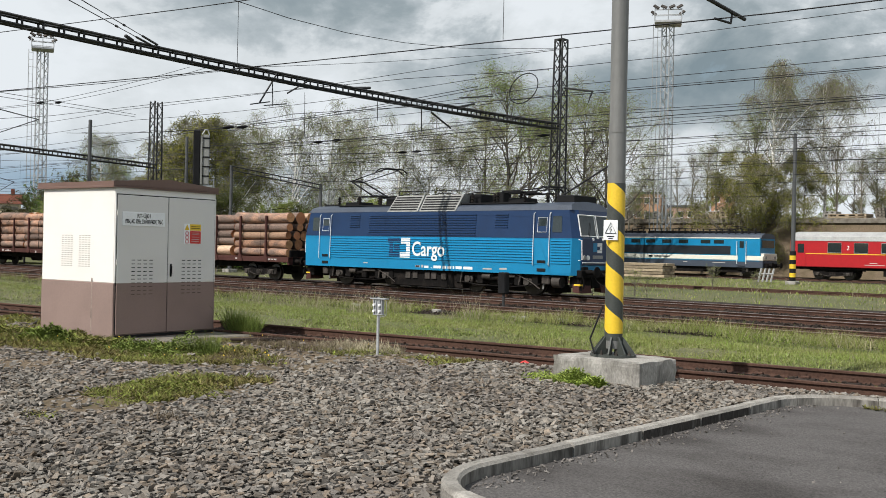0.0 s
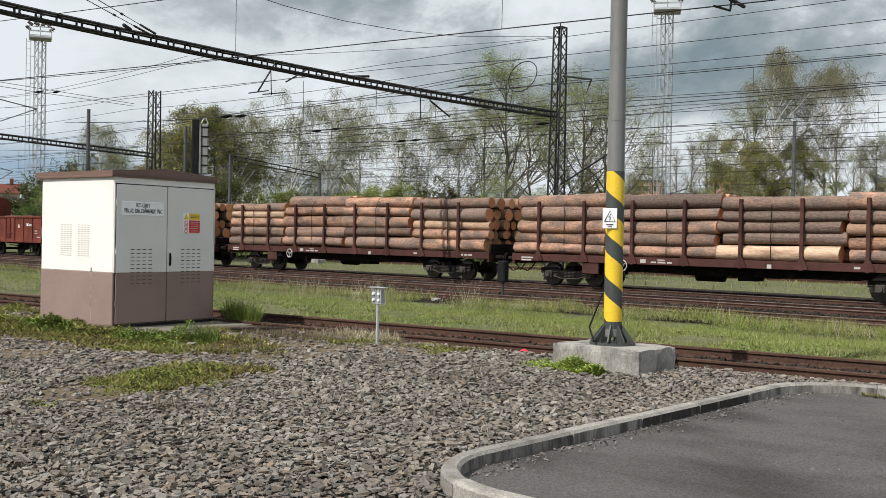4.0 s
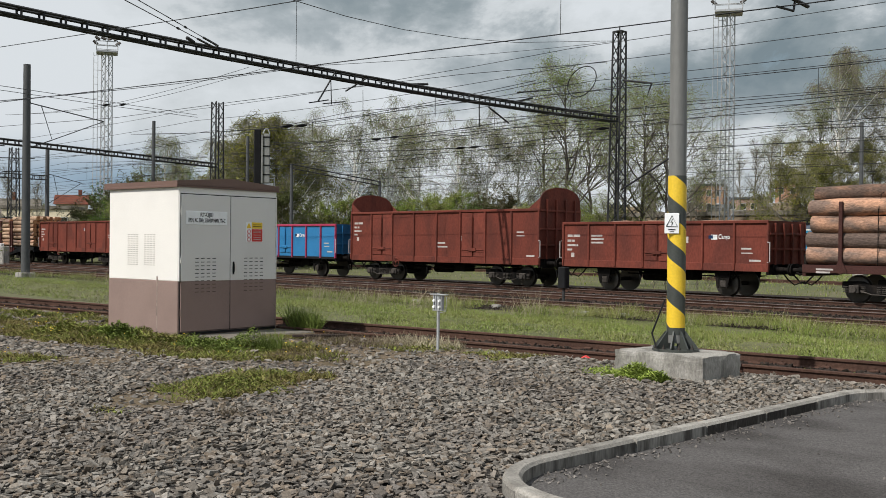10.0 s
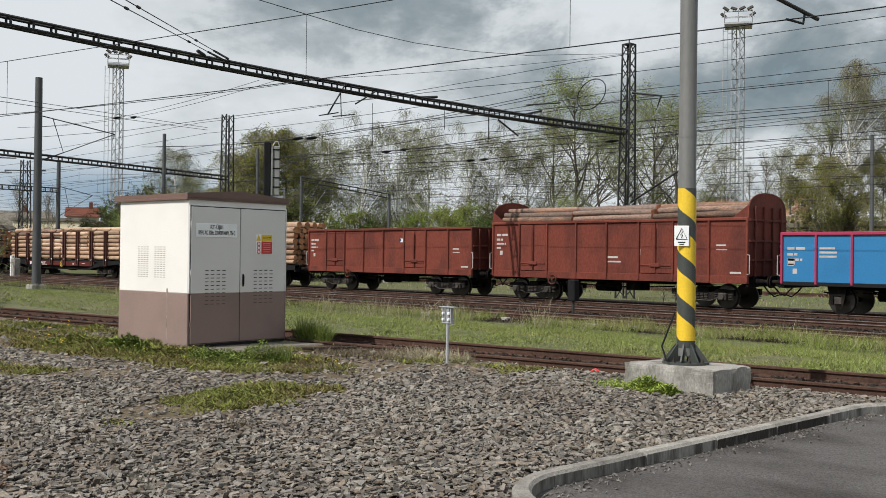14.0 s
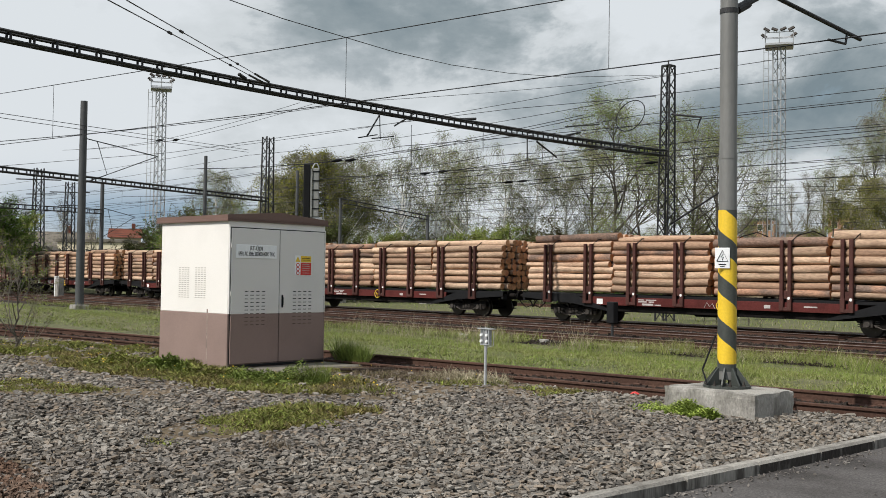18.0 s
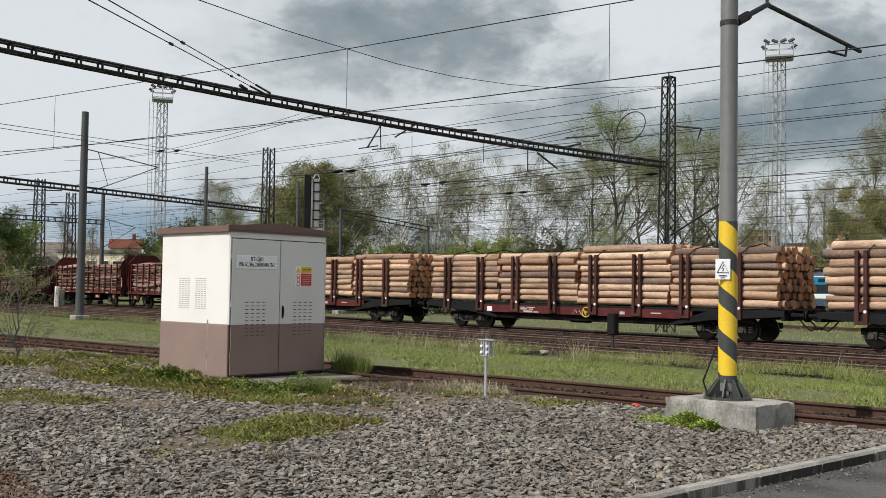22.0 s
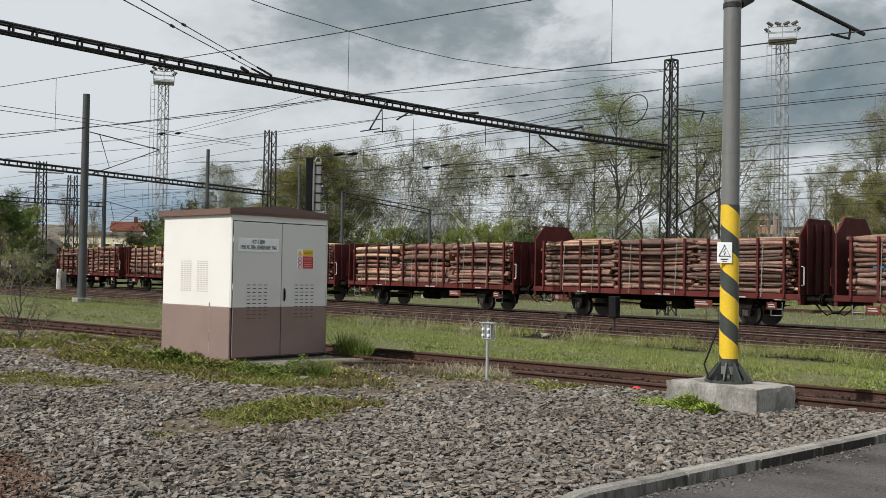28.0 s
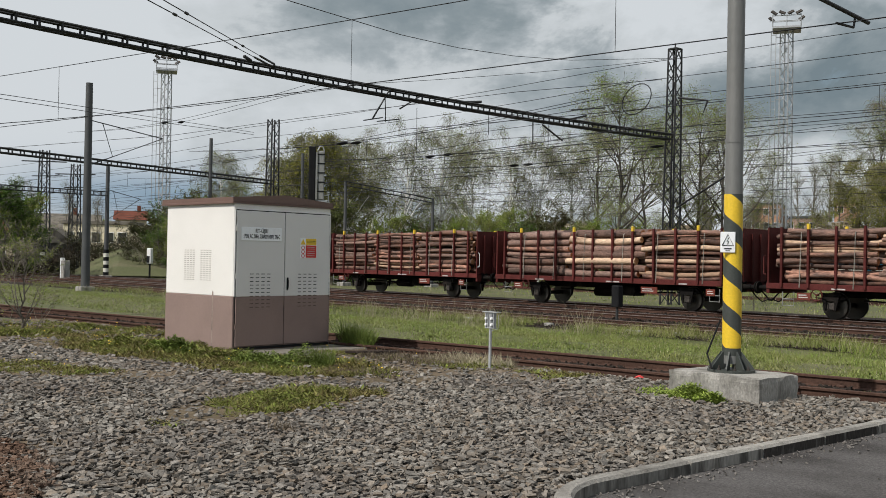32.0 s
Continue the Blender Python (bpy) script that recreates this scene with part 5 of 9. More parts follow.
def stack(veh, xc, length, z0, width, height, rad, rg, peel, full, mound=0.0, bark=None, wild=1.0):
    """One stack of logs lying along the wagon: the outer logs of the pile, and all of them where its end shows."""
    z, r = z0, 0
    top = z0 + height + mound
    while z < top - rad * 0.8:
        # each layer has its own thickness, and narrows above the stakes
        rl = rad * rg.choice([0.80, 0.90, 1.0, 1.0, 1.12]) if wild > 0 else rad
        w = width - 2 * max(0.0, z + rl - z0 - height) * 1.25
        n = max(2, int(w / (2 * rl)))
        gap = (w - 2 * rl) / max(n - 1, 1)
        for c in range(n):
            if not full and z < z0 + height - 3.2 * rad and 1 < c < n - 1:
                continue
            y = -w / 2 + rl + gap * (c + (0.25 if r % 2 and c not in (0, n - 1) else 0))
            rr = rl * (1 + wild * (rg.choice([0.84, 0.92, 0.97, 1.0, 1.0]) - 1))
            me = log_mesh(length, round(rr, 2), bool(rg.random() < peel), int(rg.integers(0, 3)), bark)
            part("log", me, None, veh, at=pose(xc + rg.uniform(-0.15, 0.15) * (0.8 if full else 1) * max(wild, 0.6), y + rg.uniform(-0.035, 0.035) * max(wild, 0.7),
                                               z + rl + rg.uniform(-0.02, 0.02) * wild, rg.uniform(0, 360),
                                               rg.uniform(-0.4, 0.4) * wild, 180 * int(rg.integers(0, 2)) + rg.uniform(-0.5, 0.5) * wild))
        z += rl * 1.80
        r += 1


def ring(s, c, r, y, tube, n=18, slot=0):
    s.line([(c[0] + r * math.cos(2 * math.pi * i / n), y, c[1] + r * math.sin(2 * math.pi * i / n)) for i in range(n + 1)], tube, 5, slot)


def handwheel(veh, x, z, y, material):
    s = Shape()
    ring(s, (0, 0), 0.21, 0, 0.022)
    for a in (0.5, 2.6, 4.7):
        s.line([(0, 0, 0), (0.2 * math.cos(a), 0, 0.2 * math.sin(a))], 0.016, 4)
    s.tube((0, -0.03, 0), (0, 0.12, 0), 0.04, n=8)
    part("brake_wheel", s, material, veh, at=pose(x, y, z))


def bars_on(veh, spots, y, material=None, name="stencil_bar"):
    """Lettering too small to read, as bars: (x, z, width, height)."""
    for x, z, w, h in spots:
        part(name, Shape().box(x, x + w, y - 0.004, y, z, z + h), material or M_LABEL, veh)


def deck_gear(veh, L, z):
    """Brake rods, cylinders and tanks under a wagon."""
    s = Shape()
    s.tube((-1.6, 0.2, z - 0.4), (-0.5, 0.2, z - 0.4), 0.2, n=12)
    s.box(0.4, 1.1, -0.6, 0.1, z - 0.5, z - 0.1, b=0.03)
    s.line([(-L * 0.3, -0.5, z - 0.3), (0, -0.5, z - 0.38), (L * 0.3, -0.5, z - 0.3)], 0.03)
    s.box(-L * 0.42, L * 0.42, -0.28, 0.28, z - 0.22, z, b=0.02)
    part("brake_gear", s, M_UNDER, veh)


def log_wagon_big(u0, u1, seed):
    """Four-axle flat wagon with gusseted stakes and long thick logs in four stacks."""
    rg = np.random.default_rng(seed)
    L = u1 - u0 - 1.24
    v = vehicle("log_wagon", u0, u1, "brown four-axle flat wagon stacked with thick bark-covered pine logs", "wagon", "log wagons")
    s = Shape()
    for y in (-1.38, 1.30):
        s.box(-L / 2, L / 2, y, y + 0.08, 0.98, 1.26, b=0.01)
    s.box(-L / 2, L / 2, -1.31, 1.31, 1.18, 1.25, b=0.01)
    for e in (-1, 1):
        s.box(min(e * L / 2, e * (L / 2 - 0.12)), max(e * L / 2, e * (L / 2 - 0.12)), -1.35, 1.35, 0.86, 1.26, b=0.01)
    part("deck_frame", s, M_STAKE, v)
    belly = Shape()
    for y in (-0.65, 0.5):
        belly.prism([(-L * 0.36, 1.0), (-L * 0.25, 0.66), (L * 0.25, 0.66), (L * 0.36, 1.0)], y, y + 0.15, "y")
    part("fishbelly_beam", belly, M_UNDER, v)
    deck_gear(v, L * 0.6, 1.0)
    for e in (-1, 1):
        bogie(v, e * (L / 2 - 2.7), 2.0)
        eb = Shape().box(min(e * L / 2, e * (L / 2 - 0.1)), max(e * L / 2, e * (L / 2 - 0.1)), -1.25, 1.25, 1.25, 1.62, b=0.02)
        part("end_board", eb, M_UNDER, v)
    ends(v, L)

    def stake():
        q = Shape().box(-0.065, 0.065, -0.05, 0.05, -0.30, 2.14, b=0.012)
        q.prism([(-0.24, -0.26), (0.24, -0.26), (0.22, -0.18), (0.07, 0.12), (-0.07, 0.12), (-0.22, -0.18)], -0.045, 0.03, "y")
        return q.mesh("stake", M_STAKE)
    slen = (L - 0.35) / 4
    for i in range(8):
        for y in (-1.40, 1.40):
            part("stake", shared("stake_big", stake), None, v, at=pose(7.44 - 2.19 * i, y, 1.26, 0, 0, 0 if y < 0 else 180))
    for k in range(4):
        xc = -L / 2 + 0.15 + slen * (k + 0.5)
        stack(v, xc, round(slen - 0.10, 1), 1.26, 2.72, 2.06, 0.268, rg, 0.10, k == 3, float(rg.choice([0.26, 0.34, 0.42])), None, 1.1)
        st = Shape()
        x = xc + rg.uniform(-0.3, 0.3)
        st.line([(x, -1.36, 1.28), (x + 0.02, -1.40, 3.1), (x, -1.10, 3.65), (x, 0, 3.86), (x, 1.10, 3.65), (x, 1.38, 1.3)], 0.014, 4)
        part("lashing", st, M_UNDER, v)
    handwheel(v, -1.5 if seed == 13 else -L * 0.21, 0.86 if seed == 13 else 0.92, -1.46, M_LABEL)
    bars_on(v, [(-L * 0.17, 1.04, 0.24, 0.14), (-L * 0.145, 1.05, 0.22, 0.06), (-L * 0.13, 1.05, 0.34, 0.06), (-L * 0.108, 1.05, 0.2, 0.06), (-L * 0.13, 1.15, 0.3, 0.04), (-L / 2 + 0.5, 0.98, 0.5, 0.06), (-L / 2 + 0.5, 1.08, 0.6, 0.06), (L * 0.1, 1.0, 0.16, 0.14),
                (L / 2 - 1.7, 1.09, 0.26, 0.07), (L / 2 - 1.38, 1.09, 0.18, 0.07), (L / 2 - 1.14, 1.09, 0.2, 0.07), (L * 0.26, 1.08, 0.2, 0.08)], -1.384)
    pl = Shape().box(-L * 0.31, -L * 0.31 + 0.75, -1.40, -1.36, 0.55, 0.95, b=0.01)
    part("side_box", pl, M_STAKE, v)


def log_wagon_long(u0, u1, seed):
    """Long stake wagon: paired stakes, low red sill, black wedge plates over the bogies, straight peeled logs."""
    rg = np.random.default_rng(seed)
    L = u1 - u0 - 1.24
    v = vehicle("stake_wagon", u0, u1, "long stake wagon with pale peeled logs strapped between dark paired stakes", "wagon", "long stake wagons")
    s = Shape()
    for y in (-1.36, 1.28):
        s.box(-L * 0.30, L * 0.30, y, y + 0.08, 0.78, 1.12, b=0.01)
    part("sill", s, M_STAKER, v, "red side sill")
    # near-black box below the sill, set in a little from both sides
    part("centre_beam", Shape().box(-L * 0.27, L * 0.27, -1.20, 1.20, 0.52, 0.80, b=0.02), M_UNDER, v)
    d = Shape()
    d.box(-L / 2, L / 2, -1.30, 1.30, 1.10, 1.22, b=0.01)
    for e in (-1, 1):
        x0, x1, x2 = e * L * 0.245, e * L * 0.345, e * (L / 2)
        for y in (-1.37, 1.29):
            d.prism([(x0, 0.52), (x0, 0.60), (x1, 1.18), (x2, 1.18), (x2, 1.0), (x1, 0.80)], y, y + 0.08, "y")
        d.box(min(x2, x2 - 0.14 * e), max(x2, x2 - 0.14 * e), -1.35, 1.35, 0.86, 1.22, b=0.01)
    part("deck_frame", d, M_BLACK, v)
    deck_gear(v, L * 0.5, 1.0)
    for e in (-1, 1):
        bogie(v, e * (L / 2 - 2.75), 1.8)
    ends(v, L)

    def stake():
        q = Shape()
        for o in (-0.155, 0.155):
            q.box(o - 0.068, o + 0.068, -0.06, 0.06, -0.42, 2.10, b=0.015)
            q.box(o - 0.085, o + 0.085, -0.066, 0.05, -0.42, 0.05, b=0.015)
        q.box(-0.2, 0.2, -0.05, 0.05, -0.42, -0.30, b=0.01)
        q.box(-0.15, 0.15, 0.0, 0.05, 0.0, 0.30, b=0.01)
        return q.mesh("stake", M_STAKE)

    def reflector():
        q = Shape()
        q.tube((0, -0.004, 0), (0, 0.004, 0), 0.055, n=14)
        return q.mesh("white_disc", M_WPAINT)
    slen = (L - 0.42) / 4
    for i in range(8):
        x = 7.77 - 2.28 * i
        for y in (-1.40, 1.40):
            st = part("stake", shared("stake_long", stake), None, v, at=pose(x, y, 1.24, 0, 0, 0 if y < 0 else 180))
            if y < 0:
                part("white_disc", shared("disc", reflector), None, st, at=pose(0.155, -0.072, 0.03))
        x += 0.3
        q = Shape()
        q.line([(x - 0.12, -1.36, 3.28), (x, -1.10, 3.52), (x, 0, 3.72), (x, 1.10, 3.52), (x - 0.12, 1.36, 3.28)], 0.022, 4)
        part("top_strap", q, M_UNDER, v)
    for k in range(4):
        xc = -L / 2 + 0.21 + slen * (k + 0.5)
        stack(v, xc, round(slen + rg.uniform(-0.2, 0.0), 1), 1.28, 2.64, 2.0, 0.165, rg, 0.80, k == 3, float(rg.choice([0.18, 0.28, 0.36])), None, 0.9)
    handwheel(v, 0.6, 0.92, -1.44, M_YEL)
    q = Shape().box(-L * 0.28, -L * 0.28 + 0.32, -1.366, -1.362, 0.82, 1.04)
    part("white_panel", q, M_WPAINT, v)
    bars_on(v, [(-L * 0.17, 1.02, 0.3, 0.04), (-L * 0.15, 1.02, 0.5, 0.04), (-L * 0.17, 0.94, 0.42, 0.05), (-L * 0.143, 0.94, 0.25, 0.05), (-L * 0.16, 0.82, 0.55, 0.08), (-L * 0.128, 0.82, 0.3, 0.05), (L * 0.02, 0.9, 0.5, 0.05),
                (L * 0.12, 0.88, 0.25, 0.12), (L * 0.2, 0.95, 0.5, 0.05)], -1.363)
    if seed % 2:
        w = Shape()
        pts = [(-L * 0.01 + 0.12 * i, -1.366, 0.82 + 0.16 * (i % 2) + 0.05 * math.sin(i)) for i in range(9)]
        w.line(pts, 0.018, 4)
        part("graffiti_stroke", w, M_LABEL, v)


def axle_guards(veh, xa, top):
    """Axle boxes, guards and leaf springs of one axle, both sides."""
    def box():
        return Shape().box(-0.16, 0.16, -0.1, 0.1, 0.34, 0.62, b=0.03).mesh("axle_box", M_GEAR)

    def guard():
        return Shape().prism([(-0.36, top), (0.36, top), (0.2, 0.32), (0.14, 0.32), (0.14, 0.66), (-0.14, 0.66), (-0.14, 0.32), (-0.2, 0.32)], -0.02, 0.02, "y").mesh("axle_guard", M_UNDER)

    def spring():
        pr = []
        for k in range(5):
            pr += [(0.62 - 0.1 * (4 - k), 0.66 + 0.022 * k), (0.62 - 0.1 * (4 - k), 0.682 + 0.022 * k)]
        return Shape().prism(pr + [(-x, z) for x, z in pr[::-1]], -0.05, 0.05, "y").mesh("leaf_spring", M_UNDER)
    for y in (-1.0, 1.0):
        part("axle_box", shared("axle_box", box), None, veh, at=pose(xa, y, 0))
        part("axle_guard", shared(("axle_guard", top), guard), None, veh, at=pose(xa, y * 1.13, 0))
        part("leaf_spring", shared("leaf_spring", spring), None, veh, at=pose(xa, y, 0))


def log_wagon_short(u0, u1, seed, peaked, yellow):
    """Two-axle stake wagon with steel end walls and thin, uneven logs in three stacks."""
    rg = np.random.default_rng(seed)
    L = u1 - u0 - 1.24
    v = vehicle("short_stake_wagon", u0, u1, "dark red two-axle stake wagon full of rough bark-covered logs", "wagon", "two-axle stake wagons")
    s = Shape()
    for y in (-1.38, 1.30):
        s.box(-L / 2, L / 2, y, y + 0.08, 1.03, 1.24, b=0.01)
    s.box(-L / 2, L / 2, -1.31, 1.31, 1.16, 1.23, b=0.01)
    for e in (-1, 1):
        s.box(min(e * L / 2, e * (L / 2 - 0.12)), max(e * L / 2, e * (L / 2 - 0.12)), -1.35, 1.35, 0.86, 1.24, b=0.01)
    part("deck_frame", s, M_STAKER, v)
    deck_gear(v, L * 0.8, 1.0)
    for e in (-1, 1):
        x = e * (L / 2 - 0.06)
        h = 3.95 if peaked else 3.25
        pr = [(-1.35, 1.22), (1.35, 1.22), (1.35, h - (0.6 if peaked else 0.0)), (0.75, h), (-0.75, h), (-1.35, h - (0.6 if peaked else 0.0))]
        w = Shape().prism(pr, x - 0.03, x + 0.03, "x")
        w = part("end_wall", w, M_STAKER, v, "steel end wall")
        for y in (-0.9, -0.3, 0.3, 0.9):
            part("rib", Shape().box(x + (0.031 if e > 0 else -0.10), x + (0.10 if e > 0 else -0.031), y - 0.05, y + 0.05, 1.22, h - 0.2, b=0.01), M_STAKER, w)
        hr = Shape()
        hr.line([(e * (L / 2 + 0.02), -1.34, 1.55), (e * (L / 2 + 0.12), -1.34, 1.57), (e * (L / 2 + 0.12), -1.34, 2.2), (e * (L / 2 + 0.02), -1.34, 2.22)], 0.02)
        part("grab_rail", hr, M_WPAINT if e > 0 else M_STAKER, v)
        stp = Shape()
        xs_ = e * (L / 2 - 0.9)
        stp.line([(xs_ - 0.22, -1.4, 0.94), (xs_ - 0.22, -1.4, 0.45), (xs_ + 0.22, -1.4, 0.45), (xs_ + 0.22, -1.4, 0.94)], 0.018)
        stp.line([(xs_ - 0.22, -1.4, 0.68), (xs_ + 0.22, -1.4, 0.68)], 0.018)
        part("step", stp, M_LOUV, v)
        wheelset(v, e * (L / 2 - 2.35), 0.48)
        axle_guards(v, e * (L / 2 - 2.35), 0.94)
    ends(v, L)

    def stake():
        return Shape().box(-0.045, 0.045, -0.05, 0.05, -0.14, 2.02, b=0.01).mesh("stake", M_STAKER)

    def cap():
        return Shape().box(-0.05, 0.05, -0.055, 0.055, 1.92, 2.12, b=0.01).mesh("yellow_tip", M_YEL)
    n = 12
    for i in range(n):
        x = -L / 2 + 0.62 + (L - 1.24) * i / (n - 1)
        for y in (-1.40, 1.40):
            st = part("stake", shared("stake_short", stake), None, v, at=pose(x, y, 1.24))
            if yellow and i % 3 == 1:
                part("yellow_tip", shared("tip", cap), None, st)
    slen = (L - 1.0) / 3
    for k in range(3):
        xc = -L / 2 + 0.5 + slen * (k + 0.5)
        rad = float(rg.choice([0.08, 0.09, 0.105, 0.15]))
        stack(v, xc, round(slen - 0.15, 1), 1.24, 2.64, 1.86 + (0.1 if peaked else 0), rad, rg, 0.05, k == 2, 0.06, M_BARKD, 2.0)
        for o in (-0.9, 0.9):
            q = Shape()
            x = xc + o + rg.uniform(-0.3, 0.3)
            q.line([(x, -1.40, 1.1), (x + 0.05, -1.42, 2.2), (x + 0.03, -1.34, 3.05), (x, 0, 3.28), (x, 1.38, 3.05)], 0.018, 4)
            part("strap", q, M_STRAP, v)
    handwheel(v, -L * 0.34, 0.86, -1.46, M_STAKER)
    for x, w in ((-L * 0.40, 0.5), (L * 0.16, 0.8), (L * 0.40, 0.4)):
        part("label_board", Shape().box(x, x + w, -1.43, -1.40, 0.66, 0.92, b=0.006), M_OXIDE, v)
        bars_on(v, [(x + 0.06, 0.82, w * 0.6, 0.04), (x + 0.06, 0.74, w * 0.7, 0.04)], -1.431)
    bars_on(v, [(-L * 0.3, 1.06, 0.5, 0.05), (0.2, 1.06, 0.7, 0.05), (L * 0.3, 1.06, 0.4, 0.05)], -1.384)


def gondola(u0, u1, seed, height, axles, paint, trim, arch, load, label, doors):
    """Open goods wagon: sheet sides in ribbed bays, doors, top rim; arch: rounded raised end boards."""
    rg = np.random.default_rng(seed)
    L = u1 - u0 - 1.24
    v = vehicle("open_wagon", u0, u1, label, "wagon", "open goods wagons")
    z0, z1 = 1.22, height
    fl = Shape().box(-L / 2, L / 2, -1.34, 1.34, 1.12, z0, b=0.01)
    for y in (-1.40, 1.32):
        part("sill", Shape().box(-L / 2, L / 2, y, y + 0.08, 0.96, 1.09 if trim is not paint else z0 + 0.02, b=0.01), M_BLACK if trim is not paint else paint, v)
    for e in (-1, 1):
        fl.box(min(e * L / 2, e * (L / 2 - 0.12)), max(e * L / 2, e * (L / 2 - 0.12)), -1.35, 1.35, 0.86, 1.24, b=0.01)
    part("underframe", fl, M_BLACK if trim is not paint else M_UNDER, v)
    nb = 8 if L > 11 else 7
    bay = L / nb
    for y, n in ((-1.37, "side_wall"), (1.33, "side_wall")):
        part(n, Shape().box(-L / 2, L / 2, y, y + 0.04, z0 if trim is paint else 1.09, z1, b=0.006), paint, v)

    def rib():
        q = Shape().prism([(-0.055, -0.0), (0.055, 0.0), (0.035, -0.07), (-0.035, -0.07)], z0 - 0.2, z1, "z")
        return q.mesh("rib", trim)
    for i in range(nb + 1):
        for y in (-1.37, 1.37):
            part("rib", shared(("rib", height, trim.name), rib), None, v, at=pose(-L / 2 + bay * i * 0.992 + 0.05, y, 0, 0, 0, 0 if y < 0 else 180))
    tr = Shape()
    for y in (-1.44, 1.33):
        tr.box(-L / 2, L / 2, y, y + 0.11, z1 - 0.02, z1 + 0.10, b=0.02)
    part("top_rim", tr, trim, v)
    for d in doors:
        xd = -L / 2 + bay * d * 0.992 + 0.05
        for k in range(2):
            a = xd + 0.08 + k * (bay / 2)
            q = Shape().box(a, a + bay / 2 - 0.1, -1.405, -1.372, z0 + 0.05, z1 - 0.05, b=0.01)
            q.box(a + 0.05, a + bay / 2 - 0.15, -1.416, -1.404, z0 + 0.25, z1 - 0.25, b=0.006)
            part("side_door", q, paint, v)
        bl = Shape()
        bl.box(xd + 0.1, xd + bay - 0.1, -1.45, -1.42, z0 + 0.34, z0 + 0.39, b=0.008)
        bl.tube((xd + bay / 2, -1.44, z0 + 0.1), (xd + bay / 2, -1.44, z1 - 0.2), 0.018, n=6)
        bl.box(xd + bay * 0.35, xd + bay * 0.65, -1.47, -1.42, z0 + 0.30, z0 + 0.44, b=0.01)
        part("door_bolt", bl, paint, v)
    for e in (-1, 1):
        x = e * (L / 2 - 0.03)
        top = z1 + 0.08
        if arch:
            pr = [(-1.40, z0)] + [(-1.40, z1)] + [(1.40 * math.cos(a), z1 + 0.05 + 0.98 * math.sin(a) ** 0.55) for a in np.linspace(math.pi, 0, 13)[1:-1]] + [(1.40, z1), (1.40, z0)]
        else:
            pr = [(-1.38, z0), (-1.38, top), (1.38, top), (1.38, z0)]
        q = Shape().prism(pr, x - 0.025, x + 0.025, "x")
        q = part("end_wall", q, paint, v)
        for y in (-0.95, -0.32, 0.32, 0.95):
            part("rib", Shape().box(x + (0.026 if e > 0 else -0.10), x + (0.10 if e > 0 else -0.026), y - 0.05, y + 0.05, z0, z1 + (0.5 if arch else 0), b=0.012), paint, q)
        for z in ([z0 + 0.6, z0 + 1.3, z1] if arch else [z0 + 0.55, z0 + 1.1]):
            part("cross_rib", Shape().box(x + (0.026 if e > 0 else -0.08), x + (0.08 if e > 0 else -0.026), -1.36, 1.36, z - 0.04, z + 0.04, b=0.01), paint, q)
        if arch:
            for y in (-1.36, 1.34):
                gs = Shape().add([(x, y, z1 + 0.02), (x - e * 0.75, y, z1 + 0.02), (x, y, z1 + 0.55), (x, y + 0.02, z1 + 0.02), (x - e * 0.75, y + 0.02, z1 + 0.02), (x, y + 0.02, z1 + 0.55)],
                       [(0, 1, 2), (5, 4, 3), (0, 3, 4, 1), (1, 4, 5, 2), (2, 5, 3, 0)])
                part("corner_gusset", gs, paint, v)
        hr = Shape()
        hr.line([(e * (L / 2 - 0.02), -1.44, 1.3), (e * (L / 2 + 0.08), -1.46, 1.32), (e * (L / 2 + 0.08), -1.46, 2.0), (e * (L / 2 - 0.02), -1.44, 2.02)], 0.02)
        part("grab_rail", hr, M_LABEL, v)
    if axles == 4:
        for e in (-1, 1):
            bogie(v, e * (L / 2 - 2.1), 1.8)
    else:
        for e in (-1, 1):
            wheelset(v, e * (L / 2 - 1.95), 0.48)
            axle_guards(v, e * (L / 2 - 1.95), 1.0)
    deck_gear(v, L * 0.7, 1.05)
    ends(v, L)
    if load == "bark":
        q = Shape()
        n, m = 24, 7
        vs = [(-L / 2 + 0.1 + (L - 0.2) * i / n, -1.3 + 2.6 * j / m, z1 - 0.18 + 0.22 * math.sin(math.pi * j / m) ** 0.6 + rg.uniform(-0.04, 0.06) + (0.08 if 0.15 < i / n < 0.8 else -0.04))
              for i in range(n + 1) for j in range(m + 1)]
        q.add(vs, [(i * (m + 1) + j, (i + 1) * (m + 1) + j, (i + 1) * (m + 1) + j + 1, i * (m + 1) + j + 1) for i in range(n) for j in range(m)])
        part("load", q, M_BARK, v, "heap of bark and thin logs")
    elif load == "logs":
        for k in range(3):
            sl = (L - 0.5) / 3
            xc = -L / 2 + 0.25 + sl * (k + 0.5)
            for r, (n, zz) in enumerate(((11, z1 - 0.02), (10, z1 + 0.20), (9, z1 + 0.41), (6, z1 + 0.60))):
                for c in range(n):
                    y = (c - (n - 1) / 2) * 0.235
                    part("log", log_mesh(round(sl - 0.1, 1), 0.12, False, int(rg.integers(0, 3))), None, v,
                         at=pose(xc + rg.uniform(-0.1, 0.1), y, zz + rg.uniform(-0.03, 0.03), rg.uniform(0, 360), rg.uniform(-0.6, 0.6), rg.uniform(-1, 1)))
    y = -1.374
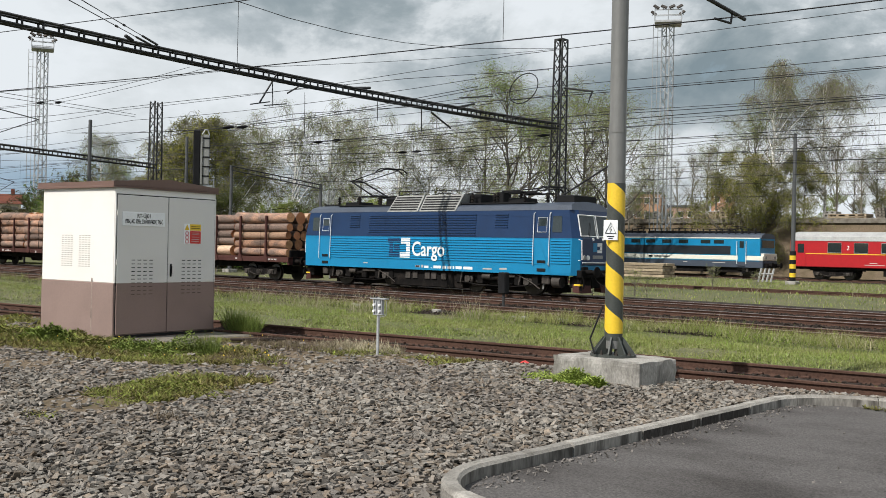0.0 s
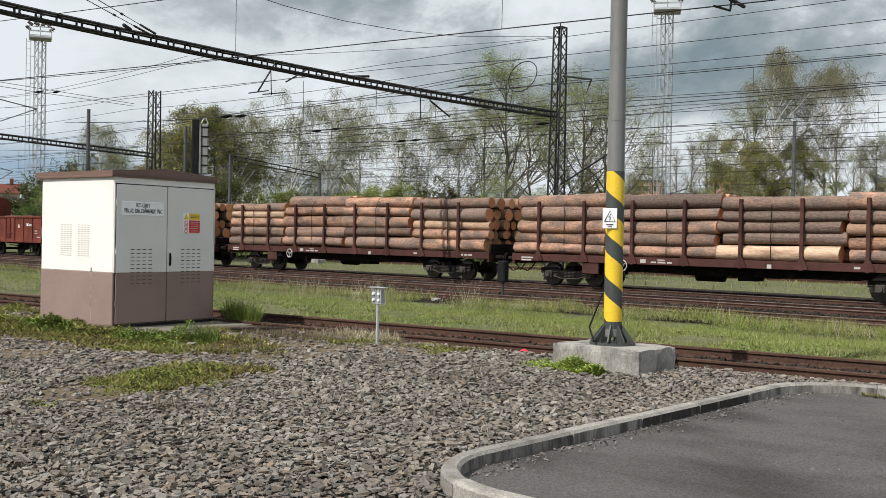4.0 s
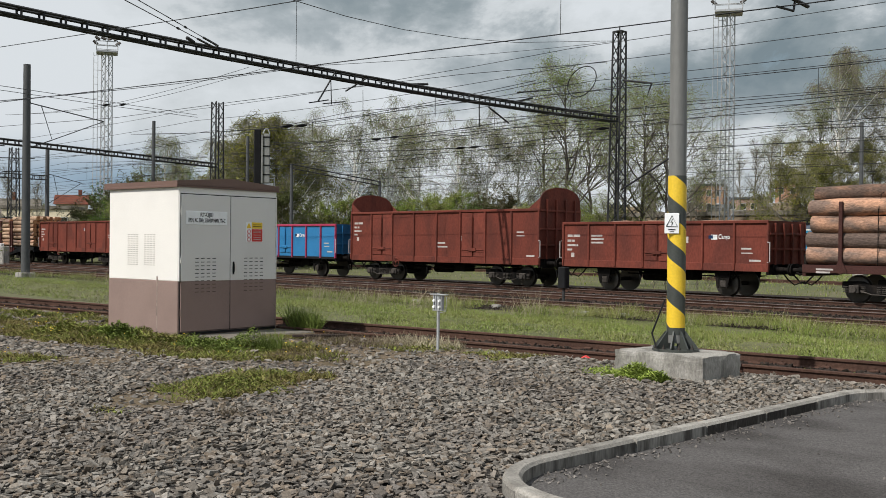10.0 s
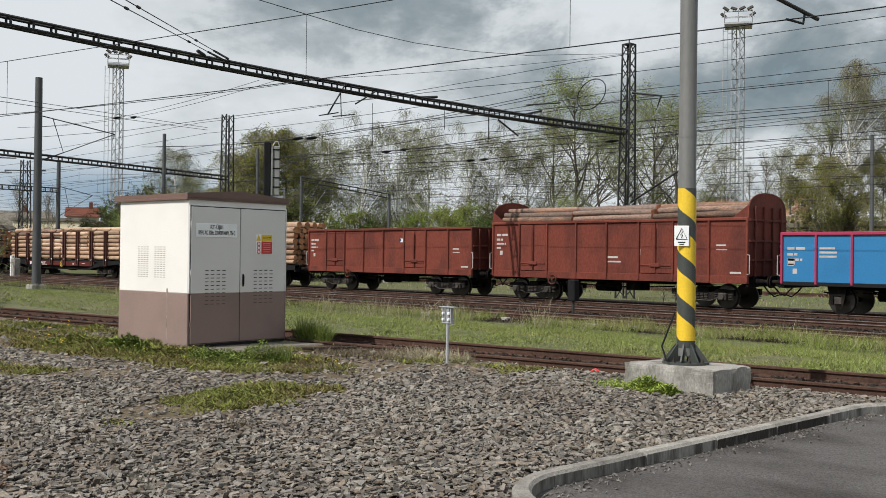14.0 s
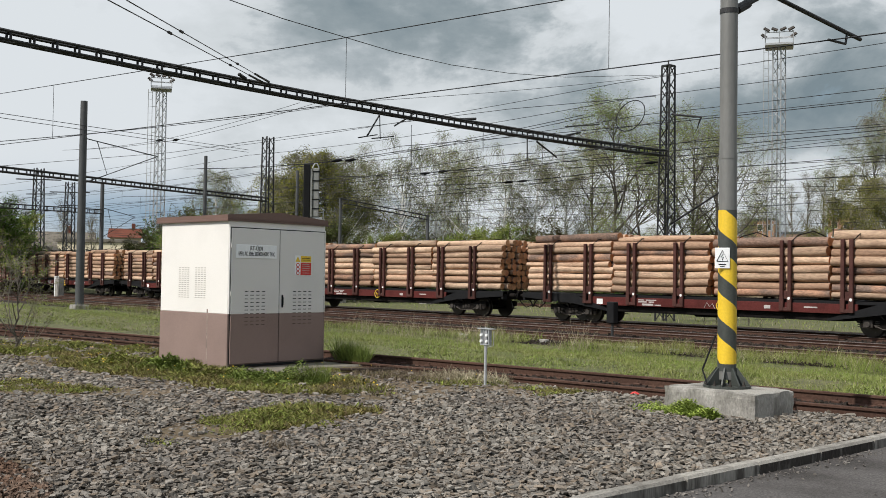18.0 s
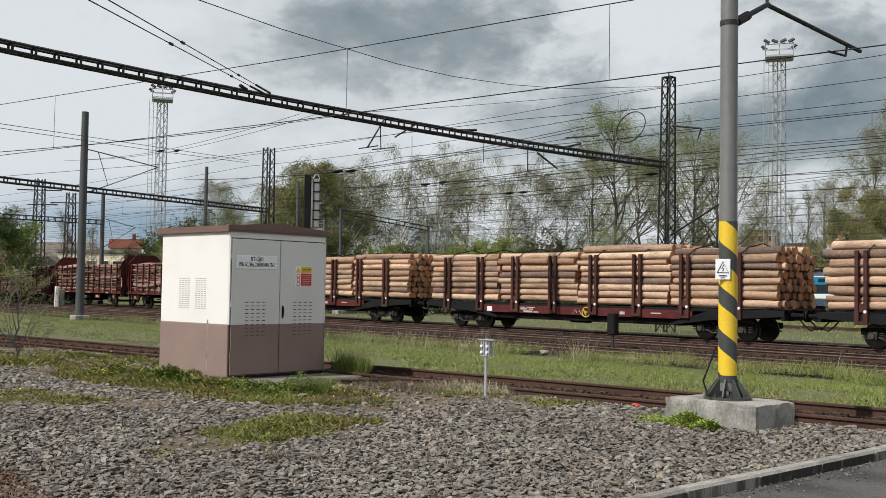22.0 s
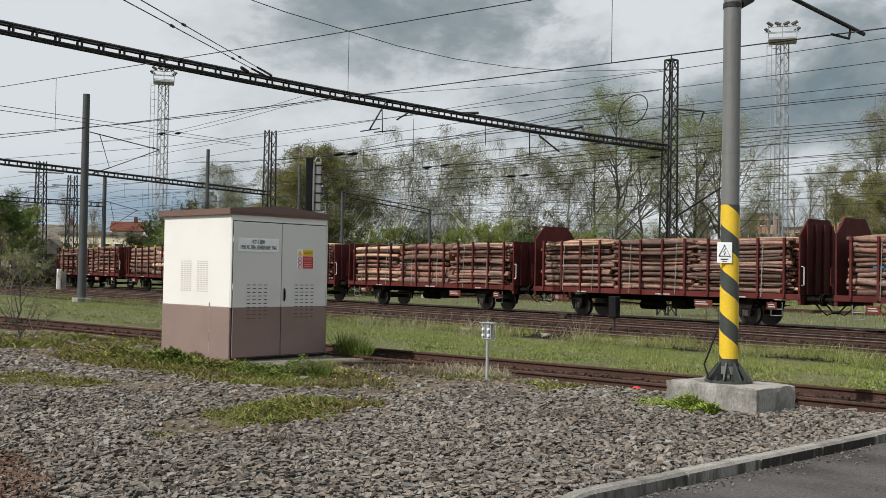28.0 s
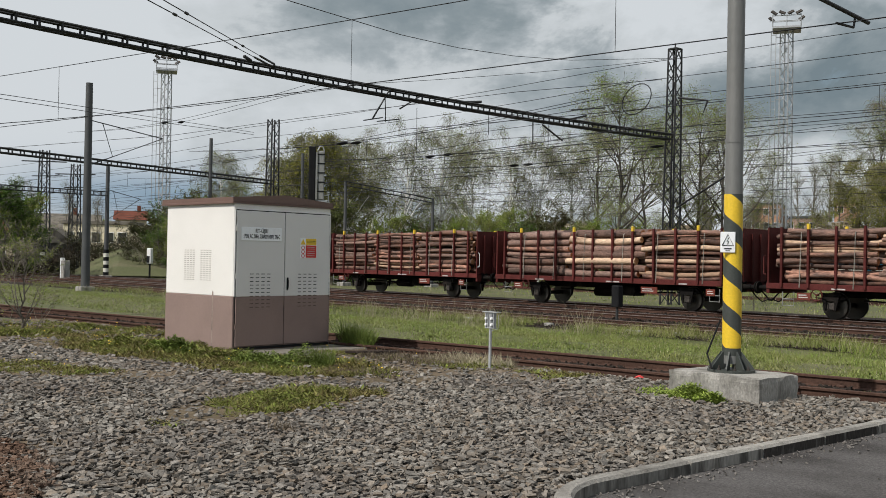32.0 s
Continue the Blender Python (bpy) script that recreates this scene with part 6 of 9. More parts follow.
    bars_on(v, [(-L / 2 + 0.25, z1 - 0.52, 0.26, 0.10), (-L / 2 + 0.56, z1 - 0.52, 0.34, 0.10), (-L / 2 + 0.25, z1 - 0.72, 0.2, 0.09), (-L / 2 + 0.5, z1 - 0.72, 0.12, 0.09), (-L / 2 + 0.25, z1 - 0.9, 0.42, 0.08), (-L / 2 + 0.72, z1 - 0.9, 0.08, 0.08), (-L / 2 + 0.25, z1 - 1.08, 0.24, 0.08), (-L / 2 + 0.45, z1 - 1.35, 0.16, 0.18),
                (-L / 2 + bay + 0.15, z1 - 0.5, 0.55, 0.07), (-L / 2 + bay + 0.15, z1 - 0.64, 0.62, 0.07), (-L / 2 + bay + 0.15, z1 - 0.78, 0.6, 0.07),
                (L / 2 - bay + 0.25, z1 - 0.95, 0.4, 0.06), (L / 2 - bay + 0.25, z1 - 1.1, 0.45, 0.04), (L / 2 - 0.75, z0 + 0.1, 0.45, 0.07),
                (L * (0.12 if trim is paint else -0.47), z0 + (0.75 if trim is paint else 0.45), 0.26, 0.24)], y)
    if paint is M_BLUEW or load == "bark" or (axles == 4 and not arch):
        x = -L / 2 + bay * 0.992 * ((5.5 if axles == 2 else 5.0) if trim is paint else 4.5) + 0.1
        s = Shape().box(x - 0.36, x - 0.10, y - 0.004, y, z1 - 0.60, z1 - 0.42)
        part("logo_block", s, M_WPAINT, v)
        part("logo_corner", Shape().box(x - 0.46, x - 0.28, y - 0.007, y - 0.003, z1 - 0.56, z1 - 0.44), M_DEEP, v)
        lettering("Cargo", 0.24, pose(x + 0.18, y - 0.003, z1 - 0.50, 90, 0, 0), M_WPAINT, v, thick=0.003, width=0.46, bold=0.004)
    elif arch:
        bars_on(v, [(0.0, z0 + 0.62, 0.55, 0.08), (0.0, z0 + 0.45, 0.7, 0.06)], y)
    if axles == 4:
        handwheel(v, -L * 0.22, 0.92, -1.46, M_OXIDE)
    return v


def locomotive(u0, u1):
    """Blue four-axle electric locomotive with ribbed sides and cabs at both ends."""
    L = u1 - u0 - 1.24
    v = vehicle("electric_locomotive", u0, u1, "two-tone blue electric freight locomotive with ribbed sides and grey roof", "locomotive")
    h, W = L / 2, 1.47
    ZB, ZM, ZT = 0.90, 2.38, 3.52
    # body lower and upper halves with raked cab fronts
    for name, mt, za, zb, xa, xb in (("lower_body", M_SKYB, ZB, ZM, h - 0.05, h - 0.02), ("upper_body", M_DEEP, ZM, ZT, h - 0.02, h - 0.25)):
        s = Shape()
        ch = 0.22
        vs = []
        for z, xe, w in ((za, xa, W), (zb, xb, W if za < 2 else W - 0.10)):
            vs += [(-xe + ch, -w, z), (xe - ch, -w, z), (xe, -w + ch * 1.5, z), (xe, w - ch * 1.5, z), (xe - ch, w, z), (-xe + ch, w, z), (-xe, w - ch * 1.5, z), (-xe, -w + ch * 1.5, z)]
        s.add(vs, [(i, (i + 1) % 8, 8 + (i + 1) % 8, 8 + i) for i in range(8)] + [tuple(range(8))[::-1], tuple(range(8, 16))])
        part(name, s, mt, v, "sky blue lower body" if za < 2 else "navy blue upper body")
    # dark front below the windscreens
    for e in (-1, 1):
        s = Shape().box(min(e * (h - 0.2), e * (h + 0.02)), max(e * (h - 0.2), e * (h + 0.02)), -W + 0.36, W - 0.36, ZB + 0.42, ZM + 0.02, b=0.02)
        part("front_panel", s, M_DEEP, v, "navy nose panel")
    roof = Shape()
    vs = []
    for xe in (-h + 0.34, h - 0.34):
        for y, z in ((-W + 0.09, ZT), (-W + 0.25, ZT + 0.2), (-W + 0.6, ZT + 0.33), (0, ZT + 0.38), (W - 0.6, ZT + 0.33), (W - 0.25, ZT + 0.2), (W - 0.09, ZT)):
            vs.append((xe + (0.22 if xe < 0 else -0.22) * (z - ZT) / 0.38, y, z))
    roof.add(vs, [(i, i + 1, i + 8, i + 7) for i in range(6)] + [tuple(range(7))[::-1], tuple(range(7, 14))])
    part("roof", roof, M_LROOF, v, "grey roof")

    # corrugated side ribs
    def ribs(name, mt, xa, xb, za, zb, n, off=0.0):
        s = Shape()
        for i in range(n):
            z = za + (zb - za) * (i + 0.5) / n
            y = -W - 0.0 + (0.10 * max(z - ZM, 0) / (ZT - ZM))
            s.prism([(y + 0.01, z - 0.034), (y + 0.01, z + 0.034), (y - 0.032, z + 0.006), (y - 0.032, z - 0.016)], xa, xb, "x")
        part(name, s, mt, v)
    ribs("lower_ribs", M_SKYB, -h + 2.1, h - 2.15, ZB + 0.42, ZM - 0.05, 9)
    ribs("lower_ribs", M_SKYB, h - 1.25, h - 0.32, ZB + 0.42, ZM - 0.05, 9)
    ribs("upper_ribs", M_DEEP, -3.55, 3.05, ZM + 0.03, ZT - 0.12, 9)
    for x0 in (-4.87, 4.10):
        ribs("side_grille", M_DEEP, x0, x0 + 0.68, ZM + 0.38, ZT - 0.12, 6)
    # roof louvre boxes
    for xa, xb, sa, sb in ((-2.40, -0.47, 0.16, 0.0), (-0.38, 1.80, 0.0, -0.10)):
        s = Shape()
        vs = [(xa, -W + 0.08, ZT), (xb, -W + 0.08, ZT), (xb - sb, -W + 0.55, ZT + 0.76), (xa + sa, -W + 0.55, ZT + 0.76),
              (xa, W - 0.08, ZT), (xb, W - 0.08, ZT), (xb - sb, W - 0.55, ZT + 0.76), (xa + sa, W - 0.55, ZT + 0.76)]
        s.add(vs, [(0, 1, 2, 3), (4, 7, 6, 5), (3, 2, 6, 7), (0, 3, 7, 4), (1, 5, 6, 2)])
        lb = part("roof_louvre_box", s, M_LOUV, v, "light grey louvred air intake on the roof")
        for i in range(6):
            f0 = 0.09 + 0.148 * i
            f1 = f0 + 0.075
            part("slat", Shape().add([(xa + 0.09 + sa * f0, -W + 0.06 + 0.47 * f0, ZT + 0.76 * f0), (xb - 0.09 - sb * f0, -W + 0.06 + 0.47 * f0, ZT + 0.76 * f0),
                                      (xb - 0.09 - sb * f1, -W + 0.045 + 0.47 * f1, ZT + 0.76 * f1), (xa + 0.09 + sa * f1, -W + 0.045 + 0.47 * f1, ZT + 0.76 * f1)], [(0, 1, 2, 3)]), M_BLACK, lb)
    # roof gear: insulators, busbar, boxes, walkway edge
    zr = ZT + 0.36
    for x0, x1, w, z in ((-6.3, -5.2, 0.45, 0.18), (-3.4, -2.6, 0.5, 0.34), (1.75, 2.5, 0.5, 0.42), (3.2, 3.6, 0.3, 0.5), (4.0, 4.9, 0.45, 0.22)):
        part("roof_box", Shape().box(x0, x1, -w, w, zr, zr + z, b=0.03), M_BLACK, v)

    def roof_insulator():
        q = Shape()
        for k in range(4):
            q.tube((0, 0, 0.12 * k), (0, 0, 0.08 + 0.12 * k), 0.10, 0.06, 8)
        return q.tube((0, 0, 0), (0, 0, 0.5), 0.035, n=6).mesh("roof_insulator", M_UNDER)
    for i, x in enumerate(np.arange(-6.4, 6.0, 0.48)):
        part("roof_insulator", shared("roof_insulator", roof_insulator), None, v, at=pose(x, (-0.75, 0.2, -0.35)[i % 3], zr - 0.06))
    part("busbar", Shape().line([(x, -0.7, zr + 0.44 + 0.05 * math.sin(3 * x)) for x in np.arange(-6.4, 5.6, 0.4)], 0.022), M_BLACK, v)
    part("busbar", Shape().line([(x, 0.25, zr + 0.42 + 0.04 * math.sin(2 * x)) for x in np.arange(-3.4, 3.6, 0.4)], 0.025), M_BLACK, v)
    part("roof_hoop", Shape().line([(-2.5, -0.5, zr), (-2.5, -0.5, zr + 0.62), (1.65, -0.5, zr + 0.62), (1.65, -0.5, zr)], 0.022), M_BLACK, v)
    part("walkway", Shape().box(-h + 2.2, h - 2.4, -1.06, -0.82, ZT + 0.30, ZT + 0.36, b=0.01), M_BLACK, v)
    part("front_roof_box", Shape().box(h - 1.5, h - 0.62, -0.8, 0.8, ZT + 0.22, ZT + 0.62, b=0.03), M_BLACK, v, "dark air-conditioning box")
    part("rear_roof_box", Shape().box(-h + 0.7, -h + 1.4, -0.7, 0.7, ZT + 0.22, ZT + 0.42, b=0.03), M_BLACK, v)
    # rear pantograph up, front one folded
    for xb, kn, hd, lab in ((-h + 4.0, (-h + 2.35, zr + 1.22), (-h + 4.75, zr + 1.72), "raised pantograph"), (h - 3.4, (h - 4.6, zr + 0.5), (h - 2.2, zr + 0.62), "folded pantograph")):
        p = part("pantograph", Shape().box(xb - 0.75, xb + 0.75, -0.62, -0.55, zr + 0.38, zr + 0.46, b=0.01).box(xb - 0.75, xb + 0.75, 0.55, 0.62, zr + 0.38, zr + 0.46, b=0.01)
                 .box(xb - 0.1, xb + 0.1, -0.62, 0.62, zr + 0.40, zr + 0.48, b=0.01), M_BLACK, v, lab)
        for y in (-0.5, 0.5):
            part("lower_arm", Shape().line([(xb, y, zr + 0.46), (kn[0], y * 0.85, kn[1])], 0.04), M_BLACK, p)
            part("upper_arm", Shape().line([(kn[0], y * 0.85, kn[1]), (hd[0], y * 0.9, hd[1])], 0.026), M_BLACK, p)
        part("knuckle", Shape().line([(kn[0], -0.5, kn[1]), (kn[0], 0.5, kn[1])], 0.045), M_BLACK, p)
        for o in (-0.18, 0.18):
            part("collector_strip", Shape().line([(hd[0] + o, -0.9, hd[1] - 0.14), (hd[0] + o, -0.6, hd[1] + 0.04), (hd[0] + o, 0.6, hd[1] + 0.04), (hd[0] + o, 0.9, hd[1] - 0.14)], 0.03), M_BLACK, p)
    # cab doors, side windows
    for e in (-1, 1):
        x = e * (h - 1.72)
        y = -W
        q = Shape()
        q.box(x - 0.36, x + 0.36, y - 0.012, y + 0.02, 1.30, ZM, b=0.006)
        d = part("cab_door", q, M_SKYB, v, "cab door with bright handrails")
        q = Shape()
        q.add([(x - 0.36, y - 0.012, ZM), (x + 0.36, y - 0.012, ZM), (x + 0.36, y + 0.075, 3.3), (x - 0.36, y + 0.075, 3.3)], [(0, 1, 2, 3)])
        part("door_upper", q, M_DEEP, d)
        q = Shape()
        q.add([(x - 0.2, y + 0.017, 2.66), (x + 0.2, y + 0.017, 2.66), (x + 0.2, y + 0.06, 3.18), (x - 0.2, y + 0.06, 3.18)], [(0, 1, 2, 3)])
        part("door_window", q, M_GLASS, d)
        q = Shape()
        fr = [(x - 0.23, y + 0.008, 2.62), (x + 0.23, y + 0.008, 2.62), (x + 0.23, y + 0.058, 3.22), (x - 0.23, y + 0.058, 3.22), (x - 0.23, y + 0.008, 2.62)]
        q.line(fr, 0.014, 4)
        part("window_frame", q, M_WPAINT, d)
        for o in (-0.40, 0.40):
            r = Shape()
            r.line([(x + o, y - 0.02, 1.25), (x + o, y - 0.07, 1.3), (x + o, y - 0.01, 3.36), (x + o, y + 0.07, 3.42)], 0.016)
            part("handrail", r, M_WPAINT, v, "white handrail")
        for z in (1.02, 1.35):
            part("door_step", Shape().box(x - 0.22, x + 0.22, y - 0.02, y + 0.03, z, z + 0.13, b=0.01), M_BLACK, v)
        xw = e * (h - 0.98)
        q = Shape()
        q.add([(xw - 0.24, y + 0.008, 2.62), (xw + 0.24, y + 0.008, 2.62), (xw + 0.20, y + 0.060, 3.28), (xw - 0.24, y + 0.060, 3.28)], [(0, 1, 2, 3)])
        part("cab_side_window", q, M_GLASS, v)
        # windscreens
        for y0, y1 in ((-1.16, -0.05), (0.05, 1.16)):
            def fx(z):
                return e * (h - 0.02 - 0.23 * (z - ZM) / (ZT - ZM) + 0.008)
            z0, z1 = 2.48, 3.32
            q = Shape()
            q.add([(fx(z0), y0, z0), (fx(z0), y1, z0), (fx(z1), y1, z1), (fx(z1), y0, z1)], [(0, 1, 2, 3)])
            ws = part("windscreen", q, M_GLASS, v)
            q = Shape()
            q.line([(fx(z0) + 0.01 * e, y0, z0), (fx(z0) + 0.01 * e, y1, z0), (fx(z1) + 0.01 * e, y1, z1), (fx(z1) + 0.01 * e, y0, z1), (fx(z0) + 0.01 * e, y0, z0)], 0.028, 4)
            part("windscreen_frame", q, M_WPAINT, ws)
            q = Shape()
            q.line([(fx(z0) + 0.03 * e, (y0 + y1) / 2, z0 - 0.04), (fx(z0 + 0.5) + 0.03 * e, (y0 + y1) / 2 + 0.25, z0 + 0.55)], 0.012, 4)
            part("wiper", q, M_BLACK, ws)
        xf = e * (h + 0.02)
        for y in (-0.85, 0.85):
            for dy, mt in ((-0.13, M_GLASS), (0.13, M_RED)):
                q = Shape().tube((xf - 0.02 * e, y + dy, 1.62), (xf + 0.05 * e, y + dy, 1.62), 0.105, 0.09, 14)
                part("headlight", q, M_LOUV if mt is M_GLASS else M_WPAINT, v, "round lamp on the nose")
        for y in (-0.35, 0, 0.35):
            part("top_lamp", Shape().tube((xf - 0.1 * e, y, 2.36 + (0.08 if y == 0 else 0)), (xf + 0.02 * e, y, 2.36 + (0.08 if y == 0 else 0)), 0.06, n=10), M_WPAINT, v)
        q = Shape()
        q.line([(xf + 0.05 * e, -1.15, 1.42), (xf + 0.05 * e, 1.15, 1.42)], 0.022)
        q.line([(xf - 0.10 * e, -1.22, 1.5), (xf + 0.06 * e, -1.2, 1.55), (xf + 0.03 * e, -1.2, 2.3), (xf - 0.1 * e, -1.22, 2.34)], 0.02)
        part("nose_rail", q, M_WPAINT, v)
        for mt, ya, yb, za, zb in ((M_SKYB, -0.34, -0.06, 1.86, 2.22), (M_WPAINT, -0.04, 0.30, 2.08, 2.22), (M_WPAINT, 0.14, 0.30, 1.94, 2.07), (M_WPAINT, -0.04, 0.30, 1.82, 1.93)):
            part("nose_logo", Shape().box(min(xf - 0.03 * e, xf + 0.008 * e), max(xf - 0.03 * e, xf + 0.008 * e), ya, yb, za, zb), mt, v)
        part("plate_bar", Shape().box(min(xf - 0.03 * e, xf + 0.006 * e), max(xf - 0.03 * e, xf + 0.006 * e), -0.36, 0.36, 1.58, 1.72), M_LOUV, v)
        q = Shape()
        q.box(min(e * (h - 0.3), e * (h + 0.1)), max(e * (h - 0.3), e * (h + 0.1)), -1.25, 1.25, 0.82, 1.12, b=0.02)
        q.box(min(e * (h - 0.55), e * (h - 0.08)), max(e * (h - 0.55), e * (h - 0.08)), -1.15, 1.15, 0.40, 0.84, b=0.03)
        for yy in (-1.18, -0.62, 0.5, 1.06):
            q.line([(e * (h + 0.06), yy, 0.95), (e * (h + 0.16), yy + 0.04, 0.66), (e * (h + 0.10), yy + 0.10, 0.40)], 0.03, 6)
        for yy in (-1.1, 1.0):
            q.line([(e * (h - 0.05), yy, 0.98), (e * (h - 0.02), yy, 0.30)], 0.04, 5)
        part("buffer_beam", q, M_UNDER, v)
        q = Shape()
        q.prism([(e * (h - 0.35), 0.24), (e * (h - 0.0), 0.20), (e * (h - 0.06), 0.50), (e * (h - 0.35), 0.56)], -1.2, -0.35, "y")
        q.prism([(e * (h - 0.35), 0.24), (e * (h - 0.0), 0.20), (e * (h - 0.06), 0.50), (e * (h - 0.35), 0.56)], 0.35, 1.2, "y")
        part("snow_plough", q, M_STAKE, v, "rust-brown plough with yellow corners")
        for y in (-1.22, 0.95):
            part("plough_edge", Shape().box(min(e * (h - 0.3), e * (h - 0.0)), max(e * (h - 0.3), e * (h - 0.0)), y + 0.01, y + 0.26, 0.48, 0.56, b=0.02), M_YEL, v)
    # logo and lettering on the side
    y = -W - 0.026
    for nm, mt, cells in (("navy_logo", M_DEEP, ((-1.78, -0.98, 2.12, 2.32), (-1.66, -1.44, 1.66, 2.12), (-1.70, -1.04, 1.46, 1.66), (-1.36, -1.02, 1.76, 2.0))),
                          ("white_logo", M_WPAINT, ((-0.92, -0.34, 2.06, 2.32), (-0.58, -0.34, 1.66, 2.06), (-0.98, -0.34, 1.42, 1.66)))):
        for x0, x1, z0, z1 in cells:
            part(nm, Shape().box(x0 - 0.44, x1 - 0.44, y - 0.004, y, z0, z1), mt, v)
    lettering("Cargo", 0.90, pose(0.33, y - 0.004, 1.80, 90, 0, 0), M_WPAINT, v, thick=0.004, width=1.95, bold=0.014)
    bars_on(v, [(0.10, 0.99, 0.26, 0.10), (0.50, 0.99, 0.08, 0.03), (0.66, 0.99, 0.46, 0.12), (1.20, 0.99, 0.22, 0.12), (1.50, 0.99, 0.22, 0.12), (1.80, 0.99, 0.09, 0.12), (1.97, 0.99, 0.36, 0.12), (2.41, 0.99, 0.52, 0.12)], -W - 0.002, M_WPAINT)
    bars_on(v, [(-0.45, 1.01, 0.28, 0.09), (-0.08, 1.0, 0.12, 0.12), (3.5, 1.02, 0.5, 0.06), (4.4, 1.04, 0.4, 0.07), (-3.85, 1.10, 0.30, 0.05)], -W - 0.002)
    part("red_mark", Shape().box(-0.42, -0.2, -W - 0.006, -W - 0.001, 1.02, 1.09), M_MAG, v)
    # running gear
    for e in (-1, 1):
        xb = e * 4.15
        part("bogie", bogie_mesh(3.2, True), None, v, at=pose(xb, 0, 0.12))
        for o in (-1.6, 1.6):
            wheelset(v, xb + o, 0.60)
        q = Shape()
        for o in (-2.1, -0.9, 0.2, 1.1, 2.0):
            q.box(xb + o - 0.16, xb + o + 0.16, -1.34, -1.12, 0.40, 0.86, b=0.03)
        q.tube((xb - 0.4, -1.25, 0.62), (xb + 0.4, -1.25, 0.72), 0.09, n=10)
        q.line([(xb - 2.3, -1.3, 0.5), (xb - 1.0, -1.32, 0.35), (xb + 1.0, -1.32, 0.35), (xb + 2.3, -1.3, 0.5)], 0.03)
        part("bogie_fitting", q, M_UNDER, v)
        for o in (-1.6, 1.6):
            part("axle_box", Shape().box(xb + o - 0.24, xb + o + 0.24, -1.30, -1.12, 0.42, 0.74, b=0.05).tube((xb + o, -1.36, 0.58), (xb + o, -1.28, 0.58), 0.15, n=12), M_GEAR, v, smooth=True)
            part("damper", Shape().tube((xb + o - 0.42, -1.3, 0.42), (xb + o - 0.34, -1.3, 0.92), 0.05, n=8), M_GEAR, v, smooth=True)
        part("brake_cylinder", Shape().tube((xb - 0.75, -1.3, 0.72), (xb - 0.3, -1.3, 0.72), 0.13, n=12), M_GEAR, v, smooth=True)
        part("equalizer", Shape().box(xb + 0.15, xb + 1.0, -1.38, -1.3, 0.72, 0.84, b=0.02), M_GEAR, v)
        part("hose", Shape().line([(xb + 1.1, -1.36, 0.86), (xb + 1.5, -1.4, 0.72), (xb + 1.9, -1.38, 0.55), (xb + 2.3, -1.36, 0.30)], 0.02), M_GEAR, v)
        part("sand_box", Shape().box(min(xb + e * 2.35, xb + e * 2.75), max(xb + e * 2.35, xb + e * 2.75), -1.35, -1.0, 0.5, 0.86, b=0.04), M_GEAR, v)
        part("brake_rigging", Shape().box(xb - 2.5, xb + 2.5, -0.6, 0.6, 0.14, 0.46, b=0.02), M_UNDER, v)
        part("bogie_frame", Shape().prism([(xb - 2.6, 0.62), (xb - 2.6, 0.92), (xb + 2.6, 0.92), (xb + 2.6, 0.62), (xb + 0.9, 0.56), (xb + 0.6, 0.42), (xb - 0.6, 0.42), (xb - 0.9, 0.56)], -1.14, -0.98, "y"), M_UNDER, v)
        part("sand_pipe", Shape().line([(xb + e * 2.4, -1.2, 0.9), (xb + e * 2.35, -1.2, 0.3)], 0.03), M_LOUV, v)
    q = Shape().box(-2.2, 2.2, -1.28, 1.3, 0.14, 0.95, b=0.04)
    part("underfloor_box", q, M_UNDER, v)
    for x in (-1.2, -0.75, 0.0, 0.4, 1.0):
        part("battery_cover", Shape().box(x, x + 0.3, -1.33, -1.29, 0.5, 0.8, b=0.01), M_GEAR, v)
    part("air_tank", Shape().tube((h - 1.25, -1.2, 0.62), (h - 0.85, -1.2, 0.62), 0.24, n=16), M_GEAR, v, smooth=True)
    ends(v, L)
    return v


locomotive(22.45, 40.28)
for i, (a, b) in enumerate(((40.25, 60.00), (60.00, 79.62), (79.62, 99.36))):
    log_wagon_big(a, b, 11 + i)
gondola(99.36, 109.85, 21, 2.70, 2, M_OXIDE, M_OXIDE, False, "bark", "rust-red two-axle open wagon heaped with bark", (3,))
gondola(109.85, 123.65, 22, 3.30, 4, M_OXIDE, M_OXIDE, True, "", "tall rust-red open wagon with arched end walls, empty", (1, 5))
gondola(123.65, 133.75, 23, 2.72, 2, M_BLUEW, M_MAG, False, "", "bright blue open wagon with crimson ribs and rim", (3,))
gondola(133.75, 147.60, 24, 3.28, 4, M_OXIDE, M_OXIDE, True, "logs", "tall rust-red open wagon with arched ends, full of logs", (1, 5))
gondola(147.60, 161.30, 25, 3.10, 4, M_OXIDE, M_OXIDE, False, "", "rust-red four-axle open wagon with side doors", (1, 5))
for i, (a, b) in enumerate(((161.30, 182.00), (182.00, 202.83), (202.83, 223.50), (223.50, 244.40))):
    log_wagon_long(a, b, 31 + i)
TAIL = [244.40, 257.35, 271.45, 285.30, 299.10, 313.10, 326.60]
for i, (a, b) in enumerate(zip(TAIL, TAIL[1:])):
    log_wagon_short(a, b, 41 + i, i in (0, 1), i >= 3)

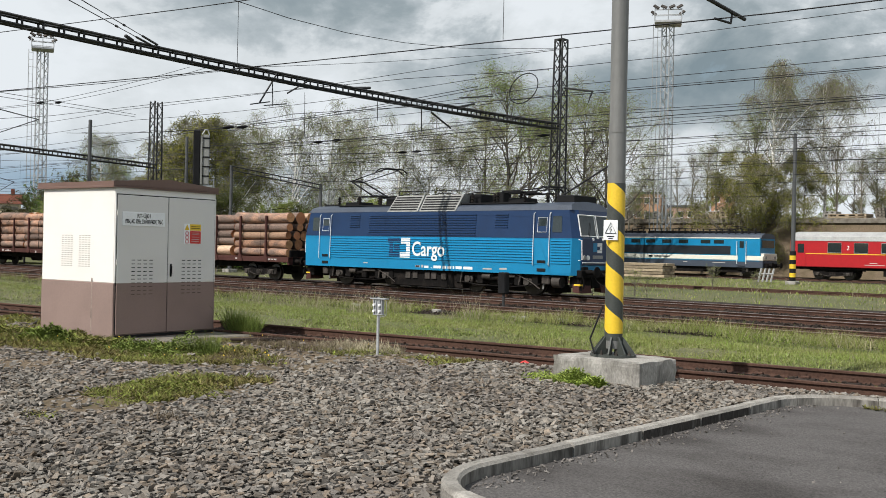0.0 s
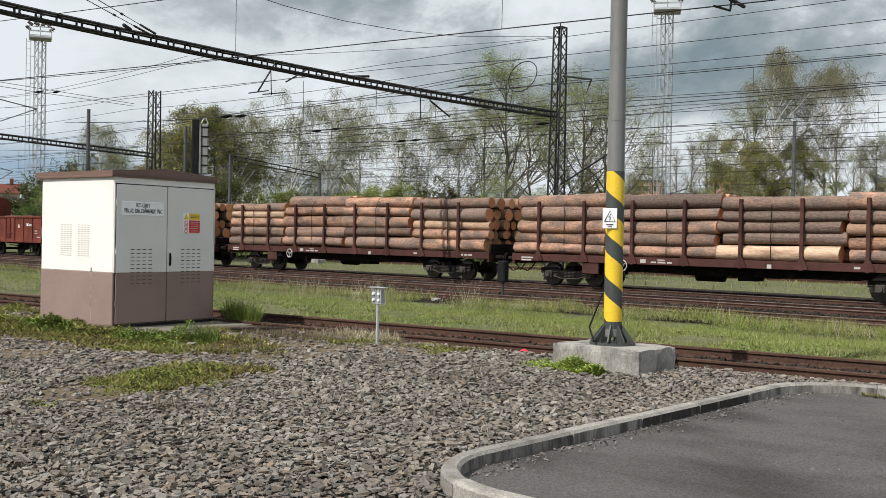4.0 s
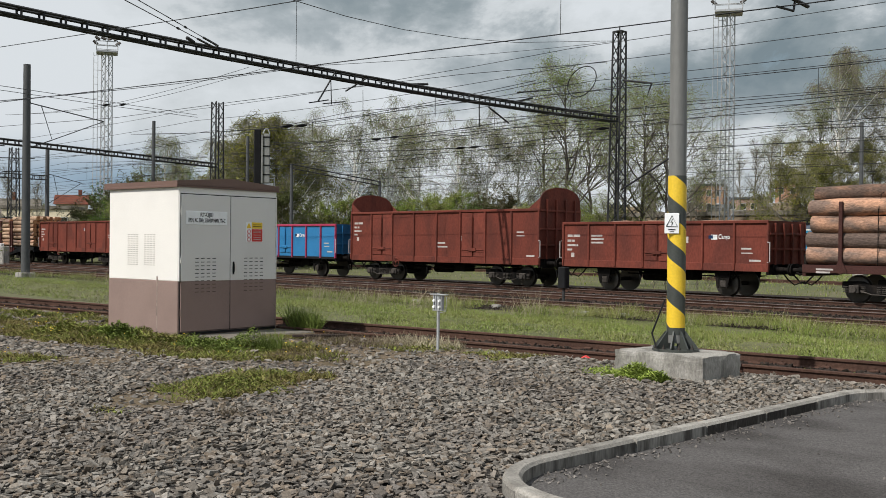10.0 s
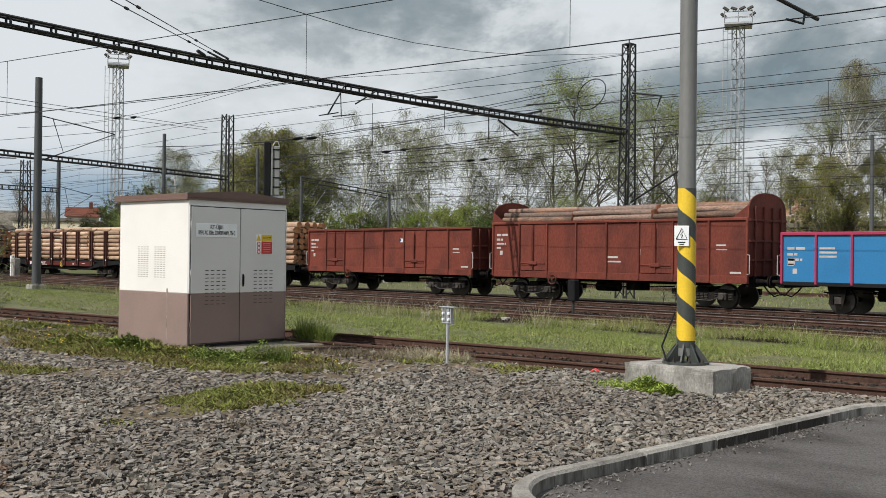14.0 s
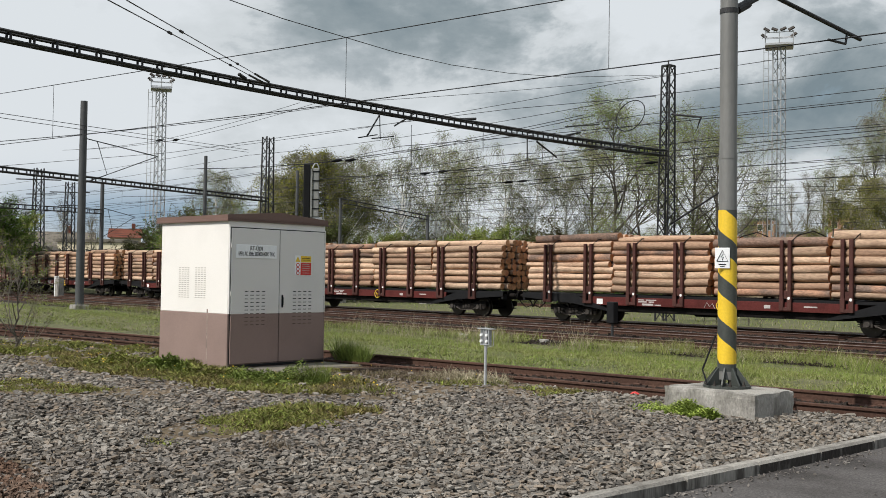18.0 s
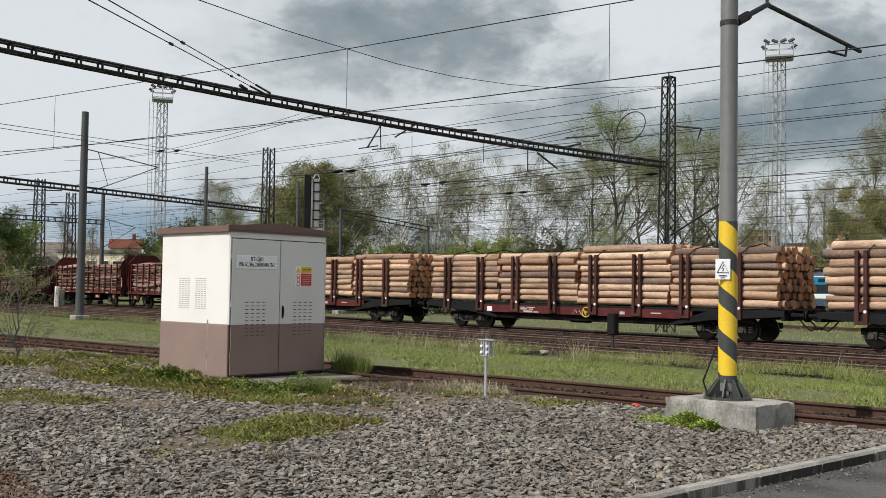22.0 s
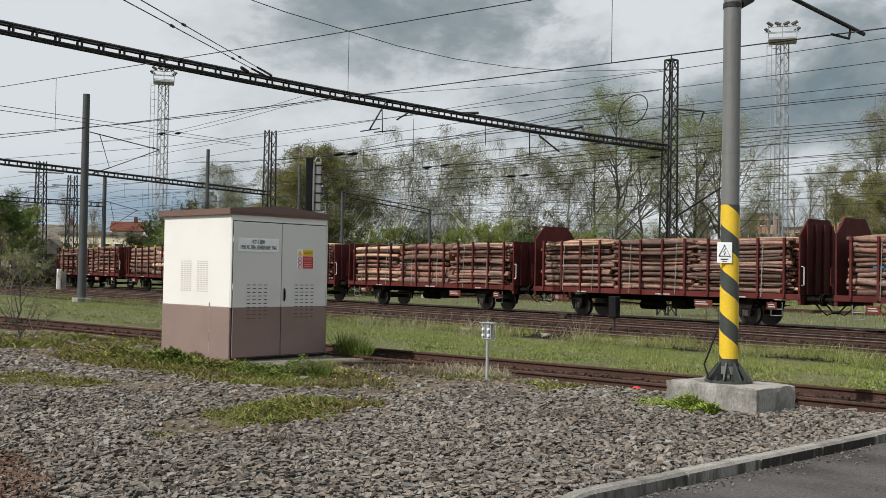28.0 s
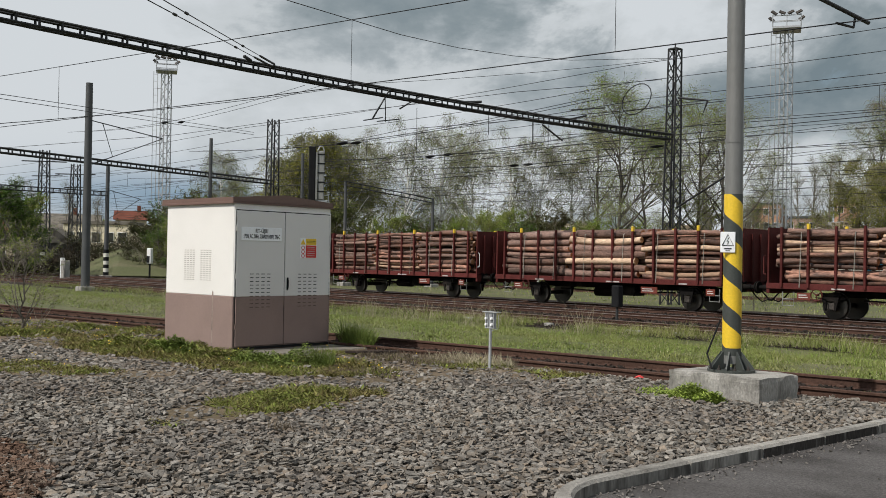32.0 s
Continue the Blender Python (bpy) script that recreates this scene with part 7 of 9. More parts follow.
# ---- stock standing on the far track ----
FAR_Y = 85.5
fl = thing("standing_locomotive", pose(-46.4, FAR_Y, TRACK_Z), "white, blue and dark grey electric locomotive standing on a far track", "locomotive")
for name, z0, z1, mt in (("skirt", 0.78, 1.42, M_LROOF), ("cream_band", 1.42, 1.82, M_CREAMW), ("blue_band", 1.82, 3.35, M_SKYB)):
    part(name, Shape().box(-8.0, 7.9 - (0.25 if z0 > 1.6 else 0), -1.48, 1.48, z0, z1, b=0.03), mt, fl)
part("dark_panel", Shape().box(-7.2, 4.9, -1.50, -1.47, 1.90, 2.66, b=0.01), M_DARKP, fl, "glossy dark side panel")
part("lower_line", Shape().box(-7.9, 7.6, -1.492, -1.47, 1.36, 1.41), M_SKYB, fl)
part("buffer_beam", Shape().box(7.7, 8.2, -1.2, 1.2, 0.82, 1.2, b=0.04), M_UNDER, fl)
part("roof", Shape().prism([(-1.45, 3.35), (1.45, 3.35), (1.2, 3.65), (0.6, 3.8), (-0.6, 3.8), (-1.2, 3.65)], -7.8, 7.7, "x"), M_LROOF, fl)
for x in (-5.2, -3.6, -1.9, -0.2, 2.0, 3.3):
    part("window", Shape().box(x, x + 0.95, -1.505, -1.47, 2.86, 3.18, b=0.02), M_GLASS, fl)
part("cab_door", Shape().box(5.6, 6.3, -1.50, -1.47, 1.3, 3.2, b=0.01), M_SKYB, fl)
part("cab_window", Shape().box(5.75, 6.15, -1.51, -1.48, 2.5, 3.1, b=0.01), M_GLASS, fl)
part("windscreen", Shape().box(7.6, 7.72, -1.2, 1.2, 2.55, 3.2, b=0.02), M_GLASS, fl)
for xw in (-4.6, 4.6):
    part("bogie", bogie_mesh(3.2, True), None, fl, at=pose(xw, 0, 0.1))
    for o in (-1.6, 1.6):
        part("wheelset", wheelset_mesh(0.60), None, fl, at=pose(xw + o, 0, 0.6))
s = Shape()
for x in (-6.5, -5.2, -3.5, -2.2, -1.0, 0.3, 1.5, 2.9, 4.2, 5.4, 6.4):
    s.box(x - 0.5, x + 0.4, -0.5, 0.5, 3.75, 4.0, b=0.03)
s.line([(-6.8, -0.4, 4.15), (-2, -0.4, 4.25), (3, -0.4, 4.15), (6.8, -0.4, 4.2)], 0.03)
for xp in (-5.0, 5.0):
    s.line([(xp - 1.0, -0.5, 4.0), (xp + 0.9, -0.5, 4.35), (xp - 0.6, -0.5, 4.45)], 0.035)
for x in np.arange(-6.8, 7.0, 0.62):
    s.tube((x, -0.75, 3.7), (x, -0.75, 4.18), 0.07, 0.05, 6)
part("roof_equipment", s, M_BLACK, fl)
part("roof_line", Shape().box(-7.8, 7.6, -1.50, -1.44, 3.30, 3.40, b=0.01), M_CREAMW, fl, "pale line under the roof edge")
part("nose_panel", Shape().box(7.62, 7.93, -1.30, 1.30, 1.45, 2.05, b=0.03), M_CREAMW, fl, "cream nose panel")
for y in (-0.9, 0.9):
    part("headlight", Shape().tube((7.9, y, 1.7), (7.98, y, 1.7), 0.13, n=10), M_LOUV, fl)
for x in (5.52, 6.38):
    part("handrail", Shape().line([(x, -1.53, 1.1), (x, -1.55, 3.1)], 0.03), M_WPAINT, fl)
for z in (0.35, 0.62, 0.9):
    part("door_step", Shape().box(5.6, 6.3, -1.52, -1.3, z, z + 0.06, b=0.01), M_BLACK, fl)
part("underfloor_box", Shape().box(-2.2, 2.2, -1.25, 1.25, 0.32, 0.80, b=0.04), M_UNDER, fl)
for xw in (-4.6, 4.6):
    part("bogie_frame", Shape().prism([(xw - 2.5, 0.5), (xw - 2.5, 0.85), (xw + 2.5, 0.85), (xw + 2.5, 0.5), (xw + 0.8, 0.36), (xw - 0.8, 0.36)], -1.2, -1.02, "y"), M_UNDER, fl)
    for o in (-1.6, 1.6):
        part("axle_box", Shape().box(xw + o - 0.3, xw + o + 0.3, -1.34, -1.18, 0.4, 0.8, b=0.05), M_GEAR, fl)
for y in (-0.88, 0.88):
    part("buffer", Shape().tube((8.15, y, 1.03), (8.5, y, 1.03), 0.12, n=10).tube((8.5, y, 1.03), (8.56, y, 1.03), 0.24, n=14), M_UNDER, fl)
bars_on(fl, [(-3.3, 1.55, 0.42, 0.16), (-2.7, 1.58, 0.75, 0.11), (-1.85, 1.58, 0.75, 0.11)], -1.485, M_INK)
bars_on(fl, [(0.3, 1.15, 0.4, 0.08), (3.2, 1.15, 1.2, 0.06)], -1.485)

coach = thing("passenger_coach", pose(-24.0, FAR_Y, TRACK_Z), "red passenger coach with grey roof standing on a far track", "coach")
part("body", Shape().box(-12.1, 12.1, -1.42, 1.42, 1.02, 3.25, b=0.05), M_COACHR, coach)
part("roof", Shape().prism([(-1.46, 3.2), (1.46, 3.2), (1.38, 3.55), (0.95, 3.85), (0, 3.98), (-0.95, 3.85), (-1.38, 3.55)], -12.0, 12.0, "x"), M_COACHG, coach, "grey roof")
part("stripe", Shape().box(-12.08, 12.08, -1.43, -1.41, 2.10, 2.16), M_YEL, coach)
for i in range(9):
    x = -8.9 + 2.15 * i
    w = part("window", Shape().box(x, x + 1.1, -1.44, -1.40, 2.22, 3.04, b=0.04), M_GLASS, coach)
    q = Shape()
    q.line([(x, -1.44, 2.22), (x + 1.1, -1.44, 2.22), (x + 1.1, -1.44, 3.04), (x, -1.44, 3.04), (x, -1.44, 2.22)], 0.03, 4)
    part("frame", q, M_LOUV, w)
for x in (-11.6, 10.8):
    d = part("door", Shape().box(x, x + 0.85, -1.44, -1.40, 1.05, 3.1, b=0.02), M_COACHR, coach)
    part("pane", Shape().box(x + 0.15, x + 0.7, -1.45, -1.43, 2.2, 2.95, b=0.03), M_GLASS, d)
lettering("2", 0.5, pose(-7.25, -1.43, 2.62, 90, 0, 0), M_WPAINT, coach)
for xw in (-8.6, 8.6):
    part("bogie", bogie_mesh(2.5, True), None, coach, at=pose(xw, 0, 0))
    for o in (-1.25, 1.25):
        part("wheelset", wheelset_mesh(0.46), None, coach, at=pose(xw + o, 0, 0.46))
part("battery_box", Shape().box(-4.5, -1.0, -1.2, 1.2, 0.40, 0.84, b=0.03), M_UNDER, coach)
part("air_tank", Shape().tube((0.5, -0.9, 0.6), (2.6, -0.9, 0.6), 0.2, n=12), M_UNDER, coach)
part("underframe", Shape().box(-11.8, 11.8, -1.2, 1.2, 0.82, 1.04, b=0.02), M_UNDER, coach)
bars_on(coach, [(-5.5, 1.4, 0.6, 0.06), (-5.9, 1.25, 1.6, 0.05)], -1.422)

# timber stack and trestle in the grass
tim = thing("timber_stack", pose(-43.4, 73.2, -0.35, 0, 0, 8), "low stack of pale sawn timber in the grass", "timber")
for r in range(5):
    for k in range(4):
        part("plank", shared("plank", lambda: Shape().box(-1.9, 1.9, -0.28, 0.28, 0, 0.2, b=0.02).mesh("plank", M_PLANK)), None, tim,
             at=pose(rng.uniform(-0.15, 0.15), -0.9 + 0.6 * k, 0.05 + 0.23 * r, 0, 0, rng.uniform(-1, 1)))
tr = thing("trestle", pose(-33.4, 73.4, -0.35, 0, 0, 20), "grey wooden trestle leaning beside the far track", "trestle")
for k in range(4):
    part("leg", Shape().line([(-0.5 + 0.3 * k, -0.2, 0), (-0.3 + 0.3 * k, 0.1, 1.0)], 0.07, 4), M_COACHG, tr)
part("rail", Shape().line([(-0.5, -0.05, 0.6), (0.6, -0.05, 0.6)], 0.05, 4), M_COACHG, tr)

# raised storage ground behind the far track, with stacks of pallets
bank = Shape()
bank.prism([(97.0, -0.4), (101.0, 5.1), (150.0, 5.4), (165.0, -0.4)], -95, 25, "x")
tagged(part("embankment", bank, M_DIRT), "grassy bank carrying a storage yard", "bank", kind="structure")
part("retaining_edge", Shape().box(-75, 20, 100.6, 101.0, 4.95, 5.45, b=0.04), M_SLAB, bpy.data.objects["embankment"])


def pallet_stack(x, y, n, w, mt):
    t = thing("pallet_stack", pose(x, y, 5.1, 0, 0, rng.uniform(-8, 8)), "stack of weathered pallets and boards on the storage yard", "pallets", "pallet stacks")
    me = shared(("pallet", w, mt.name), lambda: Shape().box(-w / 2, w / 2, -0.8, 0.8, 0.0, 0.06).box(-w / 2, w / 2, -0.8, 0.8, 0.2, 0.27)
                .box(-w / 2, -w / 2 + 0.2, -0.8, 0.8, 0.06, 0.2).box(w / 2 - 0.2, w / 2, -0.8, 0.8, 0.06, 0.2).box(-0.12, 0.12, -0.8, 0.8, 0.06, 0.2).mesh("pallet", mt))
    for k in range(n):
        part("pallet", me, None, t, at=pose(rng.uniform(-0.08, 0.08), 0, 0.3 * k, 0, 0, rng.uniform(-3, 3)))


for k in range(60):
    x = -76 + 1.55 * k + rng.uniform(-0.7, 0.7)
    pallet_stack(x, 102.6 + rng.uniform(-0.6, 2.2), int(rng.integers(1, 6)), float(rng.choice([0.9, 1.2, 1.2, 2.0])), [M_SLAB, M_PLANK, M_CONC][int(rng.integers(0, 3))])
box = thing("storage_box", pose(-53.5, 104, 5.1), "white storage box on the yard", "box")
part("body", Shape().box(-0.7, 0.7, -0.6, 0.6, 0, 1.3, b=0.03), M_COACHG, box)


# ---- houses ----
def house(name, x, y, z, w, d, h, roof, walls, rows, cols, label, turn=0.0, flat_roof=False):
    hs = thing(name, pose(x, y, z, 0, 0, turn), label, "building", "buildings")
    part("wall", Shape().box(-w / 2, w / 2, -d / 2, d / 2, 0, h, b=0.03), walls, hs)
    if flat_roof:
        part("roof", Shape().box(-w / 2 - 0.2, w / 2 + 0.2, -d / 2 - 0.2, d / 2 + 0.2, h, h + 0.5, b=0.05), roof, hs)
    else:
        part("roof", Shape().prism([(-d / 2 - 0.4, h), (d / 2 + 0.4, h), (0, h + d * 0.42)], -w / 2 - 0.4, w / 2 + 0.4, "x"), roof, hs)
        if name != "shed":
            part("chimney", Shape().box(w * 0.2, w * 0.2 + 0.6, -0.3, 0.3, h + 1.0, h + d * 0.42 + 0.9, b=0.03), M_TILE, hs)
    for r in range(rows):
        for c in range(cols):
            cx = -w / 2 + w * (c + 0.5) / cols
            cz = h * (r + 0.5) / rows + (1.2 if rows == 1 and h > 5 else 0)
            wn = part("window", Shape().box(cx - 0.55, cx + 0.55, -d / 2 - 0.06, -d / 2 + 0.1, cz - 0.65, cz + 0.65, b=0.02), M_GLASS, hs)
            q = Shape()
            q.line([(cx - 0.6, -d / 2 - 0.07, cz - 0.7), (cx + 0.6, -d / 2 - 0.07, cz - 0.7), (cx + 0.6, -d / 2 - 0.07, cz + 0.7), (cx - 0.6, -d / 2 - 0.07, cz + 0.7), (cx - 0.6, -d / 2 - 0.07, cz - 0.7)], 0.07, 4)
            part("frame", q, M_WPAINT, wn)


for az, d, w, dd, h, roof, wl, r, c, fr, turn, lab in (
        (-69.0, 160, 12, 5.5, 5.4, M_SLAB, M_HOUSE, 2, 4, False, 62, "ochre house with a grey pitched roof behind the tracks"),
        (-66.6, 150, 9, 6, 5.9, M_SLAB, M_CREAMH, 1, 5, True, 48, "low cream building with a flat dark roof"),
        (-65.2, 190, 5, 4, 8.0, M_TILE, M_HOUSE, 2, 2, False, 60, "ochre house with a red tiled roof"),
        (-71.4, 190, 7, 5, 5.5, M_TILE, M_HOUSE, 2, 3, False, 60, "ochre house with a red tiled roof"),
        (-68.9, 122, 6, 4, 3.0, M_SLAB, M_SHED, 1, 1, False, 150, "grey boarded shed with a shallow grey roof")):
    x, y = direction(az, d)
    house("shed" if d == 122 else "house", x, y, -0.3, w, dd, h, roof, wl, r, c, lab, turn, fr)
for az, d, w, h, wl, r, c in ((-30.6, 245, 6, 15.5, M_ORANGE, 5, 3), (-28.6, 245, 9, 12.5, M_PANEL, 4, 4), (-26.7, 245, 5, 16.0, M_ORANGE, 5, 2), (-41.5, 300, 16, 13, M_HOUSE, 4, 5)):
    x, y = direction(az, d)
    house("apartment_building", x, y, -0.3, w, 12, h, M_LROOF, wl, r, c, "beige or orange apartment block far behind the trees", 25, True)

# ---- small things beside the tracks ----
for x, y, w, mt in ((-19.31, 24.0, 0.5, M_PLANK), (-18.4, 24.0, 0.5, M_COACHG), (-17.0, 24.2, 0.35, M_COACHG), (-25.4, 24.0, 0.35, M_COACHG), (-21.9, 24.2, 0.3, M_CONC)):
    tagged(part("marker_stone", Shape().box(-w / 2, w / 2, -0.09, 0.09, -0.1, 0.04, b=0.02), mt, at=pose(x, y - 0.1, -0.36, 0, 0, rng.uniform(-8, 8))),
           "painted concrete marker stone beside the rail", "stone", "marker stones")
pm = thing("track_cabinet", pose(-22.3, 28.0, -0.42), "small black trackside cabinet on a short post", "cabinet")
part("body", Shape().box(-0.16, 0.16, -0.14, 0.14, 0.5, 1.25, b=0.03), M_BLACK, pm)
part("post", Shape().tube((0, 0, 0), (0, 0, 0.55), 0.05, n=8), M_STEEL, pm)
cp = thing("concrete_post", pose(-79.0, 31.2, -0.35), "short white-topped concrete post beside the tracks", "post")
part("shaft", Shape().box(-0.35, 0.3, -0.25, 0.25, 0, 1.4, b=0.05), M_BLOCK, cp)
part("white_plate", Shape().box(-0.62, -0.38, -0.2, 0.1, 0, 1.6, b=0.03), M_WPAINT, cp)
tagged(part("wooden_plank", Shape().box(-0.45, 0.45, -0.05, 0.05, 0.0, 0.04, b=0.008), M_SLEEP, at=pose(-13.38, 10.42, 0.045, 0, 0, 60)), "weathered plank lying on the concrete slab", "plank")
sc = thing("plastic_scrap", pose(-8.86, 11.62, -0.02, 0, 0, 40), "crumpled red plastic scrap beside the rail", "litter")
part("sheet", Shape().add([(-0.06, 0, 0.02), (0.02, 0.02, 0.06), (0.06, -0.03, 0.02), (0.0, -0.05, 0.04), (-0.02, 0.04, 0.045), (0.08, 0.03, 0.03)],
                          [(0, 1, 3), (1, 2, 3), (0, 3, 4), (1, 4, 5), (1, 5, 2), (0, 4, 1)]), M_RED, sc)
for az, d in ((-66.44, 92.0), (-69.6, 108.0), (-68.05, 118.0), (-23.1, 80.0)):
    x, y = direction(az, d)
    ft = thing("striped_sleeve", pose(x, y, -0.3), "black and white striped foot sleeve of a mast", "mast sleeve", "striped sleeves")
    for k in range(7):
        part("band", Shape().tube((0, 0, 0.05 + 0.32 * k), (0, 0, 0.37 + 0.32 * k), 0.23, n=12), (M_YEL if d == 80.0 else M_CREAMW) if k % 2 else M_BLACK, ft)
x, y = direction(-64.2, 95.0)
ss = thing("shunting_signal", pose(x, y, -0.4), "low white and black shunting signal", "signal")
part("head", Shape().box(-0.35, 0.35, -0.15, 0.15, 1.2, 2.6, b=0.05), M_WPAINT, ss)
part("lamp", Shape().box(-0.25, 0.25, -0.2, -0.14, 1.3, 1.9, b=0.02), M_BLACK, ss)
part("post", Shape().tube((0, 0, 0), (0, 0, 1.25), 0.09, n=8), M_BLACK, ss)
# warning sign on the near mast
sg = part("warning_sign", Shape().box(-0.10, 0.10, -0.010, 0.0, -0.14, 0.14, b=0.004), M_SIGNW, mast, "white high-voltage warning sign", at=pose(0.012, -0.132, 1.58, 0, 0, 32))
sg.scale = (0.88, 0.9, 0.9)
q = Shape()
q.line([(-0.075, -0.012, -0.045), (0.075, -0.012, -0.045), (0.0, -0.012, 0.105), (-0.075, -0.012, -0.045)], 0.006, 4)
q.line([(0.012, -0.012, 0.06), (-0.016, -0.012, 0.012), (0.014, -0.012, 0.016), (-0.004, -0.012, -0.03)], 0.005, 4)
part("triangle", q, M_INK, sg)
part("text_bar", Shape().box(-0.05, 0.05, -0.013, -0.010, -0.095, -0.08).box(-0.03, 0.03, -0.013, -0.010, -0.12, -0.11), M_INK, sg)
cb = Shape().line([(-0.05, -0.34, 0.05), (-0.16, -0.28, 0.22), (-0.13, -0.05, 0.62)], 0.012, 5)
part("earth_cable", cb, M_BLACK, mast)


# ---- loose stone and plants ----
def scatter(name, variants, pos, scale, rng_, mats, label, slots=None, upright=False, lean=0.3, tilt=0.45):
    """Many small copies of simple shapes joined into one mesh of kind stuff."""
    V, F = [], []
    n = len(pos)
    pick = rng_.integers(0, len(variants), n)
    base = 0
    for k, (bv, bf) in enumerate(variants):
        idx = np.where(pick == k)[0]
        m = len(idx)
        if not m:
            continue
        if upright:
            a = rng_.uniform(0, 2 * np.pi, m)
            c, s = np.cos(a), np.sin(a)
            R = np.zeros((m, 3, 3))
            R[:, 0, 0], R[:, 0, 1], R[:, 1, 0], R[:, 1, 1], R[:, 2, 2] = c, -s, s, c, 1
            R[:, 0, 2], R[:, 1, 2] = rng_.uniform(-lean, lean, m), rng_.uniform(-lean, lean, m)
        else:
            q = rng_.normal(size=(m, 4)) * np.array([1.0, tilt, tilt, 1.0])
            q /= np.linalg.norm(q, axis=1)[:, None]
            w, x, y, z = q.T
            R = np.stack([np.stack([1 - 2 * (y * y + z * z), 2 * (x * y - w * z), 2 * (x * z + w * y)], 1),
                          np.stack([2 * (x * y + w * z), 1 - 2 * (x * x + z * z), 2 * (y * z - w * x)], 1),
                          np.stack([2 * (x * z - w * y), 2 * (y * z + w * x), 1 - 2 * (x * x + y * y)], 1)], 1)
        P = np.einsum("mij,vj->mvi", R, bv) * scale[idx][:, None, None] + pos[idx][:, None, :]
        V.append(P.reshape(-1, 3))
        F.append((bf[None] + (base + np.arange(m) * len(bv))[:, None, None]).reshape(-1, 3))
        base += m * len(bv)
    V, F = np.concatenate(V), np.concatenate(F)
    me = bpy.data.meshes.new(name)
    me.vertices.add(len(V))
    me.vertices.foreach_set("co", V.astype(np.float32).ravel())
    me.loops.add(len(F) * 3)
    me.loops.foreach_set("vertex_index", F.astype(np.int32).ravel())
    me.polygons.add(len(F))
    me.polygons.foreach_set("loop_start", np.arange(0, len(F) * 3, 3, dtype=np.int32))
    me.polygons.foreach_set("loop_total", np.full(len(F), 3, dtype=np.int32))
    me.update(calc_edges=True)
    me.shade_flat()
    me.materials.append(mats)
    return tagged(new(name, me), label, kind="stuff")


def stone_variant(r):
    v = []
    for i in range(8):
        v.append([(1 if i & 1 else -1) * r.uniform(0.40, 0.72), (1 if i & 2 else -1) * r.uniform(0.25, 0.52), (1 if i & 4 else -1) * r.uniform(0.08, 0.19)])
    f = [(0, 2, 1), (1, 2, 3), (4, 5, 6), (5, 7, 6), (0, 1, 4), (1, 5, 4), (2, 6, 3), (3, 6, 7), (0, 4, 2), (2, 4, 6), (1, 3, 5), (3, 7, 5)]
    return np.array(v), np.array(f)


sr_ = np.random.default_rng(3)
STONES = [stone_variant(sr_) for _ in range(10)]


def oval(x, y, cx, cy, a, b, turn=0.0):
    """1 at the middle of an oval, 0 on its rim, negative outside."""
    c, s = math.cos(radians(turn)), math.sin(radians(turn))
    u, w = (x - cx) * c + (y - cy) * s, -(x - cx) * s + (y - cy) * c
    return 1.0 - (u / a) ** 2 - (w / b) ** 2


def rough(x, y):
    return noise.noise(Vector((x * 0.9, y * 0.9, 0.3))) * 0.5 + noise.noise(Vector((x * 2.6, y * 2.6, 4.0))) * 0.35


def inside_weeds(x, y):
    """Where plants have taken the crushed stone: 0 to 1."""
    edge = (0.75 - abs(y - (near_y(x) - 1.75)) / 0.75) * 0.6 if x < -9.3 else -3.0
    d = max(oval(x, y, -9.62, 6.3, 1.6, 0.72, 108), oval(x, y, -16.4, 7.65, 2.6, 1.15, 4), oval(x, y, -12.7, 8.2, 1.95, 1.25, 25),
            0.85 * oval(x, y, -14.3, 7.8, 1.7, 0.9, 0), edge, 0.45 * oval(x, y, -14.3, 5.2, 1.5, 0.6, 15), 0.5 * oval(x, y, -21, 7.6, 3.2, 1.6, 0))
    return d + rough(x, y)


def bare_soil(x, y):
    """Brown earth among the stones: 0 to 1."""
    d = max(oval(x, y, -11.2, 8.9, 1.6, 1.0, -30), 0.6 * oval(x, y, -12.9, 6.0, 2.0, 0.75, 30), 0.45 * oval(x, y, -8.4, 2.6, 1.1, 0.6, 0), inside_weeds(x, y) - rough(x, y) + 0.25)
    return d + rough(x + 7, y)


def clear_of(x, y):
    """False on the slab, the block and the paved bay."""
    q = cabinet_back @ Vector((x, y, 0))
    if 0.02 < q.x < kw + 0.80 and 0.02 < q.y < kd + 0.14:
        return False
    if BX0 < x < BX1 and BY0 < y < BY1:
        return False
    if x > KERB_X - 0.02 and BAY_Y0 - 0.02 < y < BAY_Y1 + 0.1:
        if math.hypot(min(x - (KERB_X + KR), 0), max(y - (BAY_Y1 - KR), (BAY_Y0 + KR) - y, 0)) < KR + 0.02:
            return False
    return True


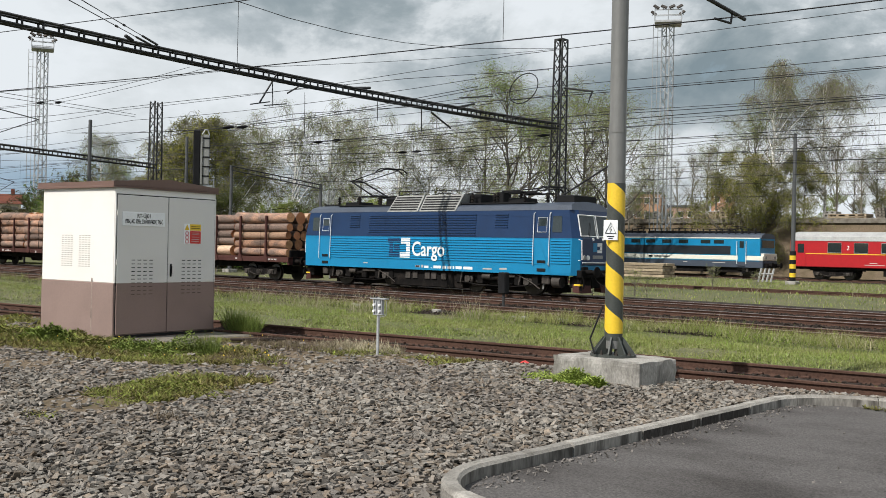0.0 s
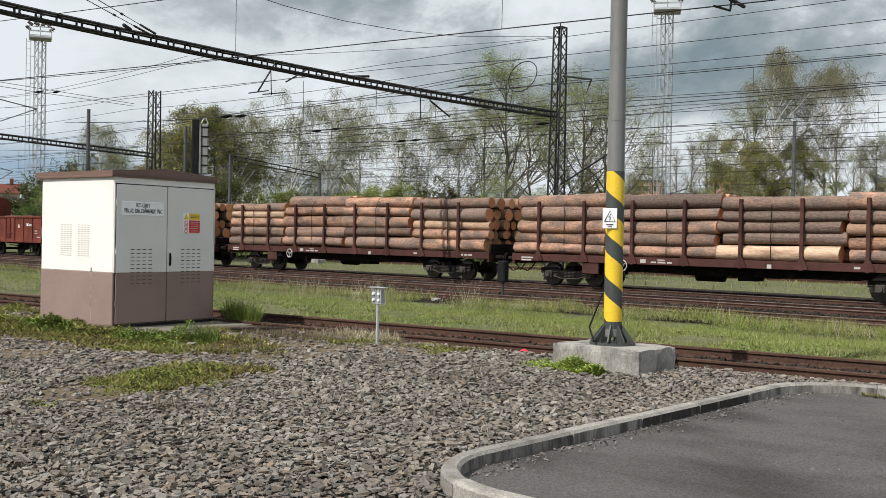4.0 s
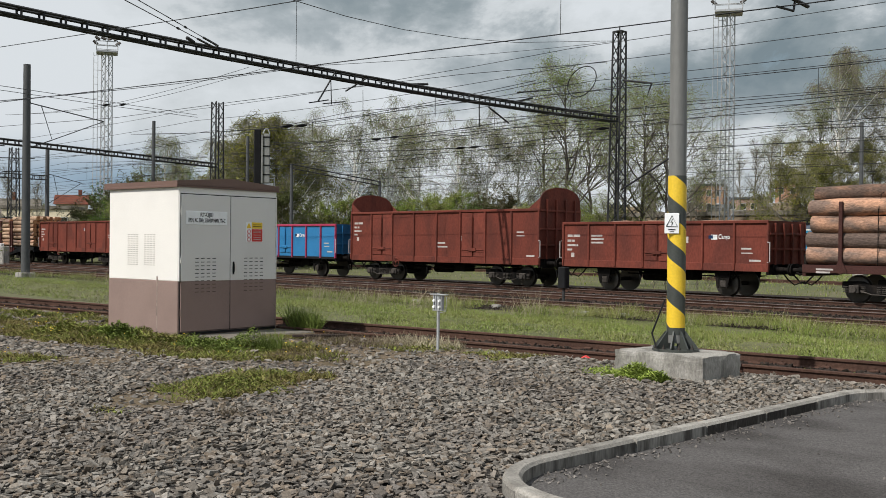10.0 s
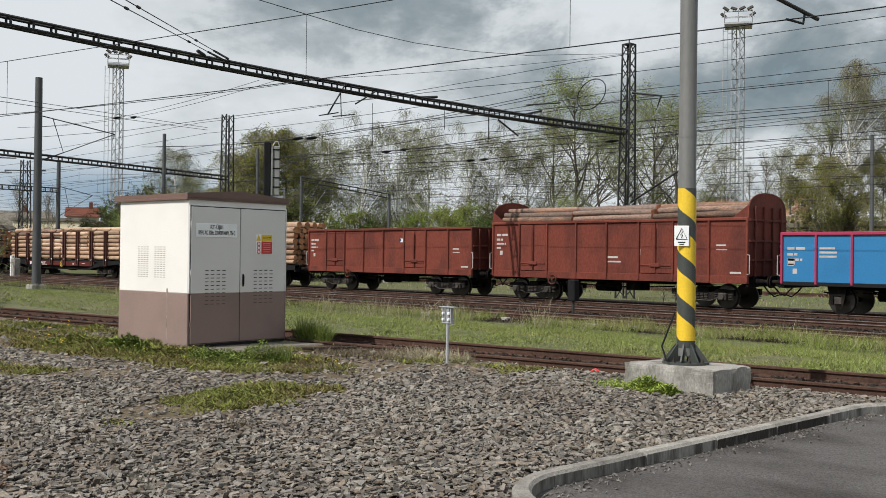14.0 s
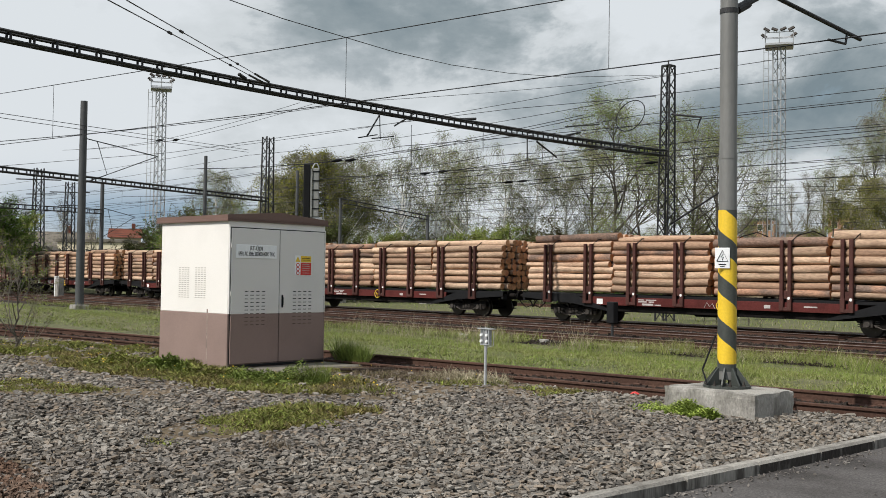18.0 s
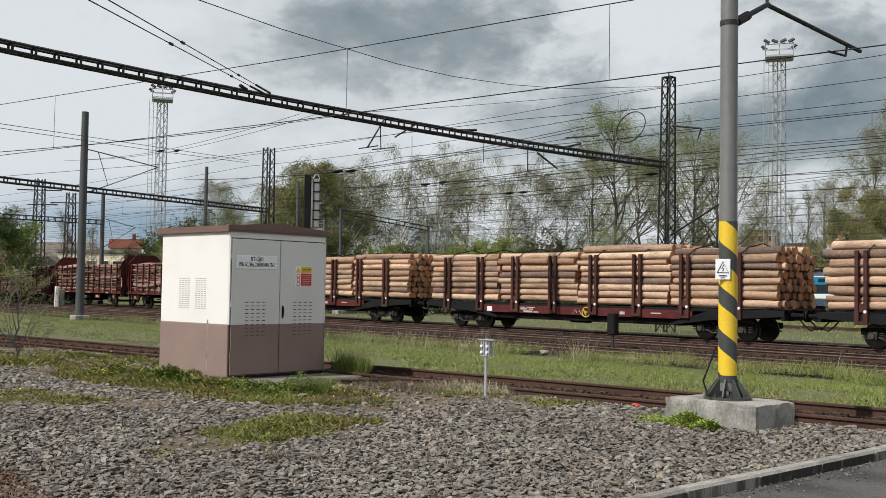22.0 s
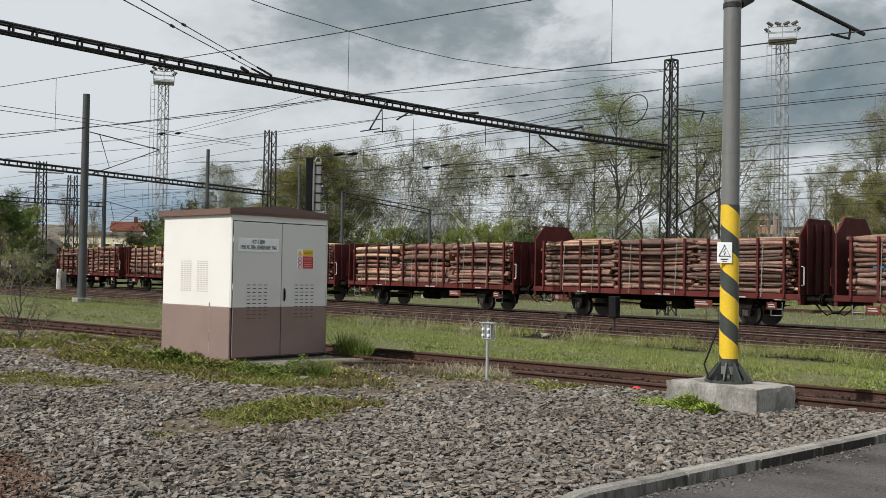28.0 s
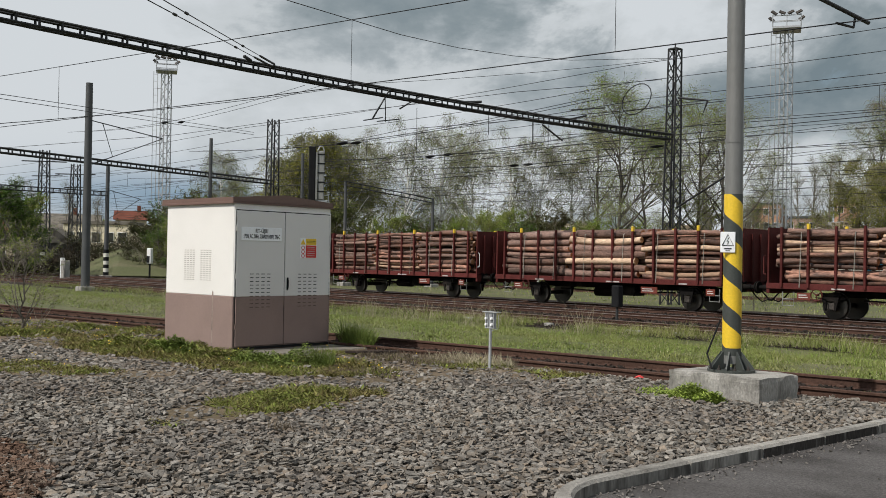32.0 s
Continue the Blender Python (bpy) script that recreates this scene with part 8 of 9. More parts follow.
pos, sc_ = [], []
CELL = 0.041
for i in range(int(29 / CELL)):
    for j in range(int(13 / CELL)):
        x, y = -26 + CELL * (i + 0.5 * (j % 2) + sr_.uniform(-0.42, 0.42)), 1.2 + CELL * (j + sr_.uniform(-0.42, 0.42))
        d = math.hypot(x, y)
        if d > 26 or (d > 10 and sr_.random() > (10.0 / d) ** 1.4) or not -80 < math.degrees(math.atan2(x, y)) < -4:
            continue
        if y > near_y(x) - 0.85 or not clear_of(x, y):
            continue
        if (inside_weeds(x, y) > 0.22 and sr_.random() < 0.94) or (bare_soil(x, y) > 0.25 and sr_.random() < 0.68):
            continue
        pos.append((x, y, 0.008 + sr_.uniform(-0.022, 0.024) - (0.05 if y > near_y(x) - 1.3 else 0)))
        sc_.append(sr_.choice([0.028, 0.034, 0.040, 0.047, 0.055]) * (max(d, 10) / 10) ** 0.45 * (1.4 if sr_.random() < 0.04 else 1))
scatter("crushed_stones", STONES, np.array(pos), np.array(sc_), sr_, M_STONE, "loose grey crushed stone spread over the ground", tilt=0.14)
pos, sc_ = [], []
while len(pos) < 3000:
    x, y = sr_.uniform(-10.2, -6.0), sr_.uniform(1.9, 3.4)
    if oval(x, y, -7.9, 2.55, 1.6, 0.55, -14) + rough(x * 2, y * 2) > 0.25:
        pos.append((x, y, 0.022 + sr_.uniform(-0.01, 0.016)))
        sc_.append(sr_.choice([0.026, 0.034, 0.042]))
scatter("rusty_stones", STONES, np.array(pos), np.array(sc_), sr_, M_RUSTST, "patch of rust-brown stained stones", tilt=0.2)
pos, sc_ = [], []
while len(pos) < 78000:
    x, y = sr_.uniform(-11, 8), sr_.uniform(-5, 5)
    if clear_of(x, y) and (y < 1.2 or not -80 < math.degrees(math.atan2(x, y)) < -4):
        pos.append((x, y, 0.008 + sr_.uniform(-0.014, 0.020)))
        sc_.append(sr_.choice([0.028, 0.034, 0.040, 0.047, 0.055]))
scatter("crushed_stones", STONES, np.array(pos), np.array(sc_), sr_, M_STONE, "loose grey crushed stone underfoot", tilt=0.14)
pos, sc_ = [], []
for _ in range(5000):
    x = sr_.uniform(-30, -2)
    d = sr_.uniform(-0.95, 0.68)
    pos.append((x, near_y(x) + d, -0.075 + sr_.uniform(0, 0.02)))
    sc_.append(sr_.uniform(0.03, 0.06))
scatter("siding_stones", STONES, np.array(pos), np.array(sc_), sr_, M_BALLAST, "rust-stained stones between the siding rails")
pos, sc_ = [], []
for _ in range(420):
    x, y = sr_.uniform(-4.4, 0), sr_.uniform(4.9, 11)
    if sr_.random() < 0.85:
        x = KERB_X + 0.16 + abs(sr_.normal()) * 0.12
    pos.append((x, y, 0.02))
    sc_.append(sr_.uniform(0.009, 0.024))
scatter("grit", STONES, np.array(pos), np.array(sc_), sr_, M_CONCD, "loose grit and small stones along the kerb")
flat("ballast_shoulder", [(-190, 36.9, -0.40), (40, 36.9, -0.40), (40, 40.8, -0.43), (-190, 40.8, -0.43)], [(0, 1, 2, 3)], M_BALLAST, "dark ballast shoulder beyond the train")
# main line ballast stones near the camera
pos, sc_ = [], []
for _ in range(26000):
    y = sr_.uniform(23.4, 37.2)
    x = -y * math.tan(radians(sr_.uniform(17, 70)))
    z = -0.40
    for cy in (25.6, 30.3, 35.0):
        if abs(y - cy) < 1.5:
            z = -0.39
    pos.append((x, y, z + sr_.uniform(-0.02, 0.03)))
    sc_.append(sr_.uniform(0.04, 0.075))
scatter("ballast_stones", STONES, np.array(pos), np.array(sc_), sr_, M_BALLAST, "dark brown track ballast stones")


def blade(w, h, bend):
    v = np.array([(-w, 0, 0), (w, 0, 0), (-w * 0.7, bend * 0.3, h * 0.55), (w * 0.7, bend * 0.3, h * 0.55), (0, bend, h)])
    return v, np.array([(0, 1, 3), (0, 3, 2), (2, 3, 4)])


BLADES = [blade(0.035, 1.0, 0.3), blade(0.05, 0.8, 0.5), blade(0.03, 1.15, 0.15), blade(0.06, 0.6, 0.6)]
FINE = [blade(0.014, 1.0, 0.3), blade(0.018, 0.8, 0.5), blade(0.012, 1.1, 0.15)]
LEAVES = [blade(0.20, 0.7, 0.7), blade(0.25, 0.5, 0.8), blade(0.14, 0.9, 0.45)]

OVALS = [(np.array([(0, 0, 0), (0.5, 0.30, 0.22), (1.0, 0, 0.30), (0.5, -0.30, 0.22)]), np.array([(0, 1, 2), (0, 2, 3)])),
         (np.array([(0, 0, 0), (0.4, 0.38, 0.30), (0.85, 0, 0.20), (0.4, -0.38, 0.30)]), np.array([(0, 1, 2), (0, 2, 3)])),
         (np.array([(0, 0, 0), (0.5, 0.16, 0.55), (1.0, 0, 0.80), (0.5, -0.16, 0.55)]), np.array([(0, 1, 2), (0, 2, 3)]))]


def plants(name, n, spot, size, mats, label, shapes=BLADES, lean=0.35):
    pos, sc_ = [], []
    tries = 0
    while len(pos) < n and tries < n * 12:
        tries += 1
        p = spot()
        if p is None:
            continue
        pos.append(p)
        sc_.append(sr_.uniform(*size) * (0.65 + 0.9 * max(0.0, 0.35 + noise.noise(Vector((p[0] * 0.8, p[1] * 1.1, 7))))))
    return scatter(name, shapes, np.array(pos), np.array(sc_), sr_, mats, label, upright=True, lean=lean)


def strip_spot():
    y = sr_.uniform(13.6, 23.7)
    x = -y * math.tan(radians(sr_.uniform(14, 72)))
    d = y - near_y(x)
    if d < 1.15 or (y > 23.2 and sr_.random() < 0.5):
        return None
    if noise.noise(Vector((x * 0.5, y * 0.7, 2))) < -0.32 and sr_.random() < 0.6:
        return None
    return x, y, ground_z(x, y) - 0.01


plants("meadow_grass", 130000, strip_spot, (0.045, 0.135), M_GRASS, "short bright green grass between the tracks", [blade(0.022, 1.0, 0.35), blade(0.03, 0.8, 0.5), blade(0.018, 1.2, 0.25), blade(0.035, 0.6, 0.6)], 0.5)
plants("clover", 110000, strip_spot, (0.025, 0.075), M_CLOVER, "low clover and broad-leaved plants in the grass", LEAVES, 0.9)


def strip_straw():
    y = sr_.uniform(21.8, 23.6)
    x = -y * math.tan(radians(sr_.uniform(38, 66)))
    if noise.noise(Vector((x * 0.40, 5, 2))) < 0.02:
        return None
    return x, y, ground_z(x, y)


def edge_spot():
    y = 24.55 - 1.9 * sr_.random() ** 1.3
    x = -y * math.tan(radians(sr_.uniform(14, 70)))
    if noise.noise(Vector((x * 0.35, y * 0.6, 8))) < -0.22:
        return None
    return x, y, max(ground_z(x, y), -0.40) - 0.01


LONG = [blade(0.012, 1.0, 0.45), blade(0.016, 0.8, 0.6), blade(0.010, 1.2, 0.3)]
plants("edge_grass", 30000, edge_spot, (0.10, 0.30), M_GRASS, "longer green grass along the ballast of the main line", LONG, 0.6)
plants("edge_straw", 5000, edge_spot, (0.10, 0.34), M_STRAW, "pale dry grass along the ballast of the main line", LONG, 0.8)
plants("dry_stalks", 1100, strip_straw, (0.30, 0.75), M_STRAW, "tall dry grass stalks along the ballast edge", [blade(0.005, 1.0, 0.5), blade(0.0045, 1.1, 0.7), blade(0.006, 0.9, 0.2)], 0.6)
plants("dry_tufts", 9000, strip_spot, (0.04, 0.11), M_STRAW, "dry yellow grass among the green", BLADES, 0.6)


def far_spot():
    y = sr_.uniform(40.6, 83)
    x = -y * math.tan(radians(sr_.uniform(14, 70)))
    if abs(y - 56) < 1.0 or (y < 54 and sr_.random() < 0.75):
        return None
    return x, y, ground_z(x, y)


plants("far_grass", 70000, far_spot, (0.05, 0.14), M_GRASS, "rough grass behind the main line", [blade(0.09, 1.0, 0.4), blade(0.12, 0.8, 0.5)])
plants("far_dry_grass", 7000, far_spot, (0.1, 0.28), M_STRAW, "dry grass clumps behind the main line", [blade(0.05, 1.0, 0.4), blade(0.04, 0.8, 0.5)], 0.5)


def weed_spot():
    x, y = sr_.uniform(-24, -5), sr_.uniform(4, 12.6)
    if not clear_of(x, y) or y > near_y(x) - 1.0 or inside_weeds(x, y) < 0.08 + 0.55 * sr_.random() ** 1.5:
        return None
    return x, y, 0.0


plants("weeds", 90000, weed_spot, (0.03, 0.095), M_MOSS, "low weeds and grass growing through the stone round the cabinet", BLADES + OVALS, 0.7)
plants("dry_weeds", 5000, weed_spot, (0.03, 0.10), M_DRYW, "withered grass among the weeds", BLADES, 0.8)
for cx, cy, rr, dome, n, s0, s1, mt, nm in ((-7.42, 10.36, 0.34, 0.10, 1500, 0.03, 0.07, M_WEEDL, "fresh green weeds against the foundation block"), (-6.98, 10.26, 0.26, 0.24, 2600, 0.03, 0.08, M_WEEDL, "fresh green weeds against the foundation block"),
                                            (-15.7, 8.1, 0.66, 0.18, 5200, 0.03, 0.085, M_WEED, "leafy weeds at the foot of the cabinet"), (-15.2, 8.25, 0.36, 0.20, 1500, 0.03, 0.085, M_MOSS, "tall leafy weed at the foot of the cabinet"), (-16.9, 7.8, 0.75, 0.16, 3600, 0.03, 0.08, M_MOSS, "leafy weeds at the foot of the cabinet"),
                                            (-14.3, 8.1, 0.62, 0.13, 3000, 0.025, 0.07, M_MOSS, "leafy weeds with small white flowers before the doors"), (-13.3, 8.2, 0.62, 0.16, 3000, 0.025, 0.07, M_WEED, "leafy weeds with small white flowers by the slab"), (-12.8, 8.65, 0.36, 0.30, 1700, 0.03, 0.08, M_WEED, "tall leafy weeds by the slab"),
                                            (-9.6, 6.3, 0.60, 0.09, 2600, 0.02, 0.06, M_MOSS, "yellowish weeds in the stone"), (-8.9, 4.45, 0.2, 0.05, 160, 0.02, 0.06, M_MOSS, "small tuft in the stone"), (-14.6, 5.2, 0.7, 0.05, 1300, 0.02, 0.06, M_MOSS, "yellowish weeds in the stone"),
                                            (-14.75, 11.15, 0.26, 0, 1500, 0.22, 0.60, M_WEED, "dense tuft of grass beside the cabinet"), (-12.6, 8.85, 0.20, 0, 500, 0.14, 0.44, M_WEED, "tall grass tuft by the slab"),
                                            (-8.0, 5.2, 0.14, 0, 160, 0.03, 0.09, M_DRYW, "small withered weed in the stone"), (-11.2, 8.6, 0.5, 0, 260, 0.05, 0.16, M_DRYW, "withered grey weeds beside the slab"), (-12.5, 10.45, 0.75, 0, 2600, 0.04, 0.15, M_DRYW, "withered brown grass beside the siding"), (-11.6, 11.0, 0.6, 0, 1800, 0.04, 0.14, M_STRAW, "dry grass beside the siding")):
    def tuft():
        a, q = sr_.uniform(0, 2 * math.pi), sr_.random() ** 0.6
        x, y = cx + rr * q * math.cos(a) * 1.5, cy + rr * q * math.sin(a) * 0.7
        top = dome * max(0.0, 1 - q * q) * (0.75 + 1.1 * noise.noise(Vector((x * 4, y * 4, 3))))
        return (x, y, max(top, 0.01) * sr_.random() ** 0.5) if clear_of(x, y) else None
    plants("weed_tuft", n, tuft, (s0, s1), mt, nm, OVALS if dome else (FINE if s1 > 0.4 else BLADES), 0.9 if dome else 0.6)
def kerb_spot():
    x = sr_.uniform(-3.9, -0.6)
    if noise.noise(Vector((x * 2.2, 3.0, 1.0))) < -0.1:
        return None
    return x, BAY_Y1 - 0.17 + 0.9 * (x + 3.71) / 19.7 - abs(sr_.normal()) * 0.06, 0.012


plants("kerb_weeds", 900, kerb_spot, (0.02, 0.07), M_MOSS, "small weeds and moss along the foot of the kerb", BLADES + OVALS, 0.8)
plants("kerb_litter", 500, kerb_spot, (0.015, 0.04), M_DRYW, "withered leaves swept against the kerb", OVALS, 0.9)
pos = []
while len(pos) < 90:
    p = weed_spot()
    if p and p[0] < -11:
        pos.append((p[0], p[1], sr_.uniform(0.07, 0.15)))
scatter("yellow_flowers", STONES, np.array(pos), np.full(len(pos), 0.017), sr_, M_YEL, "small yellow and white flowers among the weeds")


# bare soil under the weeds
cell, sv, sf = 0.08, [], []
for i in range(int(18 / cell)):
    for j in range(int(10.5 / cell)):
        x, y = -25 + i * cell, 2.0 + j * cell
        if y < near_y(x) - 0.95 and clear_of(x, y) and bare_soil(x, y) > 0.12:
            k = len(sv)
            sv += [(x + a * cell, y + b * cell, 0.010) for a, b in ((0, 0), (1, 0), (1, 1), (0, 1))]
            sf.append((k, k + 1, k + 2, k + 3))
flat("soil_patch", sv, sf, M_DIRT, "brown weedy soil round the cabinet")


# ---- trees ----
def tree_meshes(key, h, seed, spread, lean_up, leaves, leaf_size, bark, leafmat, droop=0.0, twigs=420, clear=0.18, twig_r=0.011):
    """Trunk with limbs, and a crown of fine twigs and small leaves."""
    def make():
        r = np.random.default_rng(seed)
        wood, crown, tips = Shape(), Shape(), []

        def limb(p, d, length, rad, depth):
            pts, q = [p], p.copy()
            dd = d.copy()
            n = 4
            for i in range(n):
                dd = (dd + Vector((r.uniform(-0.22, 0.22), r.uniform(-0.22, 0.22), 0.10 - droop * depth * 0.10))).normalized()
                q = q + dd * (length / n)
                pts.append(q.copy())
            for i in range(n):
                a, b = rad * (1 - 0.2 * i), rad * (1 - 0.2 * (i + 1))
                wood.tube(pts[i], pts[i + 1], a, b, 6 if depth < 2 else 4, slot=0 if depth < 2 else 1, caps=False)
            if depth >= 3:
                tips.extend(pts[1:])
                return
            k = int(r.integers(3, 5)) if depth else 0
            for _ in range(k):
                f = r.uniform(0.35, 1.0)
                i = min(int(f * n), n - 1)
                s = pts[i].lerp(pts[i + 1], f * n - i if f < 1 else 1.0)
                nd = (dd + Vector((r.normal() * 0.75, r.normal() * 0.75, r.uniform(-0.1, 0.5)))).normalized()
                limb(s, nd, length * r.uniform(0.45, 0.7), rad * 0.42, depth + 1)

        top = Vector((r.uniform(-0.4, 0.4), r.uniform(-0.4, 0.4), h * 0.93))
        n = 7
        pts = [Vector((0, 0, -0.2))]
        for i in range(1, n + 1):
            f = i / n
            pts.append(Vector((top.x * f + r.uniform(-0.15, 0.15), top.y * f + r.uniform(-0.15, 0.15), h * 0.93 * f)))
        for i in range(n):
            wood.tube(pts[i], pts[i + 1], 0.0105 * h * (1 - 0.9 * i / n) + 0.02, 0.0105 * h * (1 - 0.9 * (i + 1) / n) + 0.02, 8, caps=False)
        nl = int(12 + h * 0.5)
        for i in range(nl):
            f = clear + (0.97 - clear) * (i + r.uniform(0, 1)) / nl
            k = min(int(f * n), n - 1)
            s = pts[k].lerp(pts[k + 1], f * n - k)
            a = r.uniform(0, 2 * math.pi)
            d = Vector((math.cos(a), math.sin(a), lean_up + 0.9 * f)).normalized()
            g = (f - clear) / (0.97 - clear)
            limb(s, d, h * spread * (0.52 + 0.52 * math.sin(math.pi * min(1.0, 0.12 + g))) * (1 - 0.25 * g) * r.uniform(0.75, 1.2), 0.0058 * h * (1.1 - 0.8 * f) + 0.015, 1)
        tips_ = [tips[i] for i in r.integers(0, len(tips), twigs)]
        for t in tips_:
            d = Vector((r.normal() * 0.7, r.normal() * 0.7, r.uniform(-0.2, 0.6) - droop * 0.7)).normalized()
            ln = r.uniform(0.5, 1.4) * (h / 15)
            e = t + d * ln + Vector((0, 0, -droop * ln * 0.9))
            wood.line([t, t + d * ln * 0.55, e], twig_r, 3, slot=1)
            tips.append(e)
        P = np.array([tips[i] for i in r.integers(0, len(tips), leaves)]) + r.normal(size=(leaves, 3)) * np.array([0.2, 0.2, 0.22]) * (h / 15)
        s = r.uniform(0.6, 1.3, leaves) * leaf_size
        A = r.normal(size=(leaves, 3))
        A /= np.linalg.norm(A, axis=1)[:, None]
        B = np.cross(A, r.normal(size=(leaves, 3)))
        B /= np.linalg.norm(B, axis=1)[:, None]
        V = np.stack([P - A * s[:, None], P + B * s[:, None] * 0.6, P + A * s[:, None], P - B * s[:, None] * 0.6], 1).reshape(-1, 3)
        me = bpy.data.meshes.new("crown")
        me.from_pydata(V.tolist(), [], np.arange(leaves * 4).reshape(-1, 4).tolist())
        me.materials.append(leafmat)
        wm = bpy.data.meshes.new("trunk")
        wm.from_pydata(wood.v, [], wood.f)
        wm.materials.append(bark)
        wm.materials.append(M_TWIG)
        wm.polygons.foreach_set("material_index", wood.m)
        return wm, me
    return shared(("tree", key), make)


KINDS = {
    "birch": ("spring birch with white trunk and thin hanging twigs", [("b1", 15, 1, 0.30, 0.55, 13000, 0.043, M_BIRCH, M_LEAFO, 0.8, 1300, 0.18, 0.009), ("b2", 14, 2, 0.32, 0.5, 14000, 0.043, M_BIRCH, M_LEAFO, 0.7, 1300, 0.18, 0.009), ("b3", 16, 9, 0.30, 0.6, 13000, 0.043, M_BIRCH, M_LEAF, 0.8, 1300, 0.18, 0.009)]),
    "big_birch": ("large old birch with a dense crown of hanging brown twigs", [("g1", 18, 14, 0.38, 0.75, 20000, 0.040, M_BIRCH, M_LEAFO, 0.7, 3600, 0.14, 0.010), ("g2", 17, 15, 0.38, 0.75, 20000, 0.040, M_BIRCH, M_LEAFO, 0.7, 3600, 0.14, 0.010)]),
    "tree": ("broadleaf tree just coming into pale green leaf", [("t1", 16, 3, 0.36, 0.45, 14000, 0.047, M_BARKT, M_LEAF, 0.1, 1300, 0.18, 0.010), ("t2", 17, 4, 0.38, 0.45, 13000, 0.047, M_BARKT, M_LEAFO, 0.1, 1300, 0.18, 0.010), ("t3", 15, 5, 0.38, 0.4, 14000, 0.047, M_BARKT, M_LEAF, 0.2, 1300, 0.18, 0.010)]),
    "willow": ("dense olive-green willow in young leaf", [("w1", 13, 6, 0.40, 0.35, 36000, 0.066, M_BARKT, M_WILLOW, 0.8, 2600, 0.05), ("w2", 13, 7, 0.40, 0.35, 35000, 0.066, M_BARKT, M_WILLOW, 0.7, 2600, 0.05)]),
    "bare": ("slender bare tree with upright grey branches", [("p1", 15, 8, 0.22, 1.2, 500, 0.06, M_TWIG, M_LEAFO, -0.3, 520)]),
    "twiggy": ("straggly bare shrub", [("y1", 5.0, 21, 0.6, 0.9, 1300, 0.05, M_BARKT, M_LEAFO, 0.0, 500, 0.02)]),
    "hedge": ("dark green and brown scrub on the far side of the tracks", [("h1", 5.0, 31, 0.6, 0.5, 12000, 0.053, M_BARKT, M_SCRUB, 0.1, 500, 0.02), ("h2", 4.5, 32, 0.65, 0.4, 12000, 0.053, M_TWIG, M_SCRUB, 0.1, 700, 0.02)]),
    "shrub": ("fresh green shrub at the edge of the yard", [("s1", 5.0, 10, 0.55, 0.5, 13000, 0.044, M_BARKT, M_LEAFG, 0.1, 400, 0.02), ("s2", 4.5, 11, 0.6, 0.4, 12000, 0.044, M_BARKT, M_LEAF, 0.1, 400, 0.02), ("s3", 5.0, 12, 0.55, 0.6, 10000, 0.040, M_TWIG, M_LEAFO, 0.1, 700, 0.02)]),
}
turn_rng = np.random.default_rng(77)


def plant_tree(kind, az, d, height, label=""):
    lab, variants = KINDS[kind]
    var = variants[int(turn_rng.integers(0, len(variants)))]
    wm, cm = tree_meshes(*var[:1], *var[1:])
    x, y = direction(az, d)
    base = 5.1 if (101 < y < 150 and -95 < x < 25) else -0.35
    height -= 1.1 if base > 0 else 0
    t = thing("shrub" if kind in ("shrub", "twiggy", "hedge") else "tree", pose(x, y, base, 0, 0, turn_rng.uniform(0, 360)), label or lab, "shrub" if kind in ("shrub", "twiggy", "hedge") else "tree", "shrubs" if kind in ("shrub", "twiggy", "hedge") else "trees")
    k = height / var[1]
    t.scale = (k, k, k)
    part("trunk", wm, None, t)
    part("crown", cm, None, t)


for az, d, h in ((-24.1, 112, 17.4), (-21.6, 114, 16.2), (-18.0, 118, 9.5)):
    plant_tree("big_birch", az, d, h)
for az, d, h in ((-60.6, 100, 11.8), (-52.3, 96, 13.5), (-50.4, 92, 13.8), (-48.4, 95, 14.6), (-46.6, 98, 14.2), (-44.6, 93, 13.2), (-42.9, 95, 13.6), (-53.7, 88, 12.2), (-41.2, 97, 13.4)):
    plant_tree("birch", az, d, h)
for az, d, h in ((-38.4, 90, 17.0), (-37.1, 94, 14.5), (-39.8, 96, 14.0), (-34.4, 96, 16.2), (-32.9, 94, 14.8), (-35.6, 100, 14.2), (-25.2, 116, 12.5), (-19.0, 120, 9.0), (-17.2, 122, 9.0), (-47.3, 104, 8), (-51.2, 106, 7.0), (-31.4, 118, 9.0), (-30.4, 124, 9.5), (-27.1, 124, 10.5), (-36.4, 110, 7), (-45.7, 110, 6.5), (-52.8, 108, 8), (-59.3, 112, 9.5), (-20.2, 128, 8)):
    plant_tree("tree", az, d, h)
for az, d, h in ((-55.7, 88, 12.4), (-54.6, 90, 11.6), (-57.0, 92, 9.6), (-25.7, 107, 12.2), (-24.6, 109, 10.5), (-22.6, 112, 8.0), (-33.9, 124, 4.0), (-18.5, 112, 4.5)):
    plant_tree("willow", az, d, h)
for az, d, h in ((-28.4, 118, 9.0), (-27.6, 121, 9.5), (-29.1, 122, 8.0), (-68.4, 124, 9.5), (-66.9, 128, 9.0), (-33.8, 112, 12.5), (-70.2, 118, 9.0), (-29.7, 113, 8.5), (-21.0, 112, 10), (-19.8, 110, 8.0), (-31.8, 116, 9.0)):
    plant_tree("bare", az, d, h)
az = -62.5
while az < -17:
    d = turn_rng.uniform(74, 92) if az < -35 else turn_rng.uniform(130, 142)
    plant_tree("hedge" if turn_rng.random() < 0.45 else "shrub", az, d, turn_rng.uniform(3.0, 5.2) if az < -35 else turn_rng.uniform(2.5, 4.5))
    az += turn_rng.uniform(0.8, 1.4)
